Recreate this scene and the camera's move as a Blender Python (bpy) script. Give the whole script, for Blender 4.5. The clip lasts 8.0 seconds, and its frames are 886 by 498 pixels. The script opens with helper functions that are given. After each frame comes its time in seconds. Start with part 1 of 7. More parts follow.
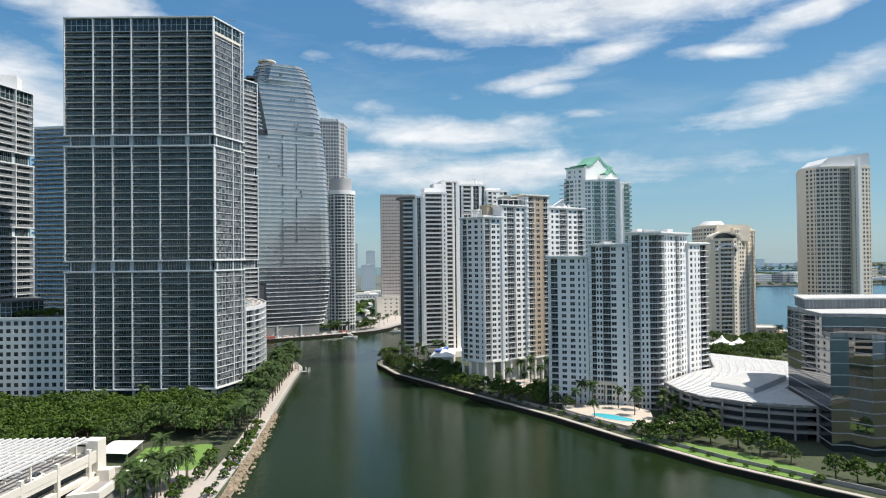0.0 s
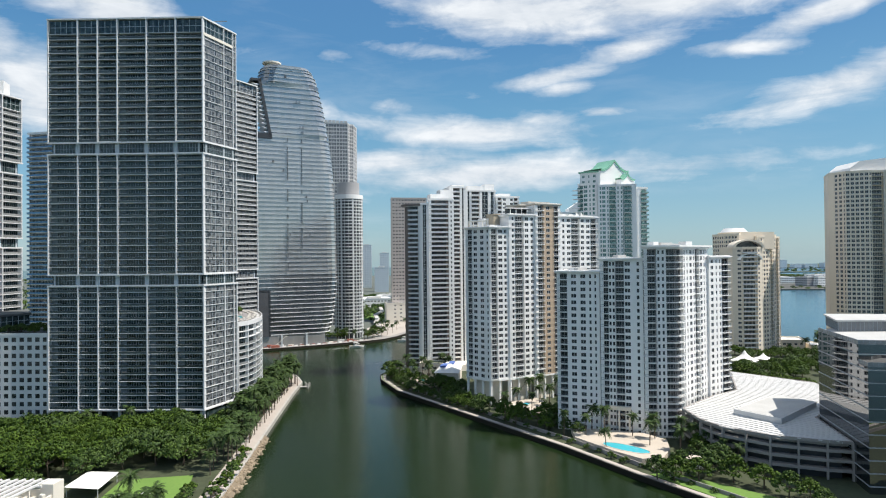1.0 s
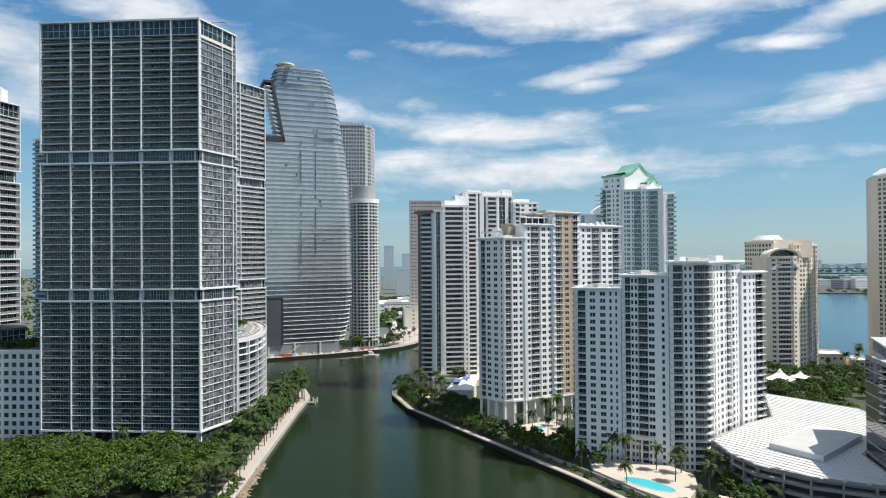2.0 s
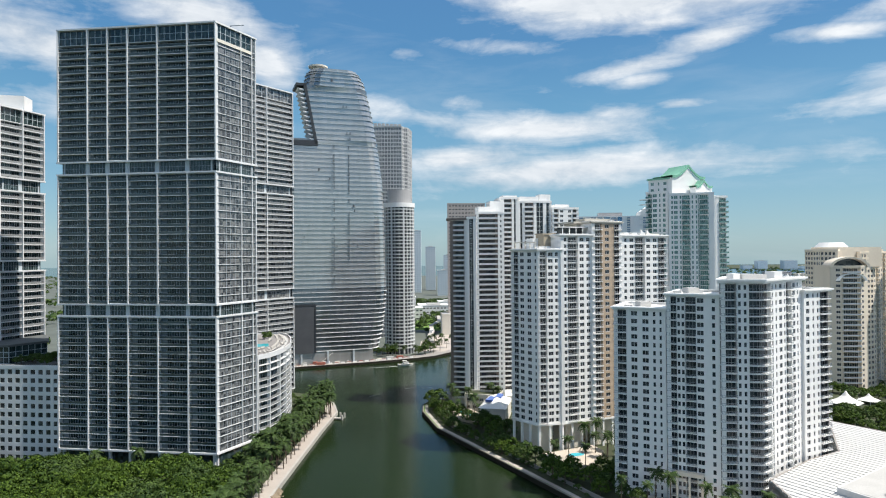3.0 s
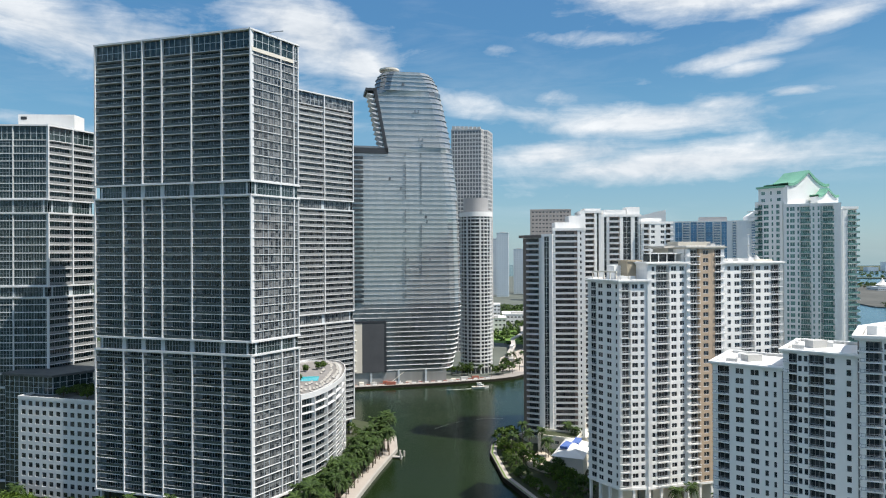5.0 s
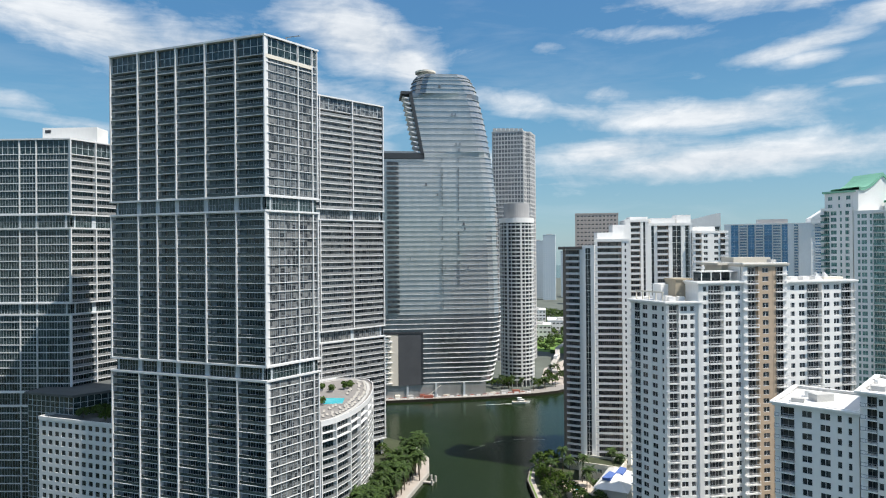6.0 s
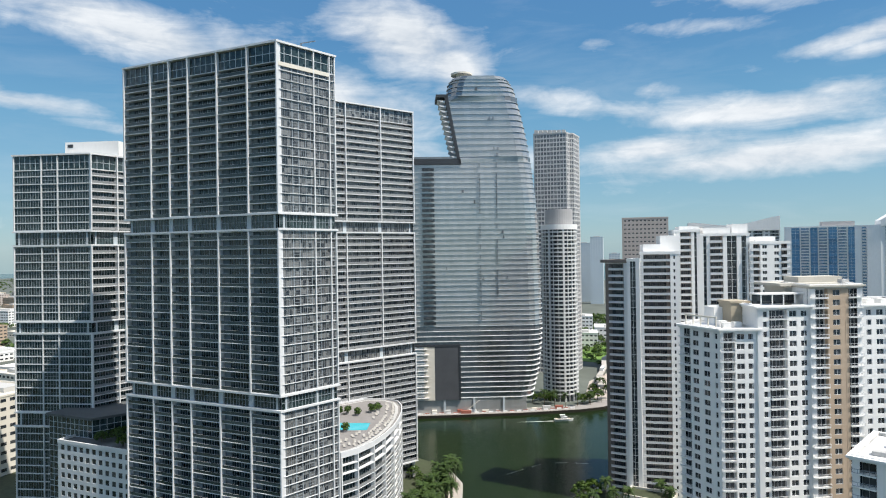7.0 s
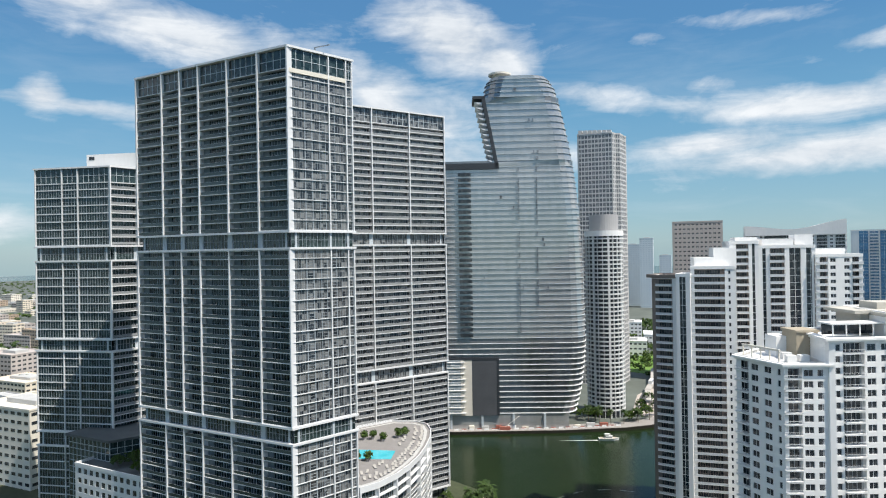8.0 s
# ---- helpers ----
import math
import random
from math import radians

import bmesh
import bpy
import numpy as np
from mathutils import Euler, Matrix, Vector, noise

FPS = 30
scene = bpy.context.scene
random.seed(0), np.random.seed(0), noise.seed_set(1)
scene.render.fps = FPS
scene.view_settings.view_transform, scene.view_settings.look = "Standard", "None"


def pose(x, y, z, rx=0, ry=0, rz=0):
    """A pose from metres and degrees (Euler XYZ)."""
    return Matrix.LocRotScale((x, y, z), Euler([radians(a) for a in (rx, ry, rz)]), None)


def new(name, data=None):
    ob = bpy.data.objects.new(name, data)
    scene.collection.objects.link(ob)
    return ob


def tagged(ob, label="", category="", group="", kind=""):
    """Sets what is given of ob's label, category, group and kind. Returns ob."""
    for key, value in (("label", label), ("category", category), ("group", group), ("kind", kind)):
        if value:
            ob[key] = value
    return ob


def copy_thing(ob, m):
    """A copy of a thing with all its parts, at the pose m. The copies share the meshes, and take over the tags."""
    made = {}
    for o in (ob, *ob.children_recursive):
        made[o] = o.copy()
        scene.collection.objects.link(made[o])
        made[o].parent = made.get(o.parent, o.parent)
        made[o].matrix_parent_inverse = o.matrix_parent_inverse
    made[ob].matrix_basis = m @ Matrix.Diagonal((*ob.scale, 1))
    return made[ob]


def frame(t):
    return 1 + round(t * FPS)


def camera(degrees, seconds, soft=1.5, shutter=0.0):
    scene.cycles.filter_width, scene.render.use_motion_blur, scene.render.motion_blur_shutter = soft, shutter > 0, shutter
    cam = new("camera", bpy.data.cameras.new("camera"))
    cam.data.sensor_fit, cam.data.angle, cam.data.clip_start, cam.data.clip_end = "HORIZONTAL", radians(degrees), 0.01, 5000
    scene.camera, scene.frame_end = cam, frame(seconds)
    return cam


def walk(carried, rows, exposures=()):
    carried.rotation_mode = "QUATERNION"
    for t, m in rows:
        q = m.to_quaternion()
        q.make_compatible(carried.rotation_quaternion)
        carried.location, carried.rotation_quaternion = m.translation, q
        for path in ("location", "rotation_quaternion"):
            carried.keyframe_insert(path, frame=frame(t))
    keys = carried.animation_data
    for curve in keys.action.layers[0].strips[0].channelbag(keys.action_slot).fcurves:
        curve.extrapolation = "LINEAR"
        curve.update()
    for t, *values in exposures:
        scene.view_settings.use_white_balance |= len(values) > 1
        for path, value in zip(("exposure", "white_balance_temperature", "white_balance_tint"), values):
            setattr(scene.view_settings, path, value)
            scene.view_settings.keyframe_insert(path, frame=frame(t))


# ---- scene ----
cam = camera(69.5, 8.0, 1.1)
METRES, EYE, TILT, LEAN, TURN = 166.0, 70.5, 0.0, 0.0, -1.8
ROWS = [
    (0.0, 0.0, 0.0, 0.0, 0.01, 0.74, 0.61),
    (0.5, 0.0212, 0.0553, 0.0199, 0.72, 0.72, 0.6),
    (1.0, 0.0421, 0.111, 0.0399, 1.57, 0.67, 0.53),
    (1.5, 0.0621, 0.1666, 0.0605, 2.44, 0.6, 0.46),
    (3.0, 0.1142, 0.3378, 0.119, 7.9, 0.41, 0.42),
    (3.5, 0.1264, 0.3947, 0.1382, 9.96, 0.35, 0.37),
    (4.0, 0.1377, 0.4533, 0.1567, 12.1, 0.32, 0.29),
    (4.5, 0.1448, 0.5107, 0.1765, 14.14, 0.24, 0.26),
    (6.0, 0.1626, 0.6891, 0.2351, 20.58, 0.19, 0.49),
    (6.5, 0.1634, 0.7485, 0.2542, 22.7, 0.22, 0.68),
    (7.0, 0.1622, 0.8084, 0.2732, 24.83, 0.26, 0.81),
    (7.5, 0.1587, 0.8673, 0.2926, 26.94, 0.27, 0.89),
    (8.0, 0.1522, 0.927, 0.3114, 29.06, 0.25, 0.95),
]
walk(cam, [(t, pose(0, 0, EYE, TILT, LEAN, TURN) @ pose(METRES * x, METRES * y, METRES * z, 90 + pitch, roll, yaw)) for t, x, y, z, yaw, pitch, roll in ROWS])

# ---- world, sun and exposure ----
SUN_DIR = Vector((0.58, -0.07, 1.0)).normalized()
scene.view_settings.exposure = 0.3
scene.view_settings.use_white_balance = True
scene.view_settings.white_balance_temperature = 6590


def build_world():
    world = bpy.data.worlds.new("sky_world")
    scene.world = world
    world.use_nodes = True
    nt = world.node_tree
    nt.nodes.clear()
    N, L = nt.nodes.new, nt.links.new
    out = N("ShaderNodeOutputWorld")
    bg = N("ShaderNodeBackground")
    bg.inputs["Strength"].default_value = 0.10
    L(bg.outputs[0], out.inputs[0])
    sky = N("ShaderNodeTexSky")
    sky.sky_type = 'NISHITA'
    sky.sun_disc = False
    sky.sun_elevation = math.asin(SUN_DIR.z)
    sky.sun_rotation = math.atan2(SUN_DIR.x, SUN_DIR.y)
    sky.air_density, sky.dust_density, sky.ozone_density = 1.0, 0.3, 2.6

    def m(op, a, b=None, c=None, clamp=False):
        n = N("ShaderNodeMath")
        n.operation, n.use_clamp = op, clamp
        for k, v in enumerate((a, b, c)):
            if v is None:
                continue
            if isinstance(v, (int, float)):
                n.inputs[k].default_value = v
            else:
                L(v, n.inputs[k])
        return n.outputs[0]

    tc = N("ShaderNodeTexCoord")
    nrm = N("ShaderNodeVectorMath")
    nrm.operation = 'NORMALIZE'
    L(tc.outputs["Generated"], nrm.inputs[0])
    sep = N("ShaderNodeSeparateXYZ")
    L(nrm.outputs[0], sep.inputs[0])
    x, y, z = sep.outputs
    az = m('MULTIPLY', m('ARCTAN2', x, y), 57.29578)
    el = m('MULTIPLY', m('ARCSINE', z), 57.29578)

    def noise_tex(sx, sy, scale, detail, rough, off=0.0, dist=0.0):
        cmb = N("ShaderNodeCombineXYZ")
        L(m('MULTIPLY', az, sx), cmb.inputs[0])
        L(m('MULTIPLY', el, sy), cmb.inputs[1])
        cmb.inputs[2].default_value = off
        t = N("ShaderNodeTexNoise")
        t.inputs["Scale"].default_value, t.inputs["Detail"].default_value = scale, detail
        t.inputs["Roughness"].default_value, t.inputs["Distortion"].default_value = rough, dist
        L(cmb.outputs[0], t.inputs["Vector"])
        return t.outputs["Fac"]

    wisp = noise_tex(0.055, 0.27, 1.6, 8, 0.62, 3.1, 0.6)
    puff = noise_tex(0.22, 0.45, 1.0, 8, 0.6, 7.7, 0.3)
    veil = noise_tex(0.035, 0.12, 1.0, 6, 0.55, 1.3, 0.4)
    # cloud masses: azimuth, elevation, half widths, slope of the long axis, strength
    masses = (
        (8, 20.8, 12, 2.2, -3, 1.1), (19, 21.2, 14, 2.4, 2, 1.1), (-3, 21.8, 6, 1.0, -8, 0.6), (13, 19.0, 5, 0.9, 6, 0.8),
        (10.8, 15.5, 6.5, 0.8, 9, 0.85), (16.8, 17.2, 4.0, 1.1, 12, 0.9), (11.0, 14.5, 2.4, 0.7, 4, 0.75),
        (3, 10.9, 11, 1.5, 0, 0.9), (9, 11.8, 5, 1.0, 0, 0.7), (5, 7.2, 15, 1.7, 2, 1.0), (22, 7.4, 10, 1.2, 3, 0.6), (-6, 11.6, 5, 1.0, -8, 0.6),
        (26.0, 16.3, 3.6, 0.6, -3, 0.85), (32.5, 18.2, 6, 1.0, 12, 0.95), (33, 12.8, 9, 1.5, 14, 0.85), (26, 11.3, 4, 0.7, 8, 0.6),
        (14.5, 12.3, 2.4, 0.45, 0, 0.75), (-4.5, 13.2, 2.2, 0.9, 0, 0.5), (0, 17.8, 6, 0.8, -4, 0.5), (-9.5, 17.4, 1.6, 0.7, 0, 0.45),
        (-33, 13.0, 5, 3.2, -10, 0.95), (-26, 18.6, 7.0, 3.0, -18, 1.1), (-22, 16.4, 4.5, 2.2, -25, 1.0),
        (-48, 17.4, 12, 2.2, -12, 1.0), (-57, 19.8, 9, 1.8, -8, 0.85), (-38, 16.0, 7, 2.2, -16, 1.0), (-59.2, 12.2, 1.9, 1.4, 0, 1.05), (-57, 11.7, 7, 0.7, -4, 0.85),
        (-31, 11.6, 8, 2.4, 0, 1.0), (-27, 8.6, 5, 1.6, 0, 0.8), (-48, 10.0, 6, 0.6, -6, 0.6), (-13, 13.0, 8, 1.4, -15, 0.6),
        (-62, 2.6, 5, 1.2, 0, 0.6), (-18, 8.0, 8, 1.4, 0, 0.7), (-4, 8.4, 8, 1.4, 2, 0.9),
        # Unseen clouds outside the view, added to whiten fill light and glass reflections
        (141, 8, 26, 4, 0, 0.7), (112, 13, 22, 4, 4, 0.9), (166, 15, 18, 3, -3, 0.45), (64, 10, 16, 3.5, 0, 0.9),
        (-108, 12, 28, 6, 0, 1.0), (-150, 12, 22, 5, 0, 0.5), (-128, 26, 30, 6, 0, 0.9), (170, 27, 30, 5, 0, 0.5),
    )
    mass = None
    for a0, e0, wa, we, slope, strength in masses:
        c, s = math.cos(radians(slope)), math.sin(radians(slope))
        da, de = m('SUBTRACT', az, a0), m('SUBTRACT', el, e0)
        p = m('DIVIDE', m('ADD', m('MULTIPLY', da, c), m('MULTIPLY', de, s)), wa)
        q = m('DIVIDE', m('SUBTRACT', m('MULTIPLY', de, c), m('MULTIPLY', da, s)), we)
        g = m('MULTIPLY', m('EXPONENT', m('MULTIPLY', m('ADD', m('MULTIPLY', p, p), m('MULTIPLY', q, q)), -0.9)), strength)
        mass = g if mass is None else m('MAXIMUM', mass, g)
    tex = m('ADD', m('MULTIPLY', wisp, 0.55), m('MULTIPLY', puff, 0.55))
    body = m('SUBTRACT', m('MULTIPLY', mass, 1.36), m('MULTIPLY', m('SUBTRACT', 0.70, tex), 2.3))
    dens = m('SMOOTH_MIN', m('MAXIMUM', body, 0.0), 1.0, 0.25)
    thin = m('MULTIPLY', m('SUBTRACT', m('ADD', m('MULTIPLY', veil, 0.55), m('MULTIPLY', wisp, 0.45)), 0.50, clamp=True), 0.8, clamp=True)
    dens = m('MAXIMUM', dens, thin)
    # unseen broken cloud added overhead, to brighten the fill light
    over = N("ShaderNodeMapRange")
    over.inputs["From Min"].default_value, over.inputs["From Max"].default_value = 25, 42
    L(el, over.inputs["Value"])
    dome = N("ShaderNodeTexNoise")
    dome.inputs["Scale"].default_value, dome.inputs["Detail"].default_value = 3.0, 6
    L(nrm.outputs[0], dome.inputs["Vector"])
    high = m('MULTIPLY', m('MULTIPLY', m('SUBTRACT', dome.outputs["Fac"], 0.40, clamp=True), 5.0, clamp=True), over.outputs[0])
    dens = m('MAXIMUM', dens, high)
    cloud_col = N("ShaderNodeMix")
    cloud_col.data_type = 'RGBA'
    cloud_col.inputs["A"].default_value = (5.2, 5.75, 6.4, 1)
    cloud_col.inputs["B"].default_value = (7.9, 8.2, 8.5, 1)
    L(m('MULTIPLY', m('SUBTRACT', tex, 0.4, clamp=True), 3.0, clamp=True), cloud_col.inputs["Factor"])
    tint = N("ShaderNodeValToRGB")
    ramp = tint.color_ramp
    ramp.elements[0].position, ramp.elements[0].color = 0.0, (0.32, 0.67, 0.88, 1)
    ramp.elements[1].position, ramp.elements[1].color = 1.0, (0.12, 0.36, 0.85, 1)
    for pos, col in ((0.06, (0.25, 0.63, 0.90, 1)), (0.13, (0.155, 0.55, 0.90, 1)), (0.20, (0.08, 0.40, 0.82, 1)), (0.26, (0.09, 0.38, 0.82, 1))):
        el2 = ramp.elements.new(pos)
        el2.color = col
    L(m('DIVIDE', m('MAXIMUM', el, 0.0), 90.0), tint.inputs[0])
    gain = N("ShaderNodeVectorMath")
    gain.operation = 'SCALE'
    gain.inputs["Scale"].default_value = 5.4
    L(tint.outputs[0], gain.inputs[0])
    haze = N("ShaderNodeMix")
    haze.data_type = 'RGBA'
    haze.inputs["Factor"].default_value = 0.65
    L(sky.outputs[0], haze.inputs["A"])
    L(gain.outputs[0], haze.inputs["B"])
    mix = N("ShaderNodeMix")
    mix.data_type = 'RGBA'
    L(haze.outputs["Result"], mix.inputs["A"])
    L(cloud_col.outputs["Result"], mix.inputs["B"])
    L(m('MINIMUM', dens, 0.95), mix.inputs["Factor"])
    L(mix.outputs["Result"], bg.inputs["Color"])


build_world()
sun = new("sun", bpy.data.lights.new("sun", 'SUN'))
sun.data.energy, sun.data.angle, sun.data.color = 4.9, radians(0.53), (1.0, 0.945, 0.86)
sun.rotation_mode = 'QUATERNION'
sun.rotation_quaternion = SUN_DIR.to_track_quat('Z', 'Y')
sun.location = (0, 0, 400)

# ---- materials ----
def material(name, color, rough=0.7, metal=0.0, vary=0.12, scale=0.15, grain=2.5, bump=0.0, rand=0.0, spec=0.5, color2=None, stretch=(1, 1, 1), ior=1.5, pane=0.0):
    """Principled surface with variation at two scales; rand: piece-to-piece difference; pane: width of panes with curtains and blinds drawn by chance."""
    mt = bpy.data.materials.new(name)
    mt.use_nodes = True
    nt = mt.node_tree
    N, L = nt.nodes.new, nt.links.new
    b = nt.nodes["Principled BSDF"]
    b.inputs["Roughness"].default_value, b.inputs["Metallic"].default_value = rough, metal
    b.inputs["Specular IOR Level"].default_value, b.inputs["IOR"].default_value = spec, ior
    geo = N("ShaderNodeNewGeometry")
    mp = N("ShaderNodeMapping")
    mp.inputs["Scale"].default_value = stretch
    L(geo.outputs["Position"], mp.inputs["Vector"])
    n1, n2 = N("ShaderNodeTexNoise"), N("ShaderNodeTexNoise")
    for n, sc, d in ((n1, scale, 4), (n2, grain, 5)):
        n.inputs["Scale"].default_value, n.inputs["Detail"].default_value = sc, d
        L(mp.outputs[0], n.inputs["Vector"])
    add = N("ShaderNodeMath")
    add.operation = 'ADD'
    L(n1.outputs["Fac"], add.inputs[0])
    L(n2.outputs["Fac"], add.inputs[1])
    fac = add.outputs[0]
    if rand and not pane:
        oi = N("ShaderNodeObjectInfo")
        a2, fr, mu, a3 = [N("ShaderNodeMath") for _ in range(4)]
        a2.operation, fr.operation, mu.operation, a3.operation = 'ADD', 'FRACT', 'MULTIPLY_ADD', 'ADD'
        L(oi.outputs["Random"], a2.inputs[0])
        L(geo.outputs["Random Per Island"], a2.inputs[1])
        L(a2.outputs[0], fr.inputs[0])
        L(fr.outputs[0], mu.inputs[0])
        mu.inputs[1].default_value, mu.inputs[2].default_value = 2 * rand, -rand
        L(fac, a3.inputs[0])
        L(mu.outputs[0], a3.inputs[1])
        fac = a3.outputs[0]
    if pane:
        snap, wn, mu, a3 = N("ShaderNodeVectorMath"), N("ShaderNodeTexWhiteNoise"), N("ShaderNodeMath"), N("ShaderNodeMath")
        snap.operation, mu.operation, a3.operation = 'SNAP', 'MULTIPLY_ADD', 'ADD'
        snap.inputs[1].default_value = (pane, pane * 1.13, 1.53)
        L(geo.outputs["Position"], snap.inputs[0])
        L(snap.outputs[0], wn.inputs["Vector"])
        L(wn.outputs["Value"], mu.inputs[0])
        mu.inputs[1].default_value, mu.inputs[2].default_value = 2 * rand, -rand
        L(fac, a3.inputs[0])
        L(mu.outputs[0], a3.inputs[1])
        fac = a3.outputs[0]
    rng = N("ShaderNodeMapRange")
    rng.inputs["From Min"].default_value, rng.inputs["From Max"].default_value = 0.55, 1.45
    L(fac, rng.inputs["Value"])
    mix = N("ShaderNodeMix")
    mix.data_type = 'RGBA'
    c2 = color2 or tuple(min(1, c * (1 + vary)) for c in color)
    c1 = tuple(c * (1 - vary) for c in color) if color2 is None else color
    mix.inputs["A"].default_value, mix.inputs["B"].default_value = (*c1, 1), (*c2, 1)
    L(rng.outputs[0], mix.inputs["Factor"])
    L(mix.outputs["Result"], b.inputs["Base Color"])
    if bump:
        bp = N("ShaderNodeBump")
        bp.inputs["Strength"].default_value, bp.inputs["Distance"].default_value = bump, 0.1
        L(n2.outputs["Fac"], bp.inputs["Height"])
        L(bp.outputs[0], b.inputs["Normal"])
    return mt


WHITE = material("white_stucco", (0.84, 0.835, 0.82), 0.8, vary=0.06, scale=0.06, grain=0.9, stretch=(1, 1, 0.3))
WHITE_FRAME = material("white_painted_frame", (0.70, 0.71, 0.72), 0.55, vary=0.06)
RING_WHITE = material("greyish_white_stucco", (0.66, 0.665, 0.66), 0.8, vary=0.08)
GREY_SLAB = material("grey_slab_edge", (0.45, 0.50, 0.535), 0.7, vary=0.1)
GREY_FIN = material("grey_painted_concrete", (0.36, 0.375, 0.39), 0.7, vary=0.1)
# Distance haze is put into the window colour of the far towers.
HAZE_WIN = material("hazed_far_glass", (0.40, 0.48, 0.54), 0.3, vary=0.1, rand=0.3)
CORE = material("core_concrete", (0.30, 0.31, 0.32), 0.85, vary=0.15)
TAN = material("tan_stucco", (0.47, 0.365, 0.27), 0.85, vary=0.08, stretch=(1, 1, 0.3))
TAUPE = material("taupe_stucco", (0.40, 0.345, 0.26), 0.85, vary=0.1, stretch=(1, 1, 0.3))
BEIGE = material("beige_stucco", (0.73, 0.645, 0.53), 0.85, vary=0.08, stretch=(1, 1, 0.3))
BROWN = material("brown_granite", (0.17, 0.145, 0.13), 0.6, vary=0.15)
PALE_STONE = material("pale_grey_granite", (0.56, 0.55, 0.54), 0.6, vary=0.1)
PATH_GREY = material("weathered_grey_path", (0.22, 0.205, 0.18), 0.9, vary=0.2, scale=0.2, grain=1.5)
PINK = material("pinkish_granite", (0.47, 0.42, 0.39), 0.7, vary=0.08)
GREYSTONE = material("grey_granite", (0.42, 0.41, 0.41), 0.6, vary=0.1)
GLASS_DARK = material("dark_window_glass", (0.018, 0.023, 0.029), 0.08, rand=0.7, spec=0.6, color2=(0.075, 0.08, 0.085), pane=1.3)
GLASS_ICON = material("grey_blue_window_glass", (0.009, 0.021, 0.022), 0.07, vary=0.5, rand=0.6, spec=0.6, color2=(0.05, 0.075, 0.078), pane=1.15)
# Paler copy for sunlit sides: bright sky put into the colour, besides drawn curtains.
GLASS_SUNNY = material("sunlit_curtained_glass", (0.022, 0.027, 0.034), 0.08, vary=0.5, rand=0.75, spec=0.7, color2=(0.21, 0.215, 0.215), pane=1.1)
GREY_WALL = material("grey_painted_wall", (0.18, 0.215, 0.23), 0.8, vary=0.1)
PALE_SLAB = material("pale_slab_edge", (0.60, 0.615, 0.62), 0.7, vary=0.08)
GLASS_RAIL = material("grey_glass_railing", (0.034, 0.048, 0.049), 0.15, vary=0.3, rand=0.5, spec=0.5, color2=(0.085, 0.108, 0.11))
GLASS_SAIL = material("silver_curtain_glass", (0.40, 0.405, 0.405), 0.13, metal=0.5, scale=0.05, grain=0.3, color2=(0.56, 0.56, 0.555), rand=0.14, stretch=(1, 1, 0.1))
# Darker copy of the sail glass, with dark reflections put into its colour.
GLASS_SHADED = material("shaded_curtain_glass", (0.20, 0.21, 0.22), 0.10, metal=0.6, scale=0.05, grain=0.3, color2=(0.34, 0.35, 0.36), rand=0.16, stretch=(1, 1, 0.1))
GLASS_MIRROR = material("dark_mirror_curtain_glass", (0.018, 0.022, 0.025), 0.015, vary=0.2, rand=0.1, ior=2.7)
GLASS_BLUE = material("blue_curtain_glass", (0.10, 0.24, 0.40), 0.1, metal=0.2, vary=0.3, rand=0.3)
GLASS_TEAL = material("green_tinted_window_glass", (0.07, 0.17, 0.16), 0.08, rand=0.6, spec=0.7, color2=(0.20, 0.36, 0.33), pane=1.4)
GLASS_FROST = material("pale_glass_railing", (0.26, 0.27, 0.275), 0.25, vary=0.2, rand=0.3)
GLASS_GREY = material("grey_office_glass", (0.15, 0.165, 0.18), 0.2, vary=0.2, rand=0.2)
SAND_FABRIC = material("sand_lounger_fabric", (0.40, 0.385, 0.36), 0.85, vary=0.1, rand=0.3)
DECK_GREY = material("grey_brown_deck_paving", (0.235, 0.225, 0.22), 0.85, vary=0.15, scale=0.3, grain=2.0)
RAIL_WHITE = material("white_metal_railing", (0.62, 0.63, 0.65), 0.6, vary=0.06)
RAIL_PALE = material("pale_metal_railing", (0.55, 0.56, 0.58), 0.6, vary=0.08)
RAIL_DARK = material("dark_metal_railing", (0.13, 0.14, 0.155), 0.6, vary=0.1)
RAIL_GREY = material("grey_metal_railing", (0.265, 0.30, 0.33), 0.6, vary=0.1)
GREEN_ROOF = material("green_copper_roof", (0.20, 0.46, 0.33), 0.55, vary=0.15, scale=0.1, grain=1.5)
ROOF_GREY = material("grey_roof_membrane", (0.46, 0.46, 0.45), 0.9, vary=0.15)
ROOF_WHITE = material("white_roof_membrane", (0.72, 0.72, 0.71), 0.85, vary=0.06)
ROOF_DARK = material("dark_roof_gravel", (0.10, 0.11, 0.11), 0.9, vary=0.3)
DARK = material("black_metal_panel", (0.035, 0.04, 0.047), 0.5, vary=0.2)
CHARCOAL = material("charcoal_screen", (0.075, 0.08, 0.09), 0.6, vary=0.2)
DECK = material("pale_stone_deck", (0.50, 0.44, 0.37), 0.85, vary=0.1, rand=0.15)
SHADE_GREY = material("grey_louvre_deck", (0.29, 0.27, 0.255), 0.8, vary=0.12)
POOL = material("turquoise_pool_water", (0.06, 0.46, 0.55), 0.06, vary=0.12)
PAVE = material("pale_concrete_path", (0.43, 0.385, 0.345), 0.9, vary=0.1, scale=0.2, grain=1.5, rand=0.1)
CONCRETE = material("weathered_concrete", (0.42, 0.40, 0.37), 0.9, vary=0.18, bump=0.2)
SEAWALL = material("dark_seawall_concrete", (0.028, 0.026, 0.021), 0.9, vary=0.3, bump=0.3, spec=0.1)
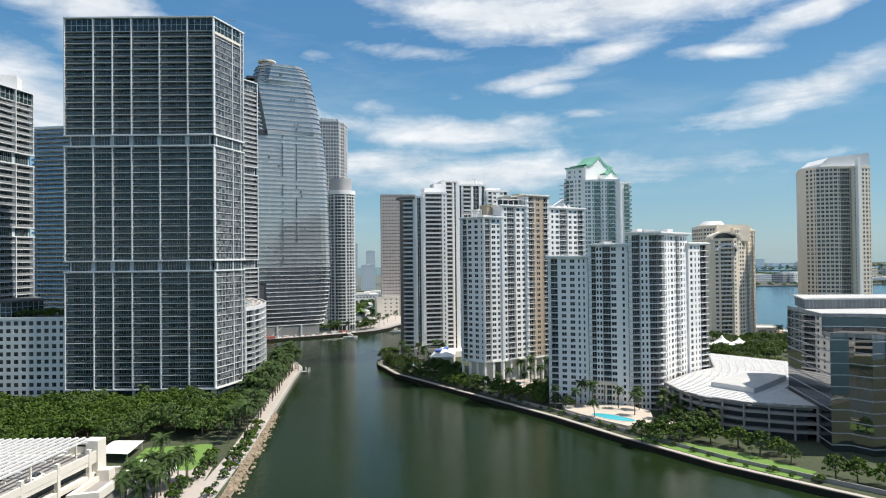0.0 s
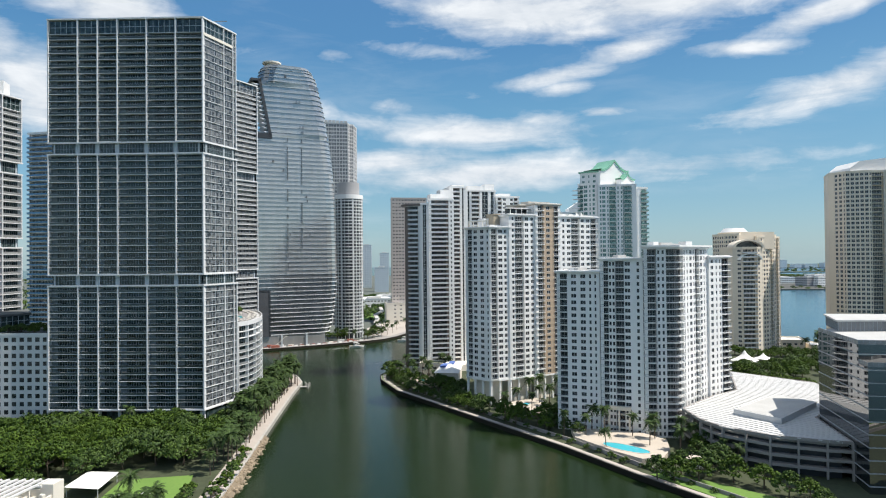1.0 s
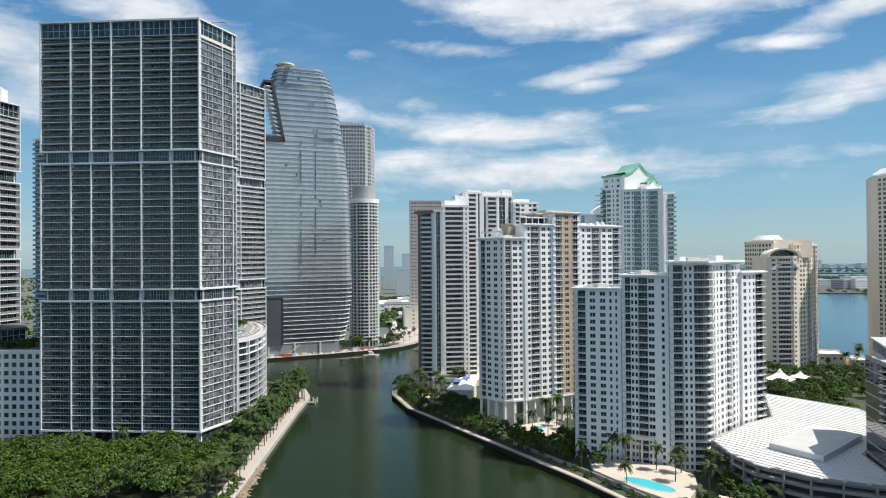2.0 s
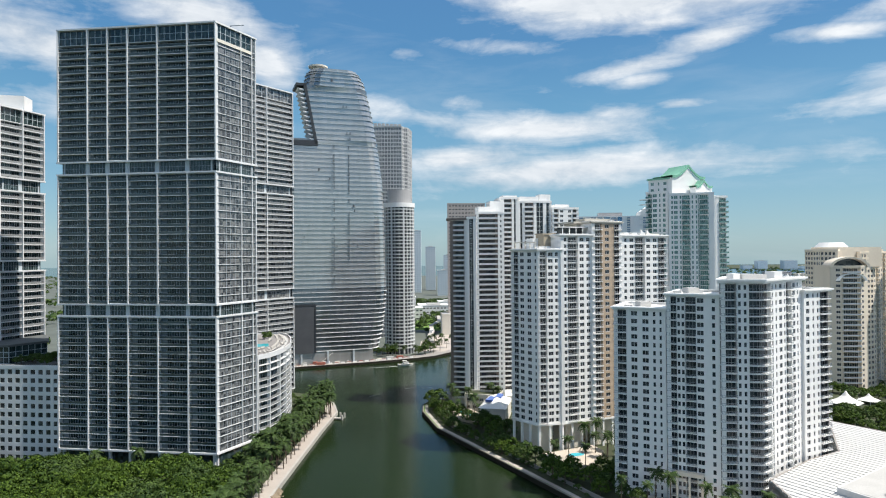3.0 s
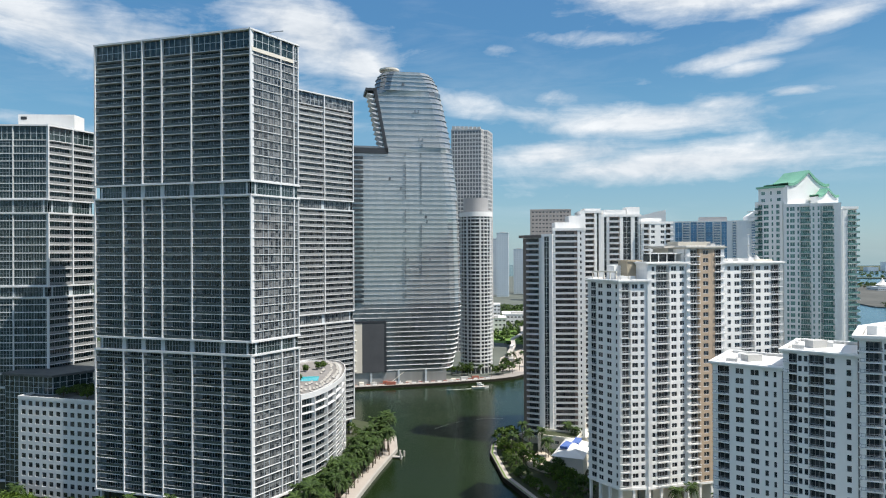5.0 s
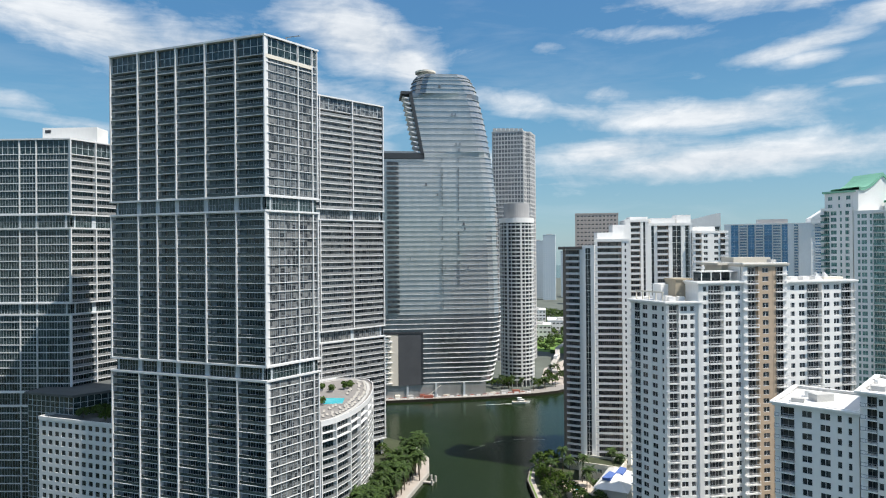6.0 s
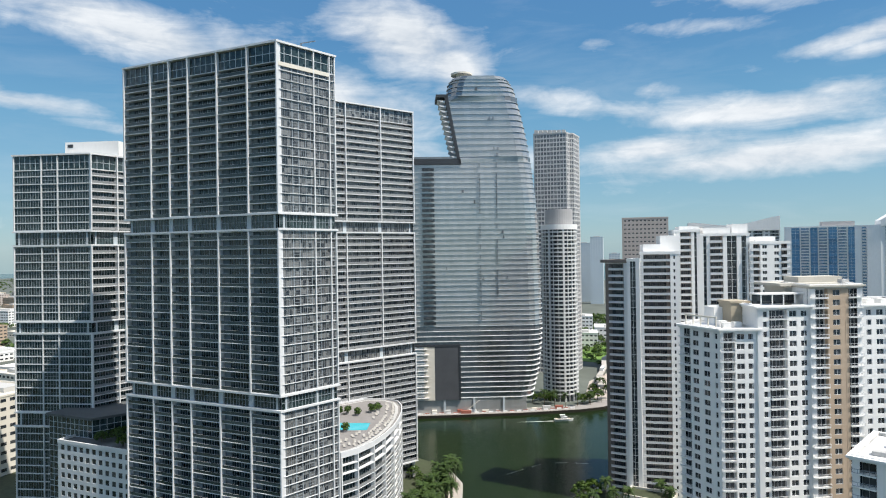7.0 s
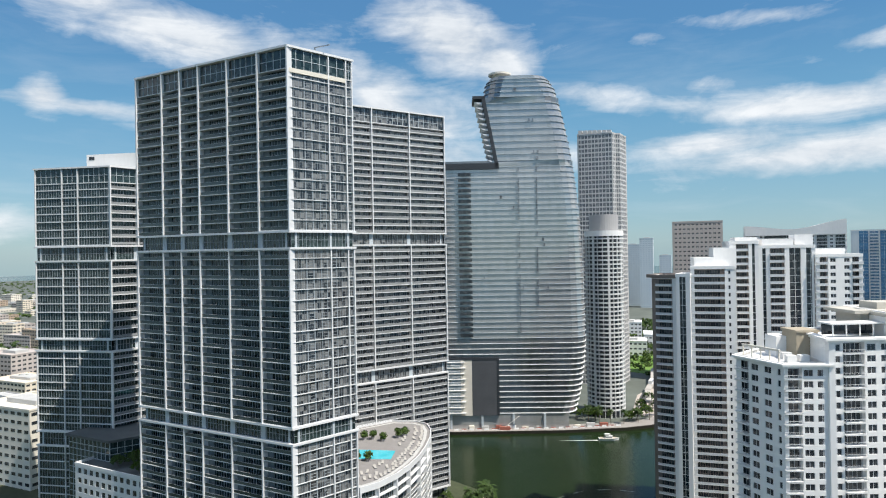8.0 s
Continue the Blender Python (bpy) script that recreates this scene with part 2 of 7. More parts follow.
ASPHALT = material("asphalt", (0.06, 0.06, 0.062), 0.9, vary=0.25)
GRASS = material("lawn_grass", (0.10, 0.195, 0.035), 0.95, vary=0.2, scale=0.1, grain=1.2, color2=(0.15, 0.255, 0.05))
SOIL = material("planted_ground", (0.05, 0.062, 0.03), 0.95, vary=0.4, scale=0.08, grain=0.6)
PORT_GROUND = material("dark_port_ground", (0.045, 0.05, 0.045), 0.95, vary=0.35, scale=0.006, grain=0.03, color2=(0.13, 0.13, 0.12))
URBAN = material("far_urban_ground", (0.10, 0.115, 0.10), 0.95, vary=0.35, scale=0.01, grain=0.05)
LEAF_A = material("fresh_green_leaves", (0.018, 0.044, 0.006), 0.65, vary=0.3, rand=0.5, scale=0.05, color2=(0.074, 0.126, 0.012), spec=0.2)
LEAF_B = material("dark_green_leaves", (0.02, 0.044, 0.012), 0.6, vary=0.3, rand=0.5, scale=0.05, color2=(0.075, 0.125, 0.022), spec=0.2)
LEAF_PALM = material("palm_leaves", (0.014, 0.032, 0.008), 0.6, vary=0.3, rand=0.5, color2=(0.055, 0.095, 0.02), spec=0.25)
BARK = material("grey_brown_bark", (0.11, 0.085, 0.062), 0.95, vary=0.25, bump=0.3)
ROCK = material("tan_limestone_rock", (0.25, 0.20, 0.14), 0.95, vary=0.25, rand=0.6, bump=0.4)
HULL = material("white_gelcoat", (0.78, 0.78, 0.77), 0.3, vary=0.04)
FOAM = material("white_foam", (0.55, 0.58, 0.55), 0.9, vary=0.2, grain=1.0)
FABRIC = material("white_tent_fabric", (0.78, 0.77, 0.74), 0.8, vary=0.05)
RED = material("red_paint", (0.30, 0.10, 0.07), 0.6, vary=0.15)
CREAM = material("cream_painted_concrete", (0.70, 0.66, 0.58), 0.85, vary=0.08)
# Far walls with the bluish distance haze mixed into their base colour.
HAZE_BLUE = material("hazed_far_facade", (0.58, 0.635, 0.67), 0.7, vary=0.1, rand=0.5)
# Balcony recess shade put into the colour of the back walls.
RECESS_GREY = material("shaded_recess_stucco", (0.24, 0.235, 0.235), 0.85, vary=0.12)
RAIL_LIGHT = material("light_metal_railing", (0.70, 0.70, 0.70), 0.6, vary=0.06)
TRELLIS = material("greyish_white_trellis", (0.56, 0.56, 0.555), 0.85, vary=0.1, scale=0.1, grain=1.2)
STONE_BEIGE = material("beige_cast_stone", (0.50, 0.475, 0.42), 0.85, vary=0.1, scale=0.2, grain=1.5)
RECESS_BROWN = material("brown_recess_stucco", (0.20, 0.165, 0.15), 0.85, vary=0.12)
BLUE_FABRIC = material("blue_awning_fabric", (0.09, 0.16, 0.42), 0.8, vary=0.1)


def water_material():
    mt = bpy.data.materials.new("murky_green_river_water")
    mt.use_nodes = True
    nt = mt.node_tree
    N, L = nt.nodes.new, nt.links.new
    b = nt.nodes["Principled BSDF"]
    b.inputs["Roughness"].default_value = 0.14
    b.inputs["IOR"].default_value = 1.33
    b.inputs["Specular IOR Level"].default_value = 0.25
    geo = N("ShaderNodeNewGeometry")
    big = N("ShaderNodeTexNoise")
    big.inputs["Scale"].default_value, big.inputs["Detail"].default_value = 0.012, 3
    L(geo.outputs["Position"], big.inputs["Vector"])
    # the open bay to the east is bluer than the river
    sep = N("ShaderNodeSeparateXYZ")
    L(geo.outputs["Position"], sep.inputs[0])
    bay = N("ShaderNodeMapRange")
    bay.inputs["From Min"].default_value, bay.inputs["From Max"].default_value = 180, 420
    L(sep.outputs[0], bay.inputs["Value"])
    rr = N("ShaderNodeMix")
    rr.data_type = 'RGBA'
    rr.inputs["A"].default_value, rr.inputs["B"].default_value = (0.008, 0.0165, 0.006, 1), (0.015, 0.028, 0.0095, 1)
    L(big.outputs["Fac"], rr.inputs["Factor"])
    bb = N("ShaderNodeMix")
    bb.data_type = 'RGBA'
    bb.inputs["B"].default_value = (0.035, 0.10, 0.15, 1)
    L(bay.outputs[0], bb.inputs["Factor"])
    L(rr.outputs["Result"], bb.inputs["A"])
    L(bb.outputs["Result"], b.inputs["Base Color"])
    w1, w2 = N("ShaderNodeTexNoise"), N("ShaderNodeTexNoise")
    for w, sc, d in ((w1, 0.35, 4), (w2, 1.6, 3)):
        w.inputs["Scale"].default_value, w.inputs["Detail"].default_value = sc, d
        L(geo.outputs["Position"], w.inputs["Vector"])
    add = N("ShaderNodeMath")
    add.operation = 'MULTIPLY_ADD'
    L(w2.outputs["Fac"], add.inputs[0])
    add.inputs[1].default_value = 0.35
    L(w1.outputs["Fac"], add.inputs[2])
    bp = N("ShaderNodeBump")
    bp.inputs["Strength"].default_value, bp.inputs["Distance"].default_value = 0.35, 0.25
    L(add.outputs[0], bp.inputs["Height"])
    L(bp.outputs[0], b.inputs["Normal"])
    return mt


WATER = water_material()

# ---- mesh tools ----
class Face:
    """A vertical facade from plan point a to b, left to right as seen from outside: u along it, v outwards, z up."""

    def __init__(self, a, b):
        self.a, self.b = Vector(a), Vector(b)
        d = self.b - self.a
        self.length = d.length
        self.e = d.normalized()
        self.n = Vector((self.e.y, -self.e.x))

    def at(self, u, v, z):
        p = self.a + self.e * u + self.n * v
        return (p.x, p.y, z)

    def matrix(self, u, v, z):
        p = self.at(u, v, z)
        return Matrix(((self.e.x, -self.n.x, 0, p[0]), (self.e.y, -self.n.y, 0, p[1]), (0, 0, 1, z), (0, 0, 0, 1)))


class Geo:
    def __init__(self):
        self.v, self.f, self.m = [], [], []

    def add(self, verts, faces, mi=0):
        k = len(self.v)
        self.v.extend(verts)
        self.f.extend([tuple(i + k for i in f) for f in faces])
        self.m.extend([mi] * len(faces))

    def box(self, face, u0, u1, v0, v1, z0, z1, mi=0):
        q = [(u0, v0), (u1, v0), (u1, v1), (u0, v1)]
        if face is None:
            vs = [(a, b, z) for z in (z0, z1) for a, b in q]
            fs = [(3, 2, 1, 0), (4, 5, 6, 7), (0, 1, 5, 4), (1, 2, 6, 5), (2, 3, 7, 6), (3, 0, 4, 7)]
        else:
            vs = [face.at(a, b, z) for z in (z0, z1) for a, b in q]
            fs = [(0, 1, 2, 3), (7, 6, 5, 4), (4, 5, 1, 0), (5, 6, 2, 1), (6, 7, 3, 2), (7, 4, 0, 3)]
        self.add(vs, fs, mi)
        return self

    def prism(self, pts, z0, z1, mi=0, pts_top=None):
        n = len(pts)
        top = pts_top or pts
        self.add([(p[0], p[1], z0) for p in pts] + [(p[0], p[1], z1) for p in top],
                 [tuple(range(n - 1, -1, -1)), tuple(range(n, 2 * n))] + [(i, (i + 1) % n, n + (i + 1) % n, n + i) for i in range(n)], mi)
        return self

    def ring(self, outer, inner, z0, z1, mi=0):
        n = len(outer)
        vs = [(p[0], p[1], z) for z in (z0, z1) for ring in (outer, inner) for p in ring]
        fs = []
        for i in range(n):
            j = (i + 1) % n
            fs += [(i, j, 2 * n + j, 2 * n + i), (n + j, n + i, 3 * n + i, 3 * n + j), (2 * n + i, 2 * n + j, 3 * n + j, 3 * n + i), (j, i, n + i, n + j)]
        self.add(vs, fs, mi)
        return self

    def merge(self, other, mtx):
        self.add([tuple(mtx @ Vector(p)) for p in other.v], other.f)
        self.m[len(self.m) - len(other.m):] = other.m
        return self

    def mesh(self, name, mats):
        me = bpy.data.meshes.new(name)
        me.from_pydata(self.v, [], self.f)
        for mt in (mats if isinstance(mats, (list, tuple)) else [mats]):
            me.materials.append(mt)
        me.polygons.foreach_set("material_index", self.m)
        me.update()
        return me


def offset(pts, d):
    """The polygon (counter-clockwise) moved inwards by d, or by one value an edge."""
    n = len(pts)
    ds = d if isinstance(d, (list, tuple)) else [d] * n
    P = [Vector(p) for p in pts]
    out = []
    for i in range(n):
        e0, e1 = (P[i] - P[i - 1]).normalized(), (P[(i + 1) % n] - P[i]).normalized()
        n0, n1 = Vector((-e0.y, e0.x)), Vector((-e1.y, e1.x))
        c = n0.x * n1.y - n0.y * n1.x
        a, b = n0.dot(P[i]) + ds[i - 1], n1.dot(P[i]) + ds[i]
        if abs(c) < 0.02:
            q = P[i] + n1 * ds[i]
        else:
            q = Vector(((a * n1.y - b * n0.y) / c, (b * n0.x - a * n1.x) / c))
        out.append((q.x, q.y))
    return out


def thing(name, x, y, z, label, category, group="", kind=""):
    ob = new(name)
    ob.location = (x, y, z)
    ob.empty_display_size = 1.0
    return tagged(ob, label, category, group, kind)


def root_place(ob):
    p = Vector(ob.location)
    return p + root_place(ob.parent) if ob.parent else p


def part(name, geo, mats, parent, label="", kind=""):
    """Links a mesh, given in world places, as one part under its thing."""
    me = geo.mesh(name, mats) if isinstance(geo, Geo) else geo
    ob = new(name, me)
    if parent is not None:
        ob.parent = parent
        ob.location = -root_place(parent)
    return tagged(ob, label, kind=kind)


def solid(name, geo, mats, label, category, group="", kind=""):
    return tagged(new(name, geo.mesh(name, mats)), label, category, group, kind)


def units(name, geo, mats, places, parent, limit=300, middle=95.0, rest_name=None):
    """Alike pieces: the nearest ones as objects on one mesh, the rest joined."""
    if not places:
        return
    places = sorted(places, key=lambda mt: abs(mt.translation.z - middle))
    me = geo.mesh(name, mats)
    base = root_place(parent)
    for mt in places[:limit]:
        ob = new(name, me)
        ob.parent = parent
        ob.matrix_basis = Matrix.Translation(-base) @ mt
    if len(places) > limit:
        g = Geo()
        V, nv = np.array(geo.v), len(geo.v)
        for k, mt in enumerate(places[limit:]):
            A = np.array(mt)
            g.v.extend(map(tuple, V @ A[:3, :3].T + A[:3, 3]))
            g.f.extend([tuple(i + k * nv for i in f) for f in geo.f])
            g.m.extend(geo.m)
        part(rest_name or name + "_field", g, mats, parent, kind="stuff")


def local_box(u0, u1, v0, v1, z0, z1, mi=0, geo=None):
    """A box in a facade's own u, v (outwards), z."""
    g = geo or Geo()
    return g.box(None, u0, u1, -v1, -v0, z0, z1, mi)


def relief(us, zs, height, back, mats_of, geo=None):
    """One connected panel in a facade's own u, v, z: each cell of the grid stands out by its own height."""
    g = geo or Geo()
    index, nu, nz = {}, len(us) - 1, len(zs) - 1

    def vert(i, j, h):
        key = (i, j, round(h, 4))
        if key not in index:
            index[key] = len(g.v)
            g.v.append((us[i], -h, zs[j]))
        return index[key]

    def quad(a, b, c, d, mi):
        g.f.append((a, b, c, d))
        g.m.append(mi)

    for i in range(nu):
        for j in range(nz):
            h = height(i, j)
            quad(vert(i, j, h), vert(i + 1, j, h), vert(i + 1, j + 1, h), vert(i, j + 1, h), mats_of(i, j))
            for di, dj, a, b in ((1, 0, (i + 1, j), (i + 1, j + 1)), (-1, 0, (i, j + 1), (i, j)), (0, 1, (i + 1, j + 1), (i, j + 1)), (0, -1, (i, j), (i + 1, j))):
                ni, nj = i + di, j + dj
                h2 = height(ni, nj) if 0 <= ni < nu and 0 <= nj < nz else back
                if h2 < h:
                    quad(vert(*a, h), vert(*a, h2), vert(*b, h2), vert(*b, h), mats_of(i, j))
    return g


def mullion_panel(w, h, n, t=0.06, depth=0.1, frame=1, glass=0, rails=(), wide=None):
    """A glazed panel w by h with n lights, as one relief."""
    us = [0.0]
    for k in range(n + 1):
        tt = t if wide is None or k not in wide else t * 2.5
        a, b = w * k / n - tt, w * k / n + tt
        for c in (a, b):
            if 0.0 < c < w and c > us[-1] + 1e-3:
                us.append(c)
    us.append(w)
    zs = [0.0]
    for z in rails:
        zs += [z - t, z + t]
    zs += [h]

    def bar(i, j):
        in_z = j % 2 == 1 and j < len(zs) - 1 and len(rails) > 0
        mid = (us[i] + us[i + 1]) / 2
        near = abs(mid / w * n - round(mid / w * n)) * w / n
        return in_z or (near < t * 2.6 and us[i + 1] - us[i] < t * 5.5)

    return relief(us, zs, lambda i, j: depth if bar(i, j) else 0.0, -0.05, lambda i, j: frame if bar(i, j) else glass)


def framed_window(w, h, lights=1, t=0.07):
    """A window with its frame, as one relief."""
    us = [0, t]
    for k in range(1, lights):
        us += [w * k / lights - t * 0.7, w * k / lights + t * 0.7]
    us += [w - t, w]
    zs = [0, t * 1.3, h - t, h]
    bar = lambda i, j: i % 2 == 0 or j in (0, 2)
    return relief(us, zs, lambda i, j: (0.16 if j == 0 else 0.07) if bar(i, j) else 0.0, -0.06, lambda i, j: 1 if bar(i, j) else 0)


def u_railing(w, depth, z0, z1, t=0.06):
    """A balcony railing round three sides."""
    pts = [(0, 0), (0, -depth), (w, -depth), (w, 0), (w - t, 0), (w - t, -depth + t), (t, -depth + t), (t, 0)]
    g = Geo()
    n = len(pts)
    g.add([(a, b, z) for z in (z0, z1) for a, b in pts],
          [(7, 6, 1, 0)[::1], (6, 5, 2, 1), (5, 4, 3, 2), (8, 9, 14, 15), (9, 10, 13, 14), (10, 11, 12, 13)] + [(i, (i + 1) % n, n + (i + 1) % n, n + i) for i in range(n)])
    return g


def sub_units(name, geo, mats, child_name, child_geo, child_mats, places, parent, limit, middle, rest_name):
    """Like units(), each piece with one sub-part."""
    places = sorted(places, key=lambda mt: abs(mt.translation.z - middle))
    me, cme = geo.mesh(name, mats), child_geo.mesh(child_name, child_mats)
    base = root_place(parent)
    for mt in places[:limit]:
        ob = new(name, me)
        ob.parent = parent
        ob.matrix_basis = Matrix.Translation(-base) @ mt
        ch = new(child_name, cme)
        ch.parent = ob
    if len(places) > limit:
        for src, ms, nm in ((geo, mats, rest_name), (child_geo, child_mats, rest_name + "_railing")):
            g = Geo()
            V, nv = np.array(src.v), len(src.v)
            for k, mt in enumerate(places[limit:]):
                A = np.array(mt)
                g.v.extend(map(tuple, V @ A[:3, :3].T + A[:3, 3]))
                g.f.extend([tuple(i + k * nv for i in f) for f in src.f])
                g.m.extend(src.m)
            part(nm, g, ms, parent, kind="stuff")


def bar_railing(w, depth, z0, z1, t=0.07):
    """An open balcony railing: top and bottom rails round three sides, with posts."""
    g = u_railing(w, depth, z1 - 0.09, z1, t)
    k = u_railing(w, depth, z0 + 0.05, z0 + 0.13, t)
    g.add(k.v, k.f)
    n = max(2, round(w / 1.1))
    for i in range(n + 1):
        u = min(max(w * i / n, t), w - t)
        g.box(None, u - 0.035, u + 0.035, -depth, -depth + t, z0, z1 - 0.1)
    return g


def ladder_panel(w, h, spans, t=0.05, depth=0.1):
    """A glazed panel of narrow lights with ladder-like stretches; spans: (from, to, lights) as fractions, lights 0: ladder."""
    us, ladder, bar = [0.0], [], []
    for a, b, n in spans:
        cells = n or 1
        for k in range(cells):
            u0, u1 = w * (a + (b - a) * k / cells), w * (a + (b - a) * (k + 1) / cells)
            if u0 - us[-1] > 1e-3:
                us.append(u0)
                ladder.append(False)
                bar.append(True)
            us.append(u0 + t)
            ladder.append(False)
            bar.append(True)
            us.append(u1 - t)
            ladder.append(n == 0)
            bar.append(False)
            us.append(u1)
            ladder.append(False)
            bar.append(True)
    if us[-1] < w - 1e-3:
        us.append(w)
        ladder.append(False)
        bar.append(True)
    r = t * 1.1
    zs = [0, h * 0.3 - r, h * 0.3 + r, h * 0.62 - r, h * 0.62 + r, h - 3 * r, h]
    solid_cell = lambda i, j: bar[i] or (ladder[i] and j in (1, 3, 5))
    return relief(us, zs, lambda i, j: depth if solid_cell(i, j) else 0.0, -0.05, lambda i, j: 1 if solid_cell(i, j) else 0)


def back_wall(w, h, lights, head, margin, t=0.06):
    """The wall at the back of a balcony with its glass doors, as one relief."""
    us = [0.0, w * margin]
    span = w * (1 - 2 * margin)
    for k in range(1, lights):
        c = w * margin + span * k / lights
        us += [c - t, c + t]
    us += [w - w * margin, w]
    zs = [0.0, h - head, h]
    wall = lambda i, j: i % 2 == 0 or j == 1
    return relief(us, zs, lambda i, j: 0.1 if wall(i, j) else 0.0, -0.04, lambda i, j: 1 if wall(i, j) else 0)

# ---- water and land ----
def ground_sheet(name, pts, z0, z1, mat, label, category):
    return solid(name, Geo().prism(pts, z0, z1), mat, label, category, kind="structure")


g = Geo()
g.add([(-4700, -1200, 0.7), (4700, -1200, 0.7), (4700, 4700, 0.7), (-4700, 4700, 0.7)], [(0, 1, 2, 3)])
water = solid("water", g, WATER, "murky green river and blue bay water with small ripples", "water", kind="structure")

LEFT_SHORE = [(-46, -60), (-52, 100), (-58, 170), (-60.5, 200), (-62.5, 227), (-65.5, 264), (-70.5, 322), (-74.5, 370), (-76.5, 404), (-84, 424), (-102, 446), (-150, 462), (-300, 480)]
RIGHT_SHORE = [(400, 20), (250, 60), (170, 120), (113, 183), (94.5, 204), (73.5, 236), (54.5, 269), (19.5, 321), (-17, 375), (-29, 408), (-31, 424), (-26, 440), (0, 470), (60, 530), (130, 585), (220, 600), (300, 560), (390, 500)]
FAR_SHORE = [(-300, 508), (-160, 532), (-94, 566), (-58, 589), (-44, 602), (-33, 622), (-20, 660), (10, 760), (120, 900), (330, 1050)]
ground_sheet("ground_west", LEFT_SHORE + [(-900, 520), (-900, -60)], -3, 2.2, SOIL, "planted dark ground on the west bank", "ground")
ground_sheet("ground_island", RIGHT_SHORE, -3, 2.2, SOIL, "planted dark ground of the island", "ground")
ground_sheet("ground_north", FAR_SHORE + [(330, 2600), (-3600, 2600), (-3600, 530), (-900, 505)], -3, 2.2, URBAN, "built-up ground of the far mainland", "ground")


# ---- towers with white exposed frames ----
def frame_tower(name, label, pts, boxes, bottom, fh, faces, glass, slab_mat, slab_t=0.32, penthouse=7.0, bars=None):
    """pts: footprint; boxes: (z0, z1) of the stacked framed blocks; faces: edge -> (kind, bay fractions)."""
    cx, cy = sum(p[0] for p in pts) / len(pts), sum(p[1] for p in pts) / len(pts)
    root = thing(name, cx, cy, bottom, label, "building")
    n = len(pts)
    fc = [Face(pts[i], pts[(i + 1) % n]) for i in range(n)]
    inset = [(2.0 if faces.get(i, ("", 0))[0] == "balcony" else 0.35) for i in range(n)]
    core = offset(pts, inset)
    part("glazing", Geo().prism(core, bottom, boxes[-1][1] - 0.8), glass, root, "dark reflective window walls")
    slab_me = Geo().ring(offset(pts, 0.05), offset(pts, 3.0), 0, slab_t).mesh("floor_slab", slab_mat)
    beam = Geo().ring(offset(pts, -0.43), offset(pts, 0.9), 0, 0.66)
    beam_me = beam.mesh("frame_beam", WHITE_FRAME)
    base = root_place(root)
    rails, mulls, lines, thin_lines = {}, {}, {}, {}
    for z0, z1 in boxes:
        for z in (z0, z1 - 0.66):
            ob = new("frame_beam", beam_me)
            ob.parent, ob.location = root, Vector((0, 0, z)) - base
        top = z1 - (penthouse if z1 == boxes[-1][1] else 1.0)
        k = max(1, round((top - z0) / fh))
        step = (top - z0) / k
        levels = [z0 + 0.6 + step * j for j in range(k)]
        for z in levels[1:] + [top]:
            ob = new("floor_slab", slab_me)
            ob.parent, ob.location = root, Vector((0, 0, z)) - base
        for i, (kind, bays) in faces.items():
            f = fc[i]
            cuts = [c * f.length for c in bays]
            for c in cuts:
                wide = 0.25 if kind == "balcony" else 0.2
                g = Geo().box(f, c - wide, c + wide, -1.9 if kind == "balcony" else -0.3, 0.42 if kind == "balcony" else 0.2, z0 + 0.66, z1 - 0.66)
                part("frame_post", g, WHITE_FRAME, root)
            for bay, (a, b) in enumerate(zip(cuts, cuts[1:])):
                a, b = a + 0.32, b - 0.32
                w = round(b - a, 2)
                if kind == "balcony":
                    for z in levels:
                        rails.setdefault(w, []).append(f.matrix(a, -0.12, z + slab_t))
                        mulls.setdefault((i, w, "b", round(step, 2)), []).append(f.matrix(a, -1.98, z + slab_t))
                        if bars is RAIL_PALE and (levels.index(z) + bay * 2) % 3 == 1:
                            lines.setdefault(w, []).append(f.matrix(a, 0.0, z))
                else:
                    for z in levels:
                        mulls.setdefault((i, w, "c", round(step, 2)), []).append(f.matrix(a, -0.3, z + slab_t))
                        strong = levels.index(z) % 3 == 0
                        if bars is not RAIL_GREY or strong:
                            (lines if strong else thin_lines).setdefault(w, []).append(f.matrix(a, 0.0, z))
                if z1 == boxes[-1][1]:
                    m2 = max(2, round(w / 2.6))
                    hh = z1 - 0.9 - top - 0.3
                    g = mullion_panel(w, hh, m2, 0.09, 0.14, 1, 0, (hh * 0.5,))
                    units("penthouse_window", g, [glass, GREY_SLAB], [f.matrix(a, -0.7 if kind == "balcony" else -0.28, top + 0.3)], root)
    for w, pl in lines.items():
        units("floor_line", local_box(0, w, -0.3, 0.12, 0.04, slab_t + 0.0), WHITE_FRAME, pl, root, 20)
    for w, pl in thin_lines.items():
        units("floor_line", local_box(0, w, -0.3, 0.06, 0.06, 0.2), PALE_SLAB, pl, root, 20)
    lim = max(12, 180 // max(1, len(rails)))
    for w, pl in rails.items():
        g = relief([0, w], [0, 1.0, 1.05], lambda i, j: 0.06 if j else 0.03, -0.04, lambda i, j: j)
        units("balcony_railing", g, [GLASS_RAIL if bars is RAIL_PALE else GLASS_FROST, RAIL_PALE], pl, root, lim)
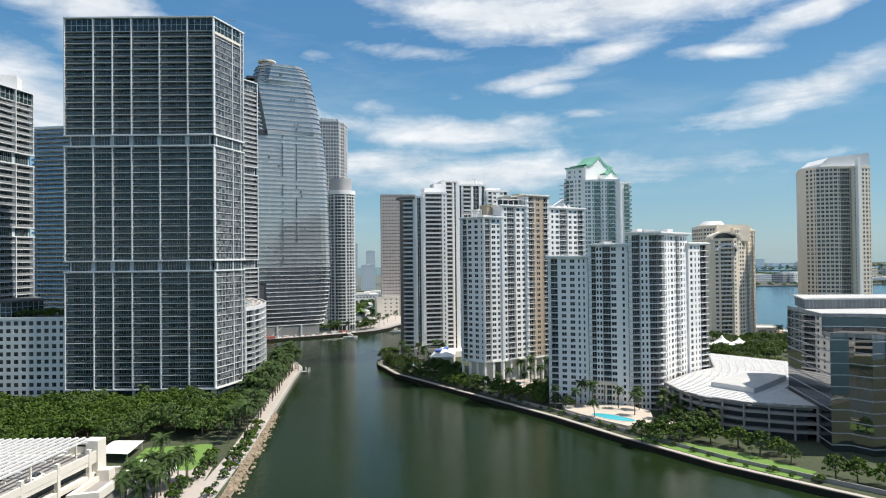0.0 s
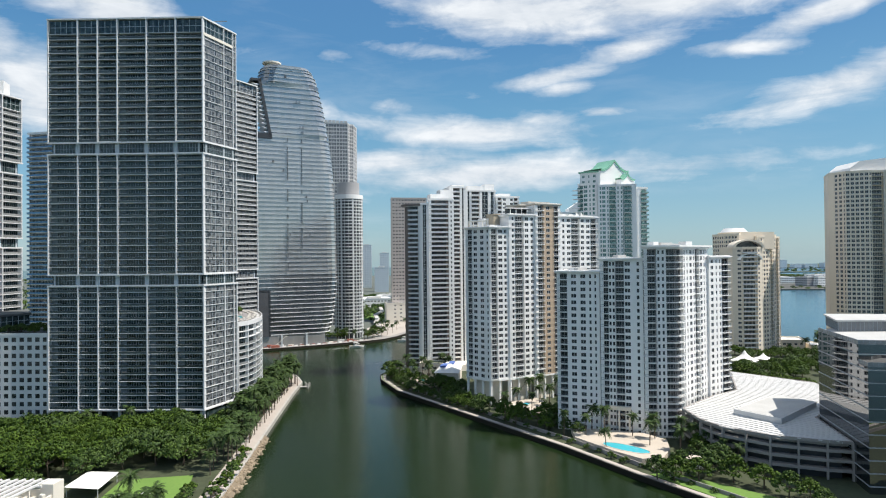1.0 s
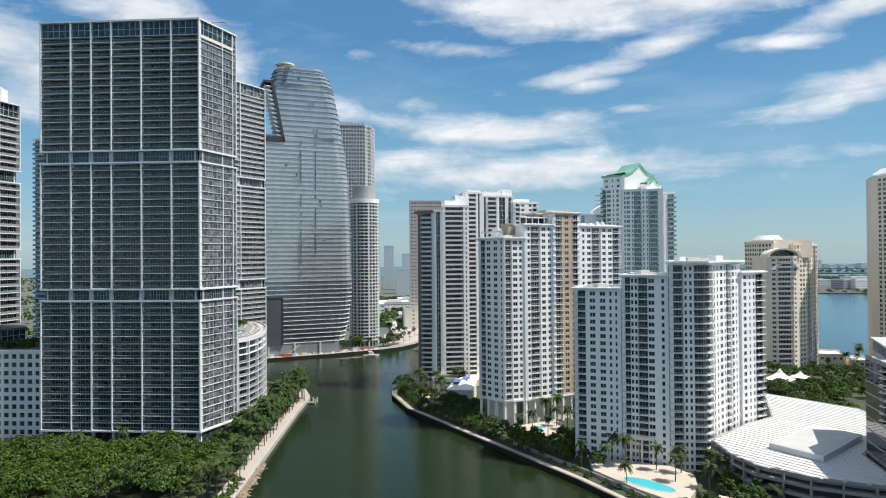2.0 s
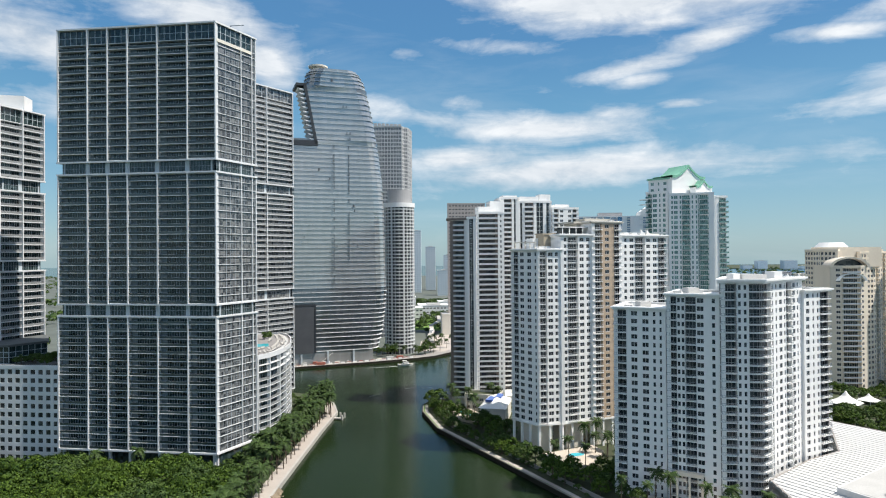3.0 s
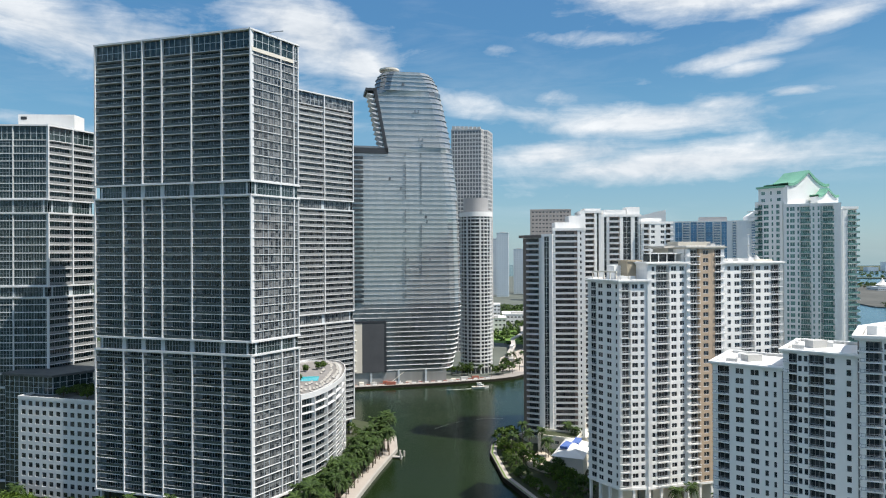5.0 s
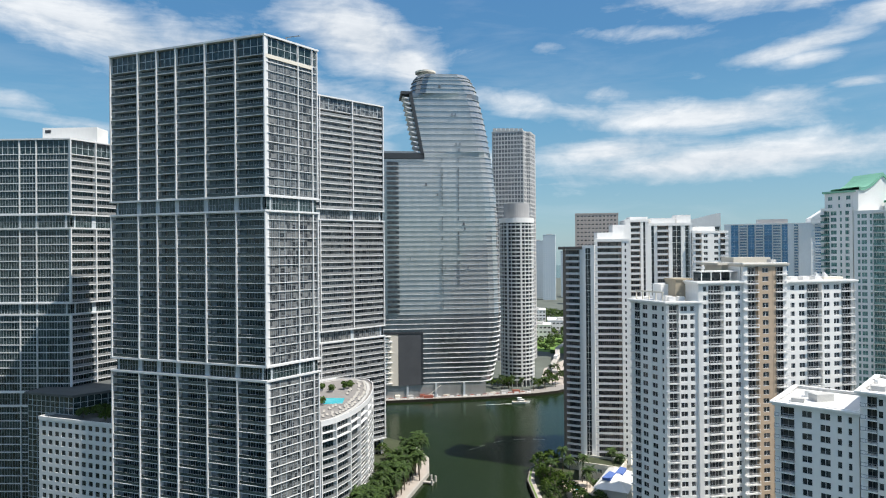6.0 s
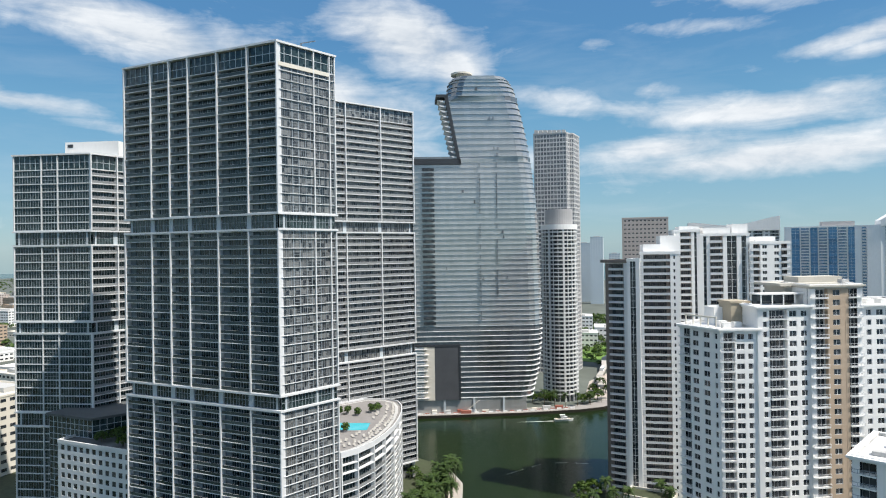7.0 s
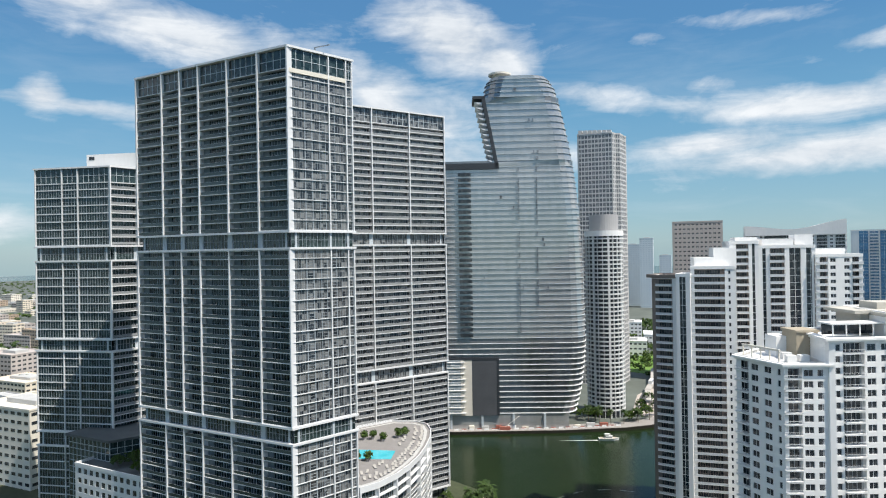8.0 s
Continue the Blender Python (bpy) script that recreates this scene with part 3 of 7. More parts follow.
    for (i, w, kind, step), pl in mulls.items():
        pitch = 1.15 if kind == "b" else 1.25
        m2 = max(2, round(w / pitch))
        rng = random.Random(i * 7 + int(w * 10))
        wide = {j for j in range(m2 + 1) if rng.random() < 0.25}
        rails_z = () if kind == "b" else ((0.12, step * 0.42) if w < 9 else (0.12,))
        hh = step - slab_t - 0.02
        if kind == "c" and bars is RAIL_PALE:
            if w > 9:
                spans = ((0, .39, 6), (.41, .57, 0), (.59, .77, 3), (.78, .92, 0), (.93, 1, 1))
            else:
                spans = ((.0, .3, 0), (.33, 1, 4)) if w > 4 else ((0.05, .95, 0),)
            units("window_wall", ladder_panel(w, hh, spans, 0.04), [GLASS_SUNNY, RAIL_GREY], pl, root, 20)
            continue
        if kind == "b" and bars is RAIL_PALE:
            gw = 0.22 if w > 9 else 0.18
            units("wall_panel", local_box(0, w * gw, -0.3, 0.25, 0, hh), GREY_WALL, pl, root, 20)
        g = mullion_panel(w, hh, m2, 0.05, 0.12, 1, 0, rails_z, wide)
        units("window_wall", g, [glass, RAIL_GREY if kind == "b" else bars or WHITE_FRAME], pl, root, 20)
    part("roof", Geo().prism(offset(pts, 0.95), boxes[-1][1] - 0.7, boxes[-1][1] - 0.3), ROOF_GREY, root)
    # recessed storeys between the framed blocks carry short white piers
    for (z0, z1), (z2, z3) in zip(boxes, boxes[1:]):
        for i, (kind, bays) in faces.items():
            f = fc[i]
            inn = 1.2 if kind == "balcony" else 0.5
            m2 = max(2, round((f.length - 2 * inn) / 1.3))
            units("recess_window", mullion_panel(f.length - 2 * inn, z2 - z1, m2, 0.06, 0.12, 1, 0, ((z2 - z1) * 0.5,)), [glass, RAIL_GREY], [f.matrix(inn, -1.1 if kind == "balcony" else -0.3, z1)], root)
            for c in bays:
                u = min(max(c * f.length, 2.2), f.length - 2.2)
                wide = 1.5 if kind == "balcony" and 0 < c < 1 else 0.35
                part("recess_pier", Geo().box(f, u - wide, u + 0.35, -2.1 if kind == "balcony" else -0.5, -0.8 if kind == "balcony" else -0.1, z1, z2), GREY_SLAB, root)
    if boxes[0][0] > bottom + 4:
        for i, (kind, bays) in faces.items():
            f = fc[i]
            for c in bays:
                u = min(max(c * f.length, 1.6), f.length - 1.6)
                part("lobby_column", Geo().box(f, u - 0.5, u + 0.5, -1.7, -0.7, bottom, boxes[0][0] + 0.1), WHITE_FRAME, root)
    return root


ICON = [(-166.5, 302.5), (-97.1, 300.7), (-89.4, 322.6), (-160, 325)]
icon = frame_tower("condo_tower", "tall dark glass condo tower in a white frame grid", ICON,
                   [(10.2, 65.8), (70.0, 124.3), (128.7, 184.6)], 2.2, 3.05,
                   {0: ("balcony", (0, .192, .321, .449, .638, .826, 1)), 1: ("curtain", (0, .62, .9, 1))}, GLASS_ICON, PALE_SLAB, 0.26, 7.0, RAIL_PALE)
JT = [(-140, 368.5), (-109.0, 425.8), (-127, 436), (-158, 378)]
frame_tower("condo_tower", "white banded glass condo tower standing by the river behind its twin", JT,
            [(10.2, 65.0), (69.9, 126.0), (130.6, 187.2)], 2.2, 3.05,
            {0: ("balcony", (0, .1, .4, .7, 1)), 1: ("curtain", (0, 1))}, GLASS_SUNNY, WHITE_FRAME, 0.30)
WT = [(-245.4, 313.5), (-211.4, 323.8), (-207, 346), (-241, 338)]
wt = frame_tower("condo_tower", "glass hotel tower in a white frame with a white roof box", WT,
                 [(2.4, 44.3), (49.4, 83.8), (88.0, 121.2), (126.5, 160.0)], 2.2, 3.4,
                 {0: ("curtain", (0, .36, .57, 1)), 1: ("balcony", (0, .5, 1)), 3: ("curtain", (0, .5, 1))}, GLASS_ICON, WHITE_FRAME, 0.35, 7.0, RAIL_GREY)


# ---- stucco condominium blocks ----
def condo(root, pts, z0, z1, fh, faces, wall=WHITE, glass=GLASS_DARK, rail=RAIL_GREY, slab=0.14, dwin=2.1, parapet=1.2, limit=20, win_h=1.55, project=0.7, roof=ROOF_WHITE, accent=TAN, recess=None):
    """A block of storeys. faces: edge -> bays (type, width): w wall, n narrow window, d double window,
    b balcony, v glazed strip, t/T accent wall with or without window."""
    n = len(pts)
    fc = [Face(pts[i], pts[(i + 1) % n]) for i in range(n)]
    k = max(1, round((z1 - z0) / fh))
    fh = (z1 - z0) / k
    levels = [z0 + fh * j for j in range(k)]
    core = offset(pts, 1.45)
    part("core", Geo().prism(core, z0, z1), CORE, root)
    part("roof", Geo().prism(offset(pts, 0.3), z1 - 0.05, z1 + 0.3), roof, root)
    part("parapet", Geo().ring(offset(pts, -0.15), offset(pts, 0.4), z1 - 0.1, z1 + parapet), wall, root)
    wins, balcs, strips = {}, {}, {}
    sill = (fh - win_h) * 0.55
    zs = [z0]
    for z in levels:
        zs += [z + sill, z + sill + win_h]
    zs.append(z1)

    def wall_run(f, us, mat, proud=0.0):
        """A stretch of wall with its window openings, as one mesh."""
        openings = len(us) > 2
        rows = zs if openings else [z0, z1]
        g = relief(us, rows, lambda i, j: proud - 0.3 if openings and i % 2 == 1 and j % 2 == 1 else proud, -1.45, lambda i, j: 0)
        g.v = [f.at(x, -y, z) for x, y, z in g.v]
        part("wall" if mat is wall else "accent_wall", g, mat, root)

    for i in range(n):
        f = fc[i]
        bays = faces.get(i) or [("w", 1)]
        tot = sum(b[1] for b in bays)
        u = 0.0
        us = [0.0]
        for kind, w in list(bays) + [("end", 0)]:
            w = w * f.length / tot
            a, b = u, u + w
            u = b
            if kind == "w":
                continue
            if kind in "nds":
                ww = min(w * 0.8, {"n": 0.95, "d": dwin, "s": 2.15}[kind])
                c = (a + b) / 2
                us += [c - ww / 2, c + ww / 2]
                for z in levels:
                    wins.setdefault((round(ww, 2), kind), []).append(f.matrix(c - ww / 2, -0.22, z + sill))
                continue
            if a - us[0] > 0.05:
                wall_run(f, us + [a], wall)
            us = [b]
            if kind == "t":
                wall_run(f, [a, b], accent, 0.12)
            elif kind == "T":
                ww = min(w * 0.8, dwin)
                c = (a + b) / 2
                wall_run(f, [a, c - ww / 2, c + ww / 2, b], accent, 0.06)
                for z in levels:
                    wins.setdefault((round(ww, 2), "d"), []).append(f.matrix(c - ww / 2, -0.16, z + sill))
            elif kind == "v":
                for z in levels:
                    strips.setdefault((round(w, 2), 2), []).append(f.matrix(a, -0.55, z))
            elif kind == "b":
                for z in levels:
                    strips.setdefault((round(w, 2), max(2, round(w / 1.3))), []).append(f.matrix(a, -1.4, z))
                    balcs.setdefault(round(w, 2), []).append(f.matrix(a, 0, z))
    few = lambda d: max(6, limit // max(1, len(d)))
    for (ww, kind), pl in wins.items():
        units("window", framed_window(ww, win_h, 2 if kind == "d" else 1), [glass, RAIL_WHITE], pl, root, few(wins), z1 - 15, "window_field")
    for (w, lights), pl in strips.items():
        pale = rail is RAIL_WHITE
        if lights > 2:
            head, margin = (0.5, 0.13) if rail in (RAIL_PALE, RAIL_WHITE) else (0.5, 0.08)
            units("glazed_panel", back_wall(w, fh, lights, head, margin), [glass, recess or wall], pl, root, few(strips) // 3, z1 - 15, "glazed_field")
            continue
        units("glazed_panel", mullion_panel(w, fh, lights, 0.15 if pale and lights > 2 else 0.06, 0.12, 1, 0, (0.3,) if lights == 2 else (fh - 0.35,)), [glass, RAIL_GREY if lights > 2 and not pale else wall], pl, root, few(strips) // 3, z1 - 15, "glazed_field")
    for w, pl in balcs.items():
        plate = local_box(0.02, w - 0.02, -1.35, project, -slab, slab)
        rl = (u_railing if rail in (RAIL_WHITE, GLASS_TEAL, GLASS_BLUE) else bar_railing)(w - 0.1, project + 0.1, slab, 0.85 if rail is RAIL_WHITE else 1.1)
        rl.v = [(x + 0.05, y + 0.06, z) for x, y, z in rl.v]
        sub_units("balcony", plate, wall, "railing", rl, rail, pl, root, few(balcs) // 3, z1 - 15, "balcony_field")


w3 = thing("apartment_block", 98, 300, 2.2, "white stucco apartment block stepping up in tiers with dark balcony stacks", "building")
SP = 2.78
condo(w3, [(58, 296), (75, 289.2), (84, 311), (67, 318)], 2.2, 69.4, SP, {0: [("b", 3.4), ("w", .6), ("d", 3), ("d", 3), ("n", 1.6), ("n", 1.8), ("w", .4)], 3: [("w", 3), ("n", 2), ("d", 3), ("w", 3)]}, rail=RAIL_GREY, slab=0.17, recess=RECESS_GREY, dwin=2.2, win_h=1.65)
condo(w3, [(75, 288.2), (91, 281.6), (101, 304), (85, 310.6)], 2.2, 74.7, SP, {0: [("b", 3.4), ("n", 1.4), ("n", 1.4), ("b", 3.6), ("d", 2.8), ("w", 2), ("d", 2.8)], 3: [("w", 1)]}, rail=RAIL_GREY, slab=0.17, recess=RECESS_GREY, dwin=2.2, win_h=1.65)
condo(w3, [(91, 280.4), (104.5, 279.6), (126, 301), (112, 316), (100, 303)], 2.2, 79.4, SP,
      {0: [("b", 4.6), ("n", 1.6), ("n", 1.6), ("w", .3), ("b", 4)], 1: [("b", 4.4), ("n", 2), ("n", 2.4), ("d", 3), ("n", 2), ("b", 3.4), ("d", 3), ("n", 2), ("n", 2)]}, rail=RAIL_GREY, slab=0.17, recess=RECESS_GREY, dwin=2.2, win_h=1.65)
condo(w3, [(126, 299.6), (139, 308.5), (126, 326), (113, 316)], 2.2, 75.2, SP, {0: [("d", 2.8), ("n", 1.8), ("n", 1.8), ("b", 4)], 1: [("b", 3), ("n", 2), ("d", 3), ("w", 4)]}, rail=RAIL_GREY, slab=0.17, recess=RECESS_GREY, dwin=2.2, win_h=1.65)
c2 = thing("apartment_block", 57, 365, 2.2, "white apartment tower with a tan strip and column base", "building")
C2H = 2.95
# Grey recess backs: shade between the balcony slabs put into the colour.
condo(c2, [(20.6, 349.5), (32.2, 338.5), (42.5, 342.8), (36, 362), (26, 364)], 15, 91.0, C2H, {0: [("b", 3), ("d", 3), ("d", 3), ("n", 2)], 1: [("b", 4), ("d", 3), ("d", 3)]}, rail=RAIL_LIGHT, dwin=2.3, win_h=1.7, recess=GREY_FIN)
condo(c2, [(42.5, 342.2), (57, 350.5), (50, 372), (36, 362)], 15, 97.5, C2H, {0: [("d", 3), ("b", 4.6), ("d", 3), ("d", 3)]}, rail=RAIL_LIGHT, dwin=2.3, win_h=1.7, recess=GREY_FIN)
condo(c2, [(57, 349.8), (71.5, 358), (62, 382), (48, 372)], 15, 103.5, C2H, {0: [("b", 5), ("T", 5), ("t", 1), ("b", 4)]}, rail=RAIL_LIGHT, dwin=2.3, win_h=1.7, recess=GREY_FIN)
condo(c2, [(71.5, 358.6), (95, 372.5), (84, 394), (60, 381)], 2.2, 97.3, C2H, {0: [("d", 3), ("d", 3), ("b", 4.6), ("d", 3), ("d", 3), ("b", 4)], 1: [("b", 4), ("d", 4), ("d", 4), ("w", 3)]}, rail=RAIL_LIGHT, dwin=2.3, win_h=1.7, recess=GREY_FIN)
c1 = thing("apartment_block", 8, 445, 2.2, "white and brown apartment tower with many stacked balconies", "building")
C1H = 2.95
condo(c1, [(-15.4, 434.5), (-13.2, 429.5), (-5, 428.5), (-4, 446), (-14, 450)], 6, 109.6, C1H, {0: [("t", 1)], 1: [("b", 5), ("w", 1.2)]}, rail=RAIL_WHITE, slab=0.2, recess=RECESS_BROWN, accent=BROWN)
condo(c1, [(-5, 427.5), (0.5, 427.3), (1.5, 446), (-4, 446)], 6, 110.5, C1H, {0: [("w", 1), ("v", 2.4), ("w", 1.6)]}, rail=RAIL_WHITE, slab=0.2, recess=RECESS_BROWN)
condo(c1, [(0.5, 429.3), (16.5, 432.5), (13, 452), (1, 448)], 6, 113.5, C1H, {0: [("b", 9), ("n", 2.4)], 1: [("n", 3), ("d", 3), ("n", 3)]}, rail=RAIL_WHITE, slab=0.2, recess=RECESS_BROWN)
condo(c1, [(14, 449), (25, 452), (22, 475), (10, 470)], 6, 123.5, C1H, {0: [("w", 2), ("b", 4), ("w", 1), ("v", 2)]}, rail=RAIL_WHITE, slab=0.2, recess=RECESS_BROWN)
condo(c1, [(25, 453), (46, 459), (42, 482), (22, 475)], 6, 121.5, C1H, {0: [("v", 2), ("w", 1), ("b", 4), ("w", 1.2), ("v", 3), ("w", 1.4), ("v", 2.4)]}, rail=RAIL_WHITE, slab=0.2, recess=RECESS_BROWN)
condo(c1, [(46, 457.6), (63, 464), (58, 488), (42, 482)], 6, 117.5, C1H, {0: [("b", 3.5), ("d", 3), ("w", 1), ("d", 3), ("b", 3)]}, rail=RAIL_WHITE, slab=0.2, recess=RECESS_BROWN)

# green-roofed tower
gt = thing("apartment_tower", 132, 492, 2.2, "pale tower with green-tinted glass and a green pagoda roof", "building")
GW = material("pale_grey_stucco", (0.82, 0.83, 0.82), 0.8, vary=0.06)
condo(gt, [(109, 487), (121, 478.6), (131, 500), (119, 508)], 2.2, 128.5, 3.2, {0: [("b", 3), ("d", 3), ("n", 2), ("d", 3)], 3: [("b", 4), ("w", 10)]}, wall=GW, glass=GLASS_TEAL, rail=GLASS_TEAL, dwin=2.7, win_h=2.1)
condo(gt, [(121, 476), (147.5, 472), (151, 497), (125, 503)], 2.2, 126.5, 3.2, {0: [("d", 2.6), ("d", 2.6), ("w", .5), ("n", 1.6), ("b", 4.6), ("w", .5), ("n", 1.6), ("w", .6), ("n", 1.6), ("v", 0.8), ("b", 5), ("w", 3)]}, wall=GW, glass=GLASS_TEAL, rail=GLASS_TEAL, dwin=2.7, win_h=2.1)
condo(gt, [(147.5, 474), (157, 476.5), (160, 497), (151, 497)], 2.2, 124.5, 3.2, {0: [("w", 3), ("b", 4)], 1: [("b", 4), ("w", 8), ("b", 4)]}, wall=GW, glass=GLASS_TEAL, rail=GLASS_TEAL, dwin=2.7, win_h=2.1)
ct = thing("apartment_tower", 222, 475, 2.2, "beige apartment tower with arched top and curved balconies", "building")
condo(ct, [(206.5, 484), (207.5, 466), (211, 452), (226, 478), (222, 500)], 2.2, 90, 3.05, {0: [("d", 2.8)] * 5 + [("n", 1.6)], 1: [("d", 2.8)] * 4 + [("n", 1.6)]}, wall=BEIGE, win_h=1.8)
condo(ct, [(204, 447), (209, 443.5), (219, 443.5), (224, 447), (230, 480), (208, 480)], 2.2, 80.5, 3.05, {0: [("w", 1), ("d", 2)], 1: [("b", 10)], 2: [("d", 2), ("w", 1)]}, wall=BEIGE, rail=RAIL_WHITE)
condo(ct, [(228, 462), (240, 470), (262, 496), (244, 508), (226, 490)], 2.2, 88.5, 3.05, {0: [("w", .5)] + [("d", 2.8)] * 4, 1: [("d", 3), ("b", 4), ("d", 3), ("d", 3), ("b", 4), ("d", 3)]}, wall=BEIGE, win_h=1.8)
rt = thing("apartment_tower", 298, 467, 2.2, "tall beige apartment tower with a white rounded crown", "building")
condo(rt, [(282, 468), (286, 455), (299, 450), (314, 450), (326, 454), (331, 464), (326, 484), (290, 486)], 2.2, 132, 3.05,
      {0: [("w", 4), ("d", 3), ("d", 3), ("n", 2)], 1: [("d", 2.6)] * 5, 2: [("n", 1.6), ("b", 7), ("w", .8), ("w", 1), ("d", 2.6)], 3: [("d", 2.6), ("d", 2.6), ("d", 2.6), ("n", 1.8)], 4: [("d", 3), ("n", 2), ("w", 2)]}, wall=BEIGE, win_h=1.9, dwin=2.0)



# ---- sail-shaped glass tower ----
def lerp(table, z):
    for (z0, a), (z1, b) in zip(table, table[1:]):
        if z <= z1:
            return a + (b - a) * max(0, z - z0) / (z1 - z0)
    return table[-1][1]


SAIL_RIGHT = [(0, 57.2), (8, 57.6), (28, 62.6), (47, 65), (62, 66), (100, 65.3), (127, 64.6), (150, 63.2), (176, 60), (197, 56.5), (215, 52.5), (228, 49.0), (232.6, 47.6), (236, 45.4), (240.4, 42.6), (242, 42)]
SAIL_LEFT = [(0, -62), (181, -62), (181.01, 7), (225, -2.2), (229, -1.6), (236, -0.2), (240, 2.0), (243, 3.5)]
SF = Face((-140, 551), (-50, 594.6))


def sail_outline(z, grow=0.0, z_left=None):
    """Plan outline: nearly straight front, rounded ends."""
    ul, ur = lerp(SAIL_LEFT, z if z_left is None else z_left) - grow, lerp(SAIL_RIGHT, z) + grow
    depth, pts = 24.0, []
    r = 11.0
    for k in range(9):
        a = -math.pi / 2 + math.pi * k / 8
        pts.append((ur - r + r * math.cos(a), -depth / 2 + (-depth / 2 - grow) * math.sin(a)))
    left_r = r if z > 226 else 0.3
    if left_r > 1:
        for k in range(9):
            a = math.pi / 2 + math.pi * k / 8
            pts.append((ul + left_r + left_r * math.cos(a), -depth / 2 + (-depth / 2 - grow) * math.sin(a)))
    else:
        pts += [(ul, -depth - grow), (ul, grow)]
    um = (ul + ur) / 2
    half = max(1, (ur - ul) / 2)
    out = []
    for u, v in pts:
        bow = 2.2 * (1 - ((u - um) / half) ** 2) if v > -depth / 2 else 0
        out.append(SF.at(u, v + bow - 1.0, z)[:2])
    return out


sail = thing("glass_tower", -125, 565, 2.2, "sail-shaped silver glass tower with white slab edges, still being finished", "building")
SFH = 3.62
lev = [12.5 + SFH * i for i in range(47)] + [183.2 + 4.3 * i for i in range(11)] + [229.6, 232.8, 236.0, 238.2]
panes = random.Random(31)
for a, b in zip(lev, lev[1:] + [240.4]):
    lo, hi = sail_outline(a + 0.02), sail_outline(b - 0.02)
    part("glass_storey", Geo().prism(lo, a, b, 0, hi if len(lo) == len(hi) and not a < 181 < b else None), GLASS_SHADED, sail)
    chain = list(zip([lo[-1]] + lo[:5], [hi[-1]] + hi[:5]))
    g = Geo()
    for (p0, q0), (p1, q1) in zip(chain, chain[1:]):
        p0, q0, p1, q1 = Vector(p0), Vector(q0), Vector(p1), Vector(q1)
        out = Vector(((p1 - p0).y, -(p1 - p0).x)).normalized()
        m = max(1, round((p1 - p0).length / 2.9))
        for k in range(m):
            tu, tz = panes.uniform(-0.002, 0.002), panes.uniform(-0.002, 0.002)
            vs = []
            for s, t in ((k / m, 0), ((k + 1) / m, 0), ((k + 1) / m, 1), (k / m, 1)):
                c = (q0.lerp(q1, s) if t else p0.lerp(p1, s)) + out * (0.1 + (tu if s == k / m else -tu) + (tz if t else -tz))
                vs.append((c.x, c.y, b - 0.12 if t else a + 0.12))
            g.add(vs, [(0, 1, 2, 3)])
    # Below z 60 the glazing takes the copy with dark reflections painted in.
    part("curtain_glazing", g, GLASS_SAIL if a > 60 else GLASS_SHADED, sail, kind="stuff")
for z in lev:
    g = Geo().ring(sail_outline(z, 0.95 if z < 62 else 0.65), sail_outline(z, -0.6), z - 0.11, z + (0.2 if z < 62 else 0.13))
    part("floor_slab", g, WHITE_FRAME if z < 62 else GREY_SLAB, sail)
part("podium", Geo().prism([SF.at(u, v, 0)[:2] for u, v in ((-40, 0), (-40, -22), (50, -20), (52, 0))][::-1], 2.2, 12.6), GLASS_SAIL, sail)
for k in range(0, 12, 3):
    part("podium_column", Geo().box(SF, -28 + k * 7, -26.6 + k * 7, 0, 1.2, 2.2, 12.4), GREY_SLAB, sail)
rng = random.Random(3)


def front_v(u, z):
    ul, ur = lerp(SAIL_LEFT, z), lerp(SAIL_RIGHT, z)
    return 2.2 * (1 - ((u - (ul + ur) / 2) / max(1, (ur - ul) / 2)) ** 2) - 1.0


for k in range(13):
    z = rng.choice([q for q in lev if 95 < q < 232]) + 0.2
    u = rng.uniform(-25, 46) if z < 178 else rng.uniform(12, 42)
    w = rng.uniform(0.3, 0.8)
    v = front_v(u, z)
    part("open_panel", Geo().box(SF, u - w, u + w, v - 0.8, v + 0.14, z, z + 2.0), GLASS_SHADED if k % 3 else CHARCOAL, sail, "dark gap where a panel is missing")
for u, z_low, chance in ((20.6, 66, 0.9), (32.8, 84, 0.85)):
    for z in [q for q in lev if z_low < q < 176]:
        if rng.random() < chance:
            v = front_v(u, z)
            part("open_panel", Geo().box(SF, u - 0.28, u + 0.28, v - 0.8, v + 0.16, z + 0.3, z + 3.2), GLASS_GREY, sail)
for z in [q for q in lev if 62 < q < 172]:
    v = front_v(-16, z)
    part("balcony_strip", Geo().box(SF, -20.2, -11.6, v - 0.8, v + 0.14, z + 1.3, z + 3.3), GLASS_DARK, sail)
part("low_roof_canopy", Geo().box(SF, -62, 7.5, -24, 0.9, 177.5, 181.6), DARK, sail, "black flat roof canopy")
g = Geo()
g.add([SF.at(u, v, z) for u, v, z in ((7.8, 0.9, 178), (5.4, 0.9, 178), (-3.6, 0.9, 226), (-1.2, 0.9, 226), (7.8, -22, 178), (5.4, -22, 178), (-3.6, -22, 226), (-1.2, -22, 226))],
      [(0, 1, 2, 3), (7, 6, 5, 4), (4, 5, 1, 0), (5, 6, 2, 1), (6, 7, 3, 2), (7, 4, 0, 3)])
part("leaning_fin", g, DARK, sail, "black leaning edge fin")
part("fin_cap", Geo().box(SF, -9.5, -1, -22, 0.9, 225, 227), DARK, sail)
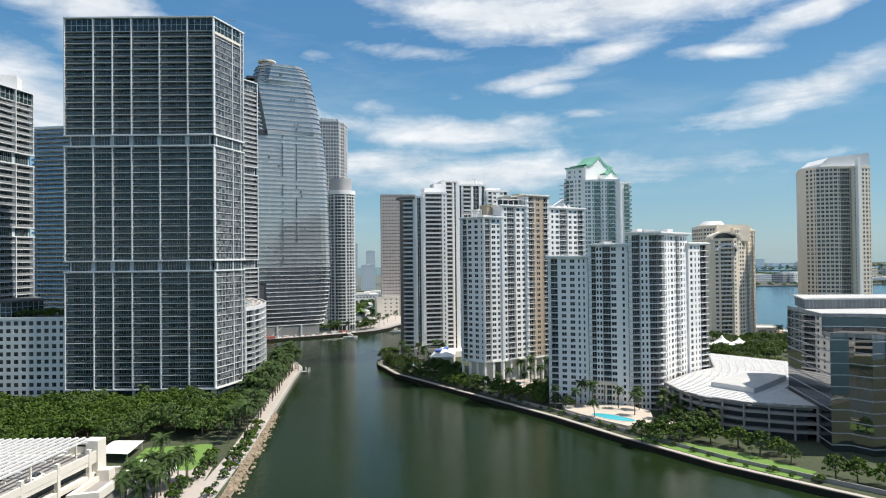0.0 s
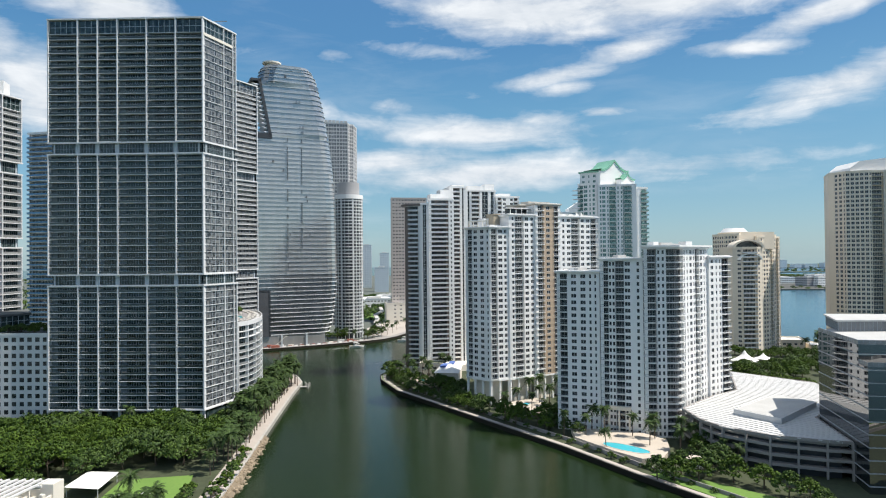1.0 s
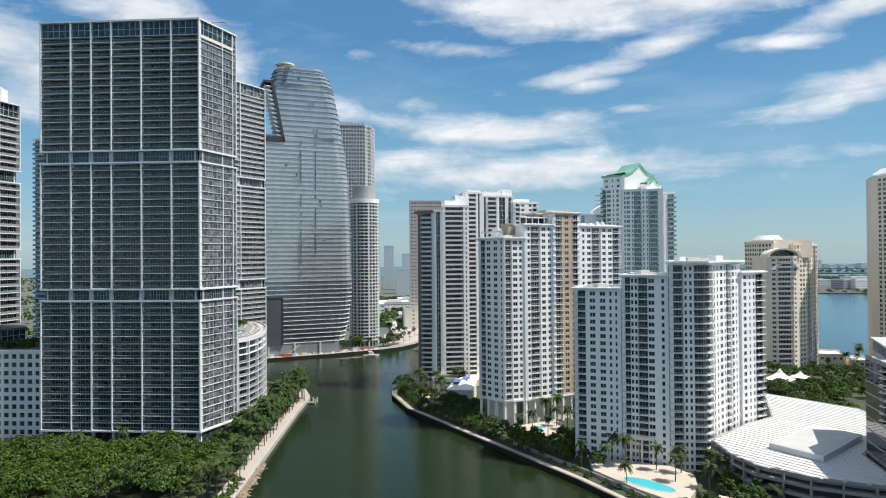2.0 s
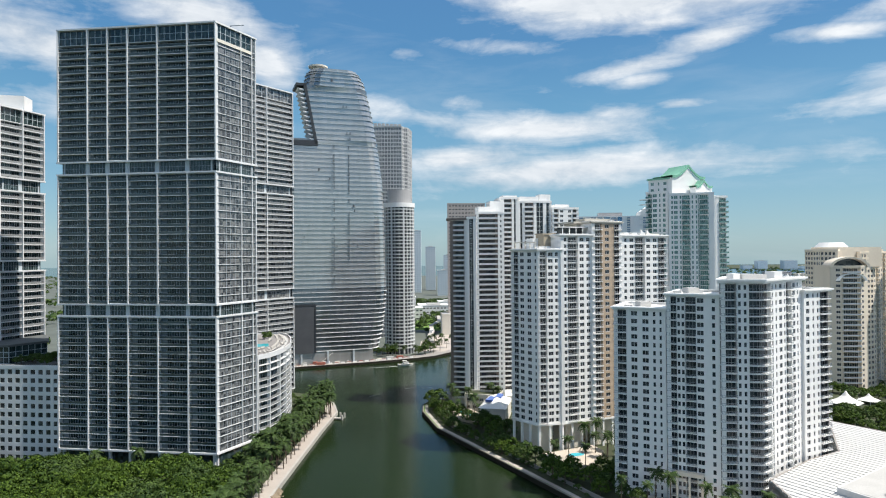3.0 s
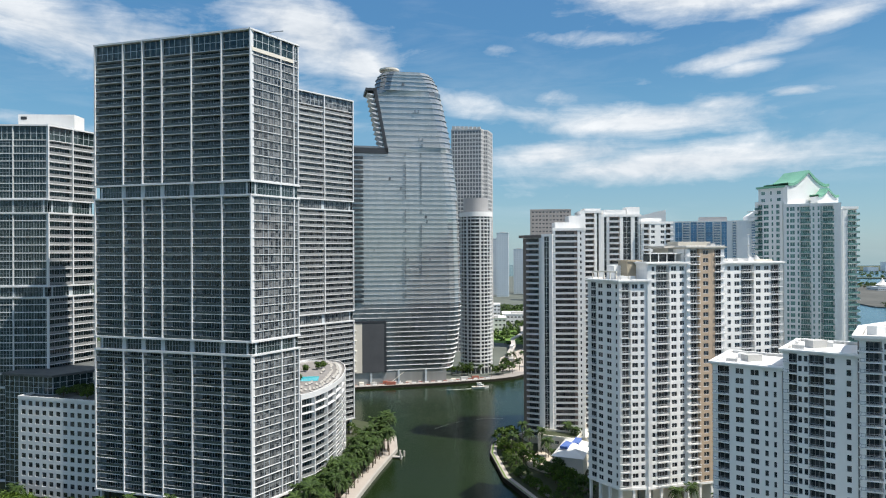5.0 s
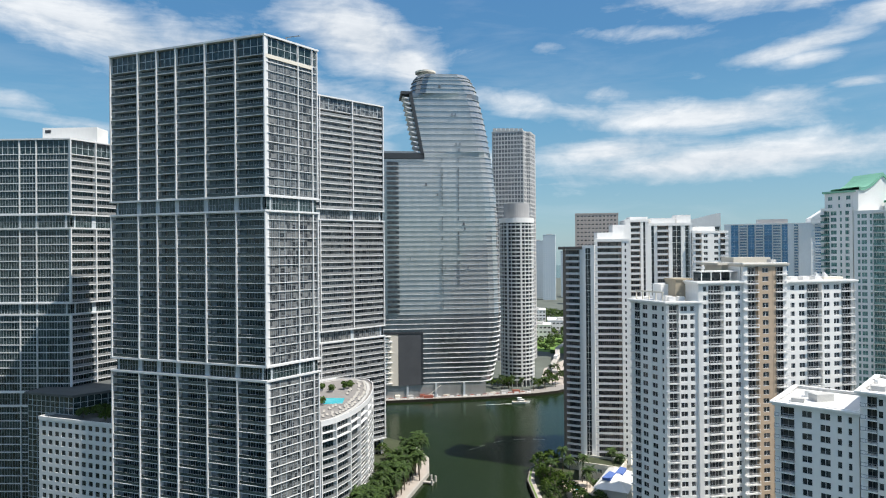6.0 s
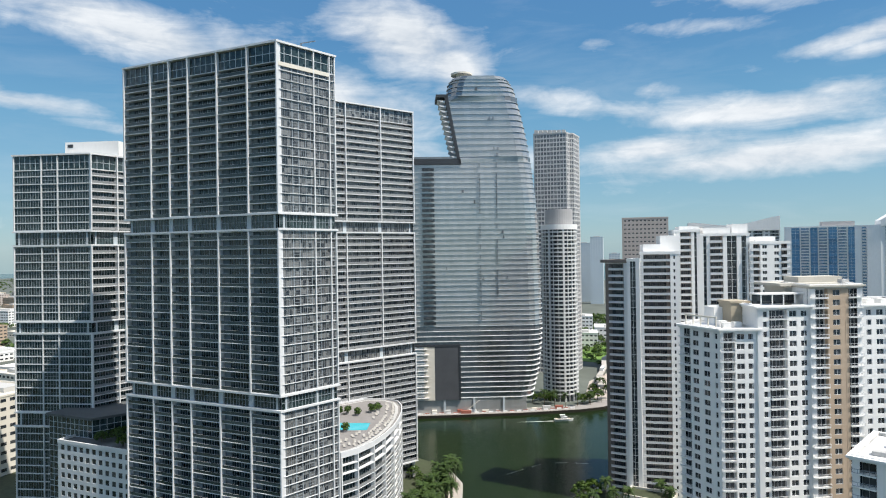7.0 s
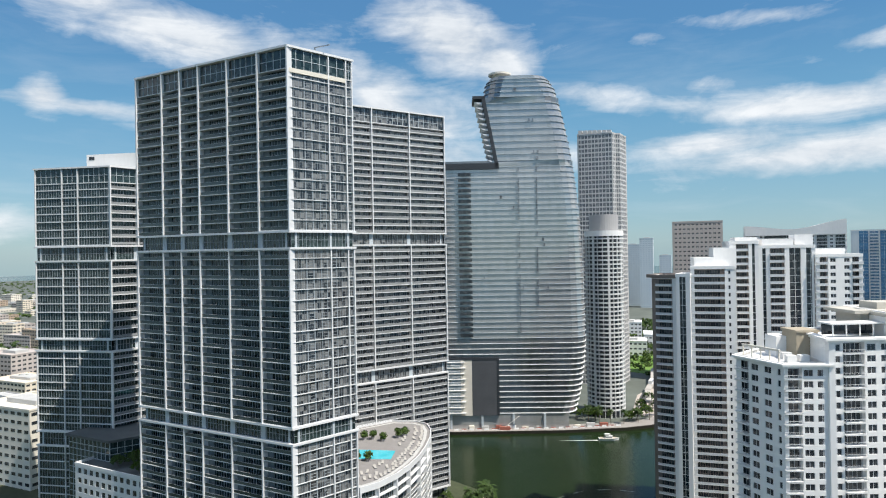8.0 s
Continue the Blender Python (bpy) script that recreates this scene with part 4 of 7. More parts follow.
for i in range(12):
    z = 183 + i * 3.6
    u = 7 - (z - 181) * 9.2 / 44
    g = Geo()
    prof = ((u - 6.6, z + 0.75), (u - 4.6, z - 0.5), (u - 1.4, z - 1.3), (u - 1.4, z + 0.1), (u - 4.4, z + 0.3))
    m5 = len(prof)
    g.add([SF.at(a, v, b) for v in (0.2, -16) for a, b in prof], [tuple(range(m5)), tuple(range(2 * m5 - 1, m5 - 1, -1))] + [(m5 + k, m5 + (k + 1) % m5, (k + 1) % m5, k) for k in range(m5)])
    part("terrace", g, WHITE_FRAME, sail, "white scooped terrace")
g = Geo()
c = SF.at(9.8, -10, 0)
for r, z0, z1 in ((4.6, 236, 243.0), (7.8, 243.0, 244.2)):
    g.prism([(c[0] + r * math.cos(a * math.pi / 12), c[1] + r * math.sin(a * math.pi / 12)) for a in range(24)], z0, z1)
part("roof_drum", g, CREAM, sail)
part("black_screen", Geo().box(SF, -12.8, 4.0, 0.4, 1.5, 11.5, 49.0), CHARCOAL, sail, "charcoal screen panel")
part("screen_frame", Geo().box(SF, 4.0, 5.4, 0.3, 1.7, 11.5, 50.4).box(SF, -36, 4.0, 0.3, 1.7, 49.0, 50.4), DARK, sail, "black screen frame")
part("white_screen", Geo().box(SF, -20.5, -12.9, 0.3, 1.4, 11.5, 48.9), CREAM, sail)
part("recess_wall", Geo().box(SF, -36, -20.6, 0.2, 1.0, 11.5, 48.9), GREY_SLAB, sail)
for k in range(19):
    u1 = -17.2 - (0, 2.6, 0.8, 3.4)[k % 4]
    part("white_balcony", Geo().box(SF, -36, u1, 0.9, 2.6 - (k % 2) * 0.5, 13.0 + k * 1.9, 13.55 + k * 1.9), WHITE, sail)

# ---- towers behind ----
rd = thing("apartment_tower", -73, 612, 2.2, "round white apartment tower with balcony rings", "building")


def circle(cx, cy, r, n=36, a0=0.0):
    return [(cx + r * math.cos(a0 + 2 * math.pi * i / n), cy + r * math.sin(a0 + 2 * math.pi * i / n)) for i in range(n)]


RC = (-79, 621)
part("glazing", Geo().prism(circle(*RC, 12.5), 2.2, 133), GLASS_DARK, rd)
me = Geo().ring(circle(*RC, 13.5), circle(*RC, 12.1), 0, 0.95).mesh("balcony_ring", RING_WHITE)
for i in range(42):
    ob = new("balcony_ring", me)
    ob.parent, ob.location = rd, (-rd.location.x, -rd.location.y, 5.0 + i * 3.05)
for i in range(22):
    a = 2 * math.pi * i / 22
    f = Face((RC[0] + 13.4 * math.cos(a), RC[1] + 13.4 * math.sin(a)), (RC[0] + 13.4 * math.cos(a + 0.1), RC[1] + 13.4 * math.sin(a + 0.1)))
    part("pier", Geo().box(f, 0, 0.35 if i % 3 else 1.3, -1.4, 0.05, 2.2, 134.5), RING_WHITE, rd)
part("crown", Geo().ring(circle(*RC, 13.9), circle(*RC, 12.1), 131.5, 135.4), WHITE, rd)
part("mechanical_drum", Geo().prism(circle(*RC, 10.4), 133, 147), GREYSTONE, rd, "grey mechanical drum")
se = thing("office_tower", -105, 715, 2.2, "grey granite office tower with a sawtooth edge", "building")
condo(se, [(-123.4, 716.7), (-93.4, 720.7), (-92, 727.7), (-88.6, 729.7), (-87.4, 751.7), (-119.4, 756.7)], 2.2, 224, 4.0, {0: [("w", .3)] + [("d", 3)] * 10, 2: [("d", 3), ("d", 3)], 1: [("d", 3), ("d", 3)], 3: [("d", 3)] * 7}, wall=PALE_STONE, limit=20, win_h=3.0, dwin=2.35, glass=GLASS_GREY)
for k in range(7):
    part("sawtooth_parapet", Geo().box(Face((-123.4, 716.7), (-93.4, 720.7)), 1.0 + k * 4.2, 4.4 + k * 4.2, -6, 0.3, 224.5, 228.4 - k * 0.2), PALE_STONE, se)
bk = thing("office_tower", -28, 770, 2.2, "pinkish granite office tower with a flat top", "building")
condo(bk, [(-49, 755), (-8, 762), (-12, 795), (-52, 788)], 2.2, 144.5, 3.9, {0: [("w", 1)] + [("d", 3)] * 11 + [("w", 1)], 3: [("w", 1)] + [("d", 3)] * 7}, wall=PINK, limit=20, win_h=1.5)
wv = thing("apartment_tower", 50, 815, 2.2, "white apartment tower with a sweeping wave-shaped roof", "building")
condo(wv, [(8, 800), (88, 806), (84, 830), (6, 826)], 2.2, 132, 3.05, {0: [("b", 6), ("d", 3), ("v", 20), ("d", 3), ("b", 5), ("d", 3), ("b", 5)]}, limit=20)
bl = thing("apartment_tower", 150, 912, 2.2, "white tower faced with blue glass bands", "building")
condo(bl, [(100, 905), (186, 900), (200, 903), (202, 925), (104, 930)], 2.2, 136, 3.05, {0: [("w", 7), ("v", 8), ("b", 10), ("v", 7), ("b", 10), ("v", 8), ("b", 10), ("v", 6), ("w", 6), ("b", 5), ("w", 12)], 1: [("w", 2), ("b", 6)]}, glass=GLASS_BLUE, rail=RAIL_WHITE, limit=20)
lt = thing("apartment_tower", -238, 425, 2.2, "blue-grey tower with wrap-around balcony slabs", "building")
condo(lt, [(-254, 424), (-226, 418), (-222, 440), (-250, 446)], 2.2, 157, 3.0, {0: [("b", 1)], 3: [("b", 1)]}, glass=GLASS_ICON, rail=GLASS_BLUE, limit=30)

# ---- podiums and garages ----
pp = thing("parking_podium", -186, 318, 2.2, "white parking podium with a grid of square openings", "building")
# Greyer stucco here: the podium wall's shade is put into its colour.
condo(pp, [(-206.8, 304.5), (-166.9, 304.0), (-166.9, 330), (-206.8, 330)], 4, 43.4, 3.45, {0: [("w", .9)] + [("s", 3.4)] * 11 + [("w", .4)], 3: [("w", 1)] + [("s", 3.4)] * 7}, wall=RING_WHITE, roof=ROOF_DARK, limit=280, win_h=2.1)
g = Geo().prism([(-222, 312), (-197, 312), (-190, 326), (-205, 345), (-222, 340)], 2.2, 51)
part("glass_block", g, GLASS_ICON, pp, "dark glazed block")
GBL = [(-222, 312), (-197, 312), (-190, 326), (-205, 345), (-222, 340)]
for i in (0, 1):
    f = Face(GBL[i], GBL[i + 1])
    units("glazed_panel", mullion_panel(f.length, 4.7, round(f.length / 2.6), 0.09, 0.15, 1, 0, (0.2, 2.4)), [GLASS_ICON, GREY_SLAB], [f.matrix(0, 0.06, 3.0 + 4.8 * k) for k in range(10)], pp)
part("glass_block_roof", Geo().prism([(-223, 311), (-196.5, 311), (-189, 326), (-205, 346), (-223, 341)], 51, 52), ROOF_DARK, pp)
# curved pool podium
CURVE = [(-89.2, 323.4), (-86.5, 330), (-85.5, 340), (-86.2, 350), (-88.2, 361), (-91.5, 372), (-95.5, 382.5), (-100.5, 392.5), (-106, 399.5), (-113, 402)]
cp = thing("pool_podium", -105, 365, 2.2, "curved white banded podium carrying a pool deck", "building")
CP = CURVE + [(-123.5, 398.4), (-139.5, 368.2), (-122, 327)]
part("glazing", Geo().prism(offset(CP, 1.6), 2.2, 44.5), GLASS_ICON, cp)
me = Geo().ring(offset(CP, 0), offset(CP, 2.2), 0, 0.28).mesh("floor_band", WHITE_FRAME)
rail_me = Geo().ring(offset(CP, 0.12), offset(CP, 0.2), 0.28, 1.35).mesh("glass_railing", GLASS_FROST)
for i in range(12):
    for nm, mm in (("floor_band", me), ("glass_railing", rail_me)):
        if nm == "glass_railing" and i > 9:
            continue
        ob = new(nm, mm)
        ob.parent, ob.location = cp, (105, -365, 7.5 + i * 3.05 + (0.6 if i > 9 else 0) - 2.2)
for i in range(len(CURVE) - 1):
    f = Face(CURVE[i], CURVE[i + 1])
    part("frame_post", Geo().box(f, 0, 0.5, -1.6, 0.15, 7.5, 45), WHITE_FRAME, cp)
    n = max(3, round(f.length / 1.3))
    units("window_wall", mullion_panel(f.length, 2.4, n, 0.06, 0.12), [GLASS_ICON, RAIL_GREY],
          [f.matrix(0, -1.5, 8.1 + k * 3.05) for k in range(12)], cp)
part("deck", Geo().prism(offset(CP, 0.3), 44.5, 46.0), DECK_GREY, cp, "grey paved pool deck")
part("deck_parapet", Geo().ring(offset(CP, -0.1), offset(CP, 0.25), 44.6, 46.7), WHITE_FRAME, cp)
part("pool", Geo().prism([(-124, 354), (-112, 346.5), (-101, 350.8), (-96, 353.1), (-99.7, 362.4), (-116, 356.7)], 46.0, 46.15), POOL, cp, "turquoise pool")


# ---- roof structures ----
def slab_box(name, parent, x, y, w, d, z0, z1, mat, turn=0.0, label=""):
    c, s = math.cos(turn), math.sin(turn)
    pts = [(x + a * c - b * s, y + a * s + b * c) for a, b in ((-w / 2, -d / 2), (w / 2, -d / 2), (w / 2, d / 2), (-w / 2, d / 2))]
    return part(name, Geo().prism(pts, z0, z1), mat, parent, label)


def cornice(root, pts, z, mat=WHITE, tiers=((0.5, 0.5), (1.0, 0.5))):
    g = Geo()
    for k, (out, h) in enumerate(tiers):
        g.ring(offset(pts, -out), offset(pts, 0.4), z, z + h)
        z += h
    return part("cornice", g, mat, root)


# cream spandrel near the top of the tallest tower
f = Face(ICON[1], ICON[2])
part("cream_band", Geo().box(f, 0.5, f.length - 2.4, -0.25, 0.16, 176.6, 177.9), CREAM, icon)
# white rooftop box with a grey mark on the hotel tower
slab_box("roof_box", wt, -222, 336, 25, 9, 159.2, 166.6, WHITE, 0.3, "white rooftop plant box")
slab_box("roof_mark", wt, -230.2, 328.8, 2.6, 0.3, 164.2, 165.6, DARK, 0.3, "grey hotel mark")
slab_box("roof_plant", icon, -118, 314, 16, 8, 184.2, 186.0, ROOF_GREY)
part("roof_davit", Geo().box(None, -96, -90, 312, 312.25, 186.4, 186.7).box(None, -95.8, -95.5, 311.9, 312.3, 184.2, 186.5), RAIL_GREY, icon)

# stepped white block: cornices, plant rooms, dish
W3B = [(91, 280.4), (104.5, 279.6), (126, 301), (112, 316), (100, 303)]
cornice(w3, W3B, 79.6, WHITE, ((0.9, 0.6), (1.5, 0.7)))
cornice(w3, [(58, 296), (75, 289.2), (84, 311), (67, 318)], 69.4)
cornice(w3, [(75, 288.2), (91, 281.6), (101, 304), (85, 310.6)], 74.7)
cornice(w3, [(126, 299.6), (139, 308.5), (126, 326), (113, 316)], 75.2)
for x, y, w, d, h, m in ((103, 293, 7, 5, 1.6, ROOF_GREY), (110, 300, 5, 4, 1.2, ROOF_GREY), (98, 289, 3, 3, 1.9, ROOF_WHITE), (86, 298, 5, 3, 1.2, ROOF_GREY), (70, 303, 5, 3, 1.0, ROOF_GREY), (117, 303, 4, 4, 2.2, ROOF_WHITE)):
    z = 79.6 if y > 286 and x > 95 and x < 120 else (74.9 if x > 80 else 69.6)
    slab_box("roof_plant", w3, x, y, w, d, z, z + h + 1.0, m, 0.5)
g = Geo()
g.prism(circle(124, 303.5, 1.6, 14), 77.5, 79.8, 0, circle(124, 303.5, 1.0, 14))
part("roof_tank", g, ROOF_WHITE, w3)
# entrance storey on the river side
f = Face((75, 288.2), (91, 281.6))
part("entrance_canopy", Geo().box(f, 3, 12, 0, 2.0, 12.6, 14.0), BEIGE, w3, "beige entrance canopy")
for u in (3.4, 7.5, 11.6):
    part("entrance_column", Geo().box(f, u - 0.35, u + 0.35, 1.9, 2.6, 2.2, 12.7), CREAM, w3)

# tan-striped tower: columns, cornices, pavilion
C2A = [(20.6, 349.5), (32.2, 338.5), (42.5, 342.8), (36, 362), (26, 364)]
C2B = [(42.5, 342.2), (57, 350.5), (50, 372), (36, 362)]
C2C = [(57, 349.8), (71.5, 358), (62, 382), (48, 372)]
for P in (C2A, C2B, C2C):
    part("recessed_base", Geo().prism(offset(P, 3.2), 2.2, 15), CREAM, c2, "cream recessed lobby wall")
    part("transfer_slab", Geo().prism(offset(P, -0.2), 14.2, 15.1), WHITE, c2)
    for i in range(2):
        f = Face(P[i], P[i + 1])
        m = max(2, round(f.length / 6.0))
        for k in range(m + 1):
            u = 0.6 + (f.length - 1.2) * k / m
            part("column", Geo().box(f, u - 0.45, u + 0.45, -1.1, -0.2, 2.2, 14.3), WHITE, c2)
cornice(c2, C2A, 91.0)
cornice(c2, C2B, 97.5)
C2D = [(71.5, 358.6), (95, 372.5), (84, 394), (60, 381)]
cornice(c2, C2D, 97.3)
cornice(c2, C2C, 103.4, STONE_BEIGE, ((0.3, 0.5), (0.8, 0.5)))
slab_box("tan_stair_head", c2, 36.5, 356, 6, 7, 91, 98.6, TAUPE, 0.5, "tan stucco stair head")
slab_box("stair_head_cap", c2, 36.5, 356, 6.6, 7.6, 98.6, 99.2, TAUPE, 0.5)
slab_box("white_stair_head", c2, 31, 358, 4, 6, 91, 97, WHITE, 0.5)
slab_box("penthouse_tier", c2, 58, 368, 22, 10, 97.5, 103.8, STONE_BEIGE, 0.53)
slab_box("penthouse_roof", c2, 57, 367, 25, 13, 103.8, 104.6, STONE_BEIGE, 0.53)
slab_box("penthouse_tier", c2, 60, 369, 15, 7, 104.6, 106.4, STONE_BEIGE, 0.53)
f = Face((43.5, 345.5), (56, 352.6))
for u in (0.4, 4.0, 7.6, 11.2, 14.0):
    part("pavilion_post", Geo().box(f, u, u + 0.25, -0.6, -0.35, 98.6, 101.6), WHITE, c2)
part("pavilion_roof", Geo().box(f, -0.3, 14.5, -5.5, -0.1, 101.6, 102.0), ROOF_WHITE, c2, "white roof terrace awning")
part("pavilion_glass", Geo().box(f, 0.4, 14, -5.0, -4.6, 98.6, 101.6), GLASS_DARK, c2)
f = Face((21.5, 349.6), (32.2, 339.5))
for u in (0.5, 3.5, 6.5, 9.5, 12.5):
    part("pergola_post", Geo().box(f, u, u + 0.3, -0.9, -0.6, 92, 95), CREAM, c2)
part("pergola_beam", Geo().box(f, 0.3, 13, -1.0, -0.5, 94.7, 95.2), CREAM, c2)
for x, y in ((34, 346), (37, 348), (33, 351)):
    slab_box("roof_plant", c2, x, y, 2.4, 2.0, 91.2, 93.2, ROOF_WHITE, 0.4)
for k in range(3):
    slab_box("skylight", c2, 74 + k * 4.2, 366 + k * 2.4, 2.6, 3.4, 97.4, 99.6, ROOF_WHITE, 0.53)
slab_box("roof_plant", c2, 88, 377, 8, 5, 97.4, 99.2, CREAM, 0.53)

for x, y, w, d, h in ((64, 372, 5, 3, 1.6), (52, 362, 3, 2.4, 1.2), (68, 366, 2.2, 2.2, 2.0), (80, 380, 3.5, 2.5, 1.4)):
    z = 103.6 if x < 70 else 97.4
    slab_box("roof_plant", c2, x, y, w, d, z, z + h, ROOF_GREY, 0.53)
for x, y in ((83, 371), (86, 373)):
    g = Geo()
    g.add([(x, y, 97.4), (x + 2.6, y + 1.5, 97.4), (x + 2.6, y + 1.5, 98.0), (x, y, 101.0), (x - 0.5, y + 0.9, 97.4), (x + 2.1, y + 2.4, 97.4), (x + 2.1, y + 2.4, 98.0), (x - 0.5, y + 0.9, 101.0)],
          [(0, 1, 2, 3), (7, 6, 5, 4), (4, 5, 1, 0), (5, 6, 2, 1), (6, 7, 3, 2), (7, 4, 0, 3)])
    part("sloping_roof_screen", g, ROOF_WHITE, c2)
for x, y, w, d, h in ((64, 300, 3, 2, 1.0), (68, 307, 2, 2, 1.6), (80, 293, 3, 2, 1.2), (90, 300, 2, 3, 1.4), (82, 303, 1.6, 1.6, 0.9), (120, 311, 3, 2, 1.3), (130, 313, 2.5, 2, 1.2)):
    z = 69.7 if x < 76 else (75.0 if x < 100 else (79.7 if x < 124 else 75.5))
    slab_box("roof_plant", w3, x, y, w, d, z, z + h, ROOF_GREY if w > 2.2 else ROOF_WHITE, -0.3)

# balcony tower: pergola edge, rooftop blocks, roof palm pot
part("brown_roof_edge", Geo().ring([(-18, 436), (-13.6, 428.6), (-4.6, 427.8), (-3.6, 446), (-14, 451)], offset([(-18, 436), (-13.6, 428.6), (-4.6, 427.8), (-3.6, 446), (-14, 451)], 1.5), 109.8, 111.2), BROWN, c1, "brown tiled roof edge")
for x, y, w, d, z0, z1 in ((4, 441, 8, 9, 113.5, 118), (11, 452, 9, 10, 113.5, 122), (19, 462, 9, 9, 123.5, 126.3), (31, 462, 12, 9, 121.5, 125.4), (41, 466, 7, 8, 121.5, 127), (52, 472, 9, 8, 117.5, 121)):
    slab_box("rooftop_block", c1, x, y, w, d, z0, z1, WHITE, 0.27)
part("base_block", Geo().prism([(-17, 437), (-13, 430.5), (0, 428.5), (17, 433), (64, 465), (58, 488), (10, 470)], 2.2, 6.1), CREAM, c1)
for x, z in ((-4.6, 8), (-0.4, 8)):
    part("entrance_column", Geo().box(None, x, x + 0.7, 425.2, 425.9, 2.2, 9), WHITE, c1)
part("entrance_canopy", Geo().box(None, -5.4, 1.2, 424.6, 428, 9, 9.8), WHITE, c1)


# pagoda roofs
def gable(parent, face, u0, u1, z0, rise, v0, v1, mat, t=1.1):
    """A flared gable: concave slopes up to a ridge across the face."""
    n, g = 14, Geo()
    prof = []
    for k in range(n + 1):
        s = k / n * 2 - 1
        prof.append((u0 + (u1 - u0) * k / n, z0 + rise * (1 - abs(s)) ** 1.6 + 1.6 * abs(s) ** 4))
    top = [(u, z) for u, z in prof]
    bot = [(u, z - t) for u, z in prof]
    vs = [face.at(u, v, z) for v in (v0, v1) for u, z in top + bot]
    m = n + 1
    fs = []
    for k in range(n):
        fs += [(k, k + 1, 2 * m + k + 1, 2 * m + k), (m + k + 1, m + k, 3 * m + k, 3 * m + k + 1), (k, m + k, m + k + 1, k + 1), (2 * m + k + 1, 3 * m + k + 1, 3 * m + k, 2 * m + k)]
    g.add(vs, fs)
    part("green_gable_roof", g, mat, parent, "green flared gable roof")
    g = Geo()
    vs = [face.at(u, v, z) for v in (v0 + 0.6, v1 - 0.6) for u, z in bot] + [face.at(u, v, z0 - 12) for v in (v0 + 0.6, v1 - 0.6) for u, _ in bot]
    fs = []
    for k in range(n):
        fs += [(k, k + 1, 2 * m + k + 1, 2 * m + k), (m + k + 1, m + k, 3 * m + k, 3 * m + k + 1)]
    fs += [(0, 2 * m, 3 * m, m), (n, m + n, 3 * m + n, 2 * m + n)]
    g.add(vs, fs)
    part("gable_wall", g, GW, parent)


gf = Face((124, 478), (146.6, 491))
gable(gt, gf, -1, 27, 138.0, 8.8, -17, 0.8, GREEN_ROOF, 1.5)
gable(gt, gf, 13, 27, 131.3, 5.2, 1.0, 7.0, GREEN_ROOF, 1.1)
HEAD = [(111, 488), (122, 480), (130, 494), (119, 505)]
condo(gt, HEAD, 128.5, 136.5, 3.2, {0: [("d", 3), ("n", 2), ("d", 3)], 3: [("d", 3), ("d", 3)]}, wall=GW, glass=GLASS_TEAL, win_h=2.0)
part("green_eave", Geo().ring(offset(HEAD, -1.0), offset(HEAD, 0.6), 137.2, 138.2), GREEN_ROOF, gt)
for k in range(18):
    z = 70 + k * 3.2
    part("corner_balcony", Geo().box(None, 105.5, 110, 484.5, 490, z, z + 0.3), GW, gt)

# arched beige tower
def arch(parent, face, u0, u1, z0, v0, v1, r_in, mat):
    c, r = (u0 + u1) / 2, (u1 - u0) / 2
    n, vs, fs = 14, [], []
    for k in range(n + 1):
        a = math.pi * k / n
        for rr in (r, r * r_in):
            for v in (v0, v1):
                vs.append(face.at(c - rr * math.cos(a), v, z0 + rr * 0.55 * math.sin(a)))
    for k in range(n):
        o = 4 * k
        fs += [(o, o + 4, o + 5, o + 1), (o + 2, o + 3, o + 7, o + 6), (o, o + 2, o + 6, o + 4), (o + 1, o + 5, o + 7, o + 3)]
    fs += [(0, 1, 3, 2), (4 * n, 4 * n + 2, 4 * n + 3, 4 * n + 1)]
    g = Geo()
    g.add(vs, fs)
    part("arched_pediment", g, mat, parent)
    g = Geo()
    vs = [face.at(c - r * r_in * math.cos(math.pi * k / n), (v0 + v1) / 2, z0 + r * r_in * 0.55 * math.sin(math.pi * k / n)) for k in range(n + 1)]
    g.add(vs, [tuple(range(n, -1, -1))])
    part("arched_glass", g, GLASS_DARK, parent)


cf = Face((198, 446), (231, 446.3))
arch(ct, cf, 5.5, 27.5, 80.6, -9, 0.5, 0.84, BEIGE)
arch(ct, cf, 8.5, 24.5, 73.0, -1, 3.2, 0.86, WHITE)
slab_box("roof_head", ct, 227, 476, 30, 22, 80.4, 92.4, BEIGE, 0.3)
g = Geo().prism(circle(219, 477, 9.5, 20), 92.4, 95.4, 0, circle(219, 477, 6.5, 20))
part("dome", g, ROOF_WHITE, ct, "white domed roof")
slab_box("roof_head", ct, 246, 490, 13, 14, 88, 91.0, BEIGE, 0.6)
# crowned tower
RT0 = [(282, 468), (286, 455), (299, 450), (314, 450), (326, 454), (331, 464), (326, 484), (290, 486)]
g = Geo()
g.add([(x, y, z) for y in (455, 480) for x, z in ((288, 131.5), (326, 131.5), (326, 143.5), (296, 140.0), (290, 135.5))],
      [(0, 1, 2, 3, 4), (9, 8, 7, 6, 5), (5, 6, 1, 0), (6, 7, 2, 1), (7, 8, 3, 2), (8, 9, 4, 3), (9, 5, 0, 4)])
part("crown", g, ROOF_WHITE, rt, "white sloping crown")
part("white_corner_fin", Geo().box(Face((312, 449), (316, 449.6)), 0, 2.2, -1, 1.6, 20, 139), WHITE, rt, "white full-height fin")
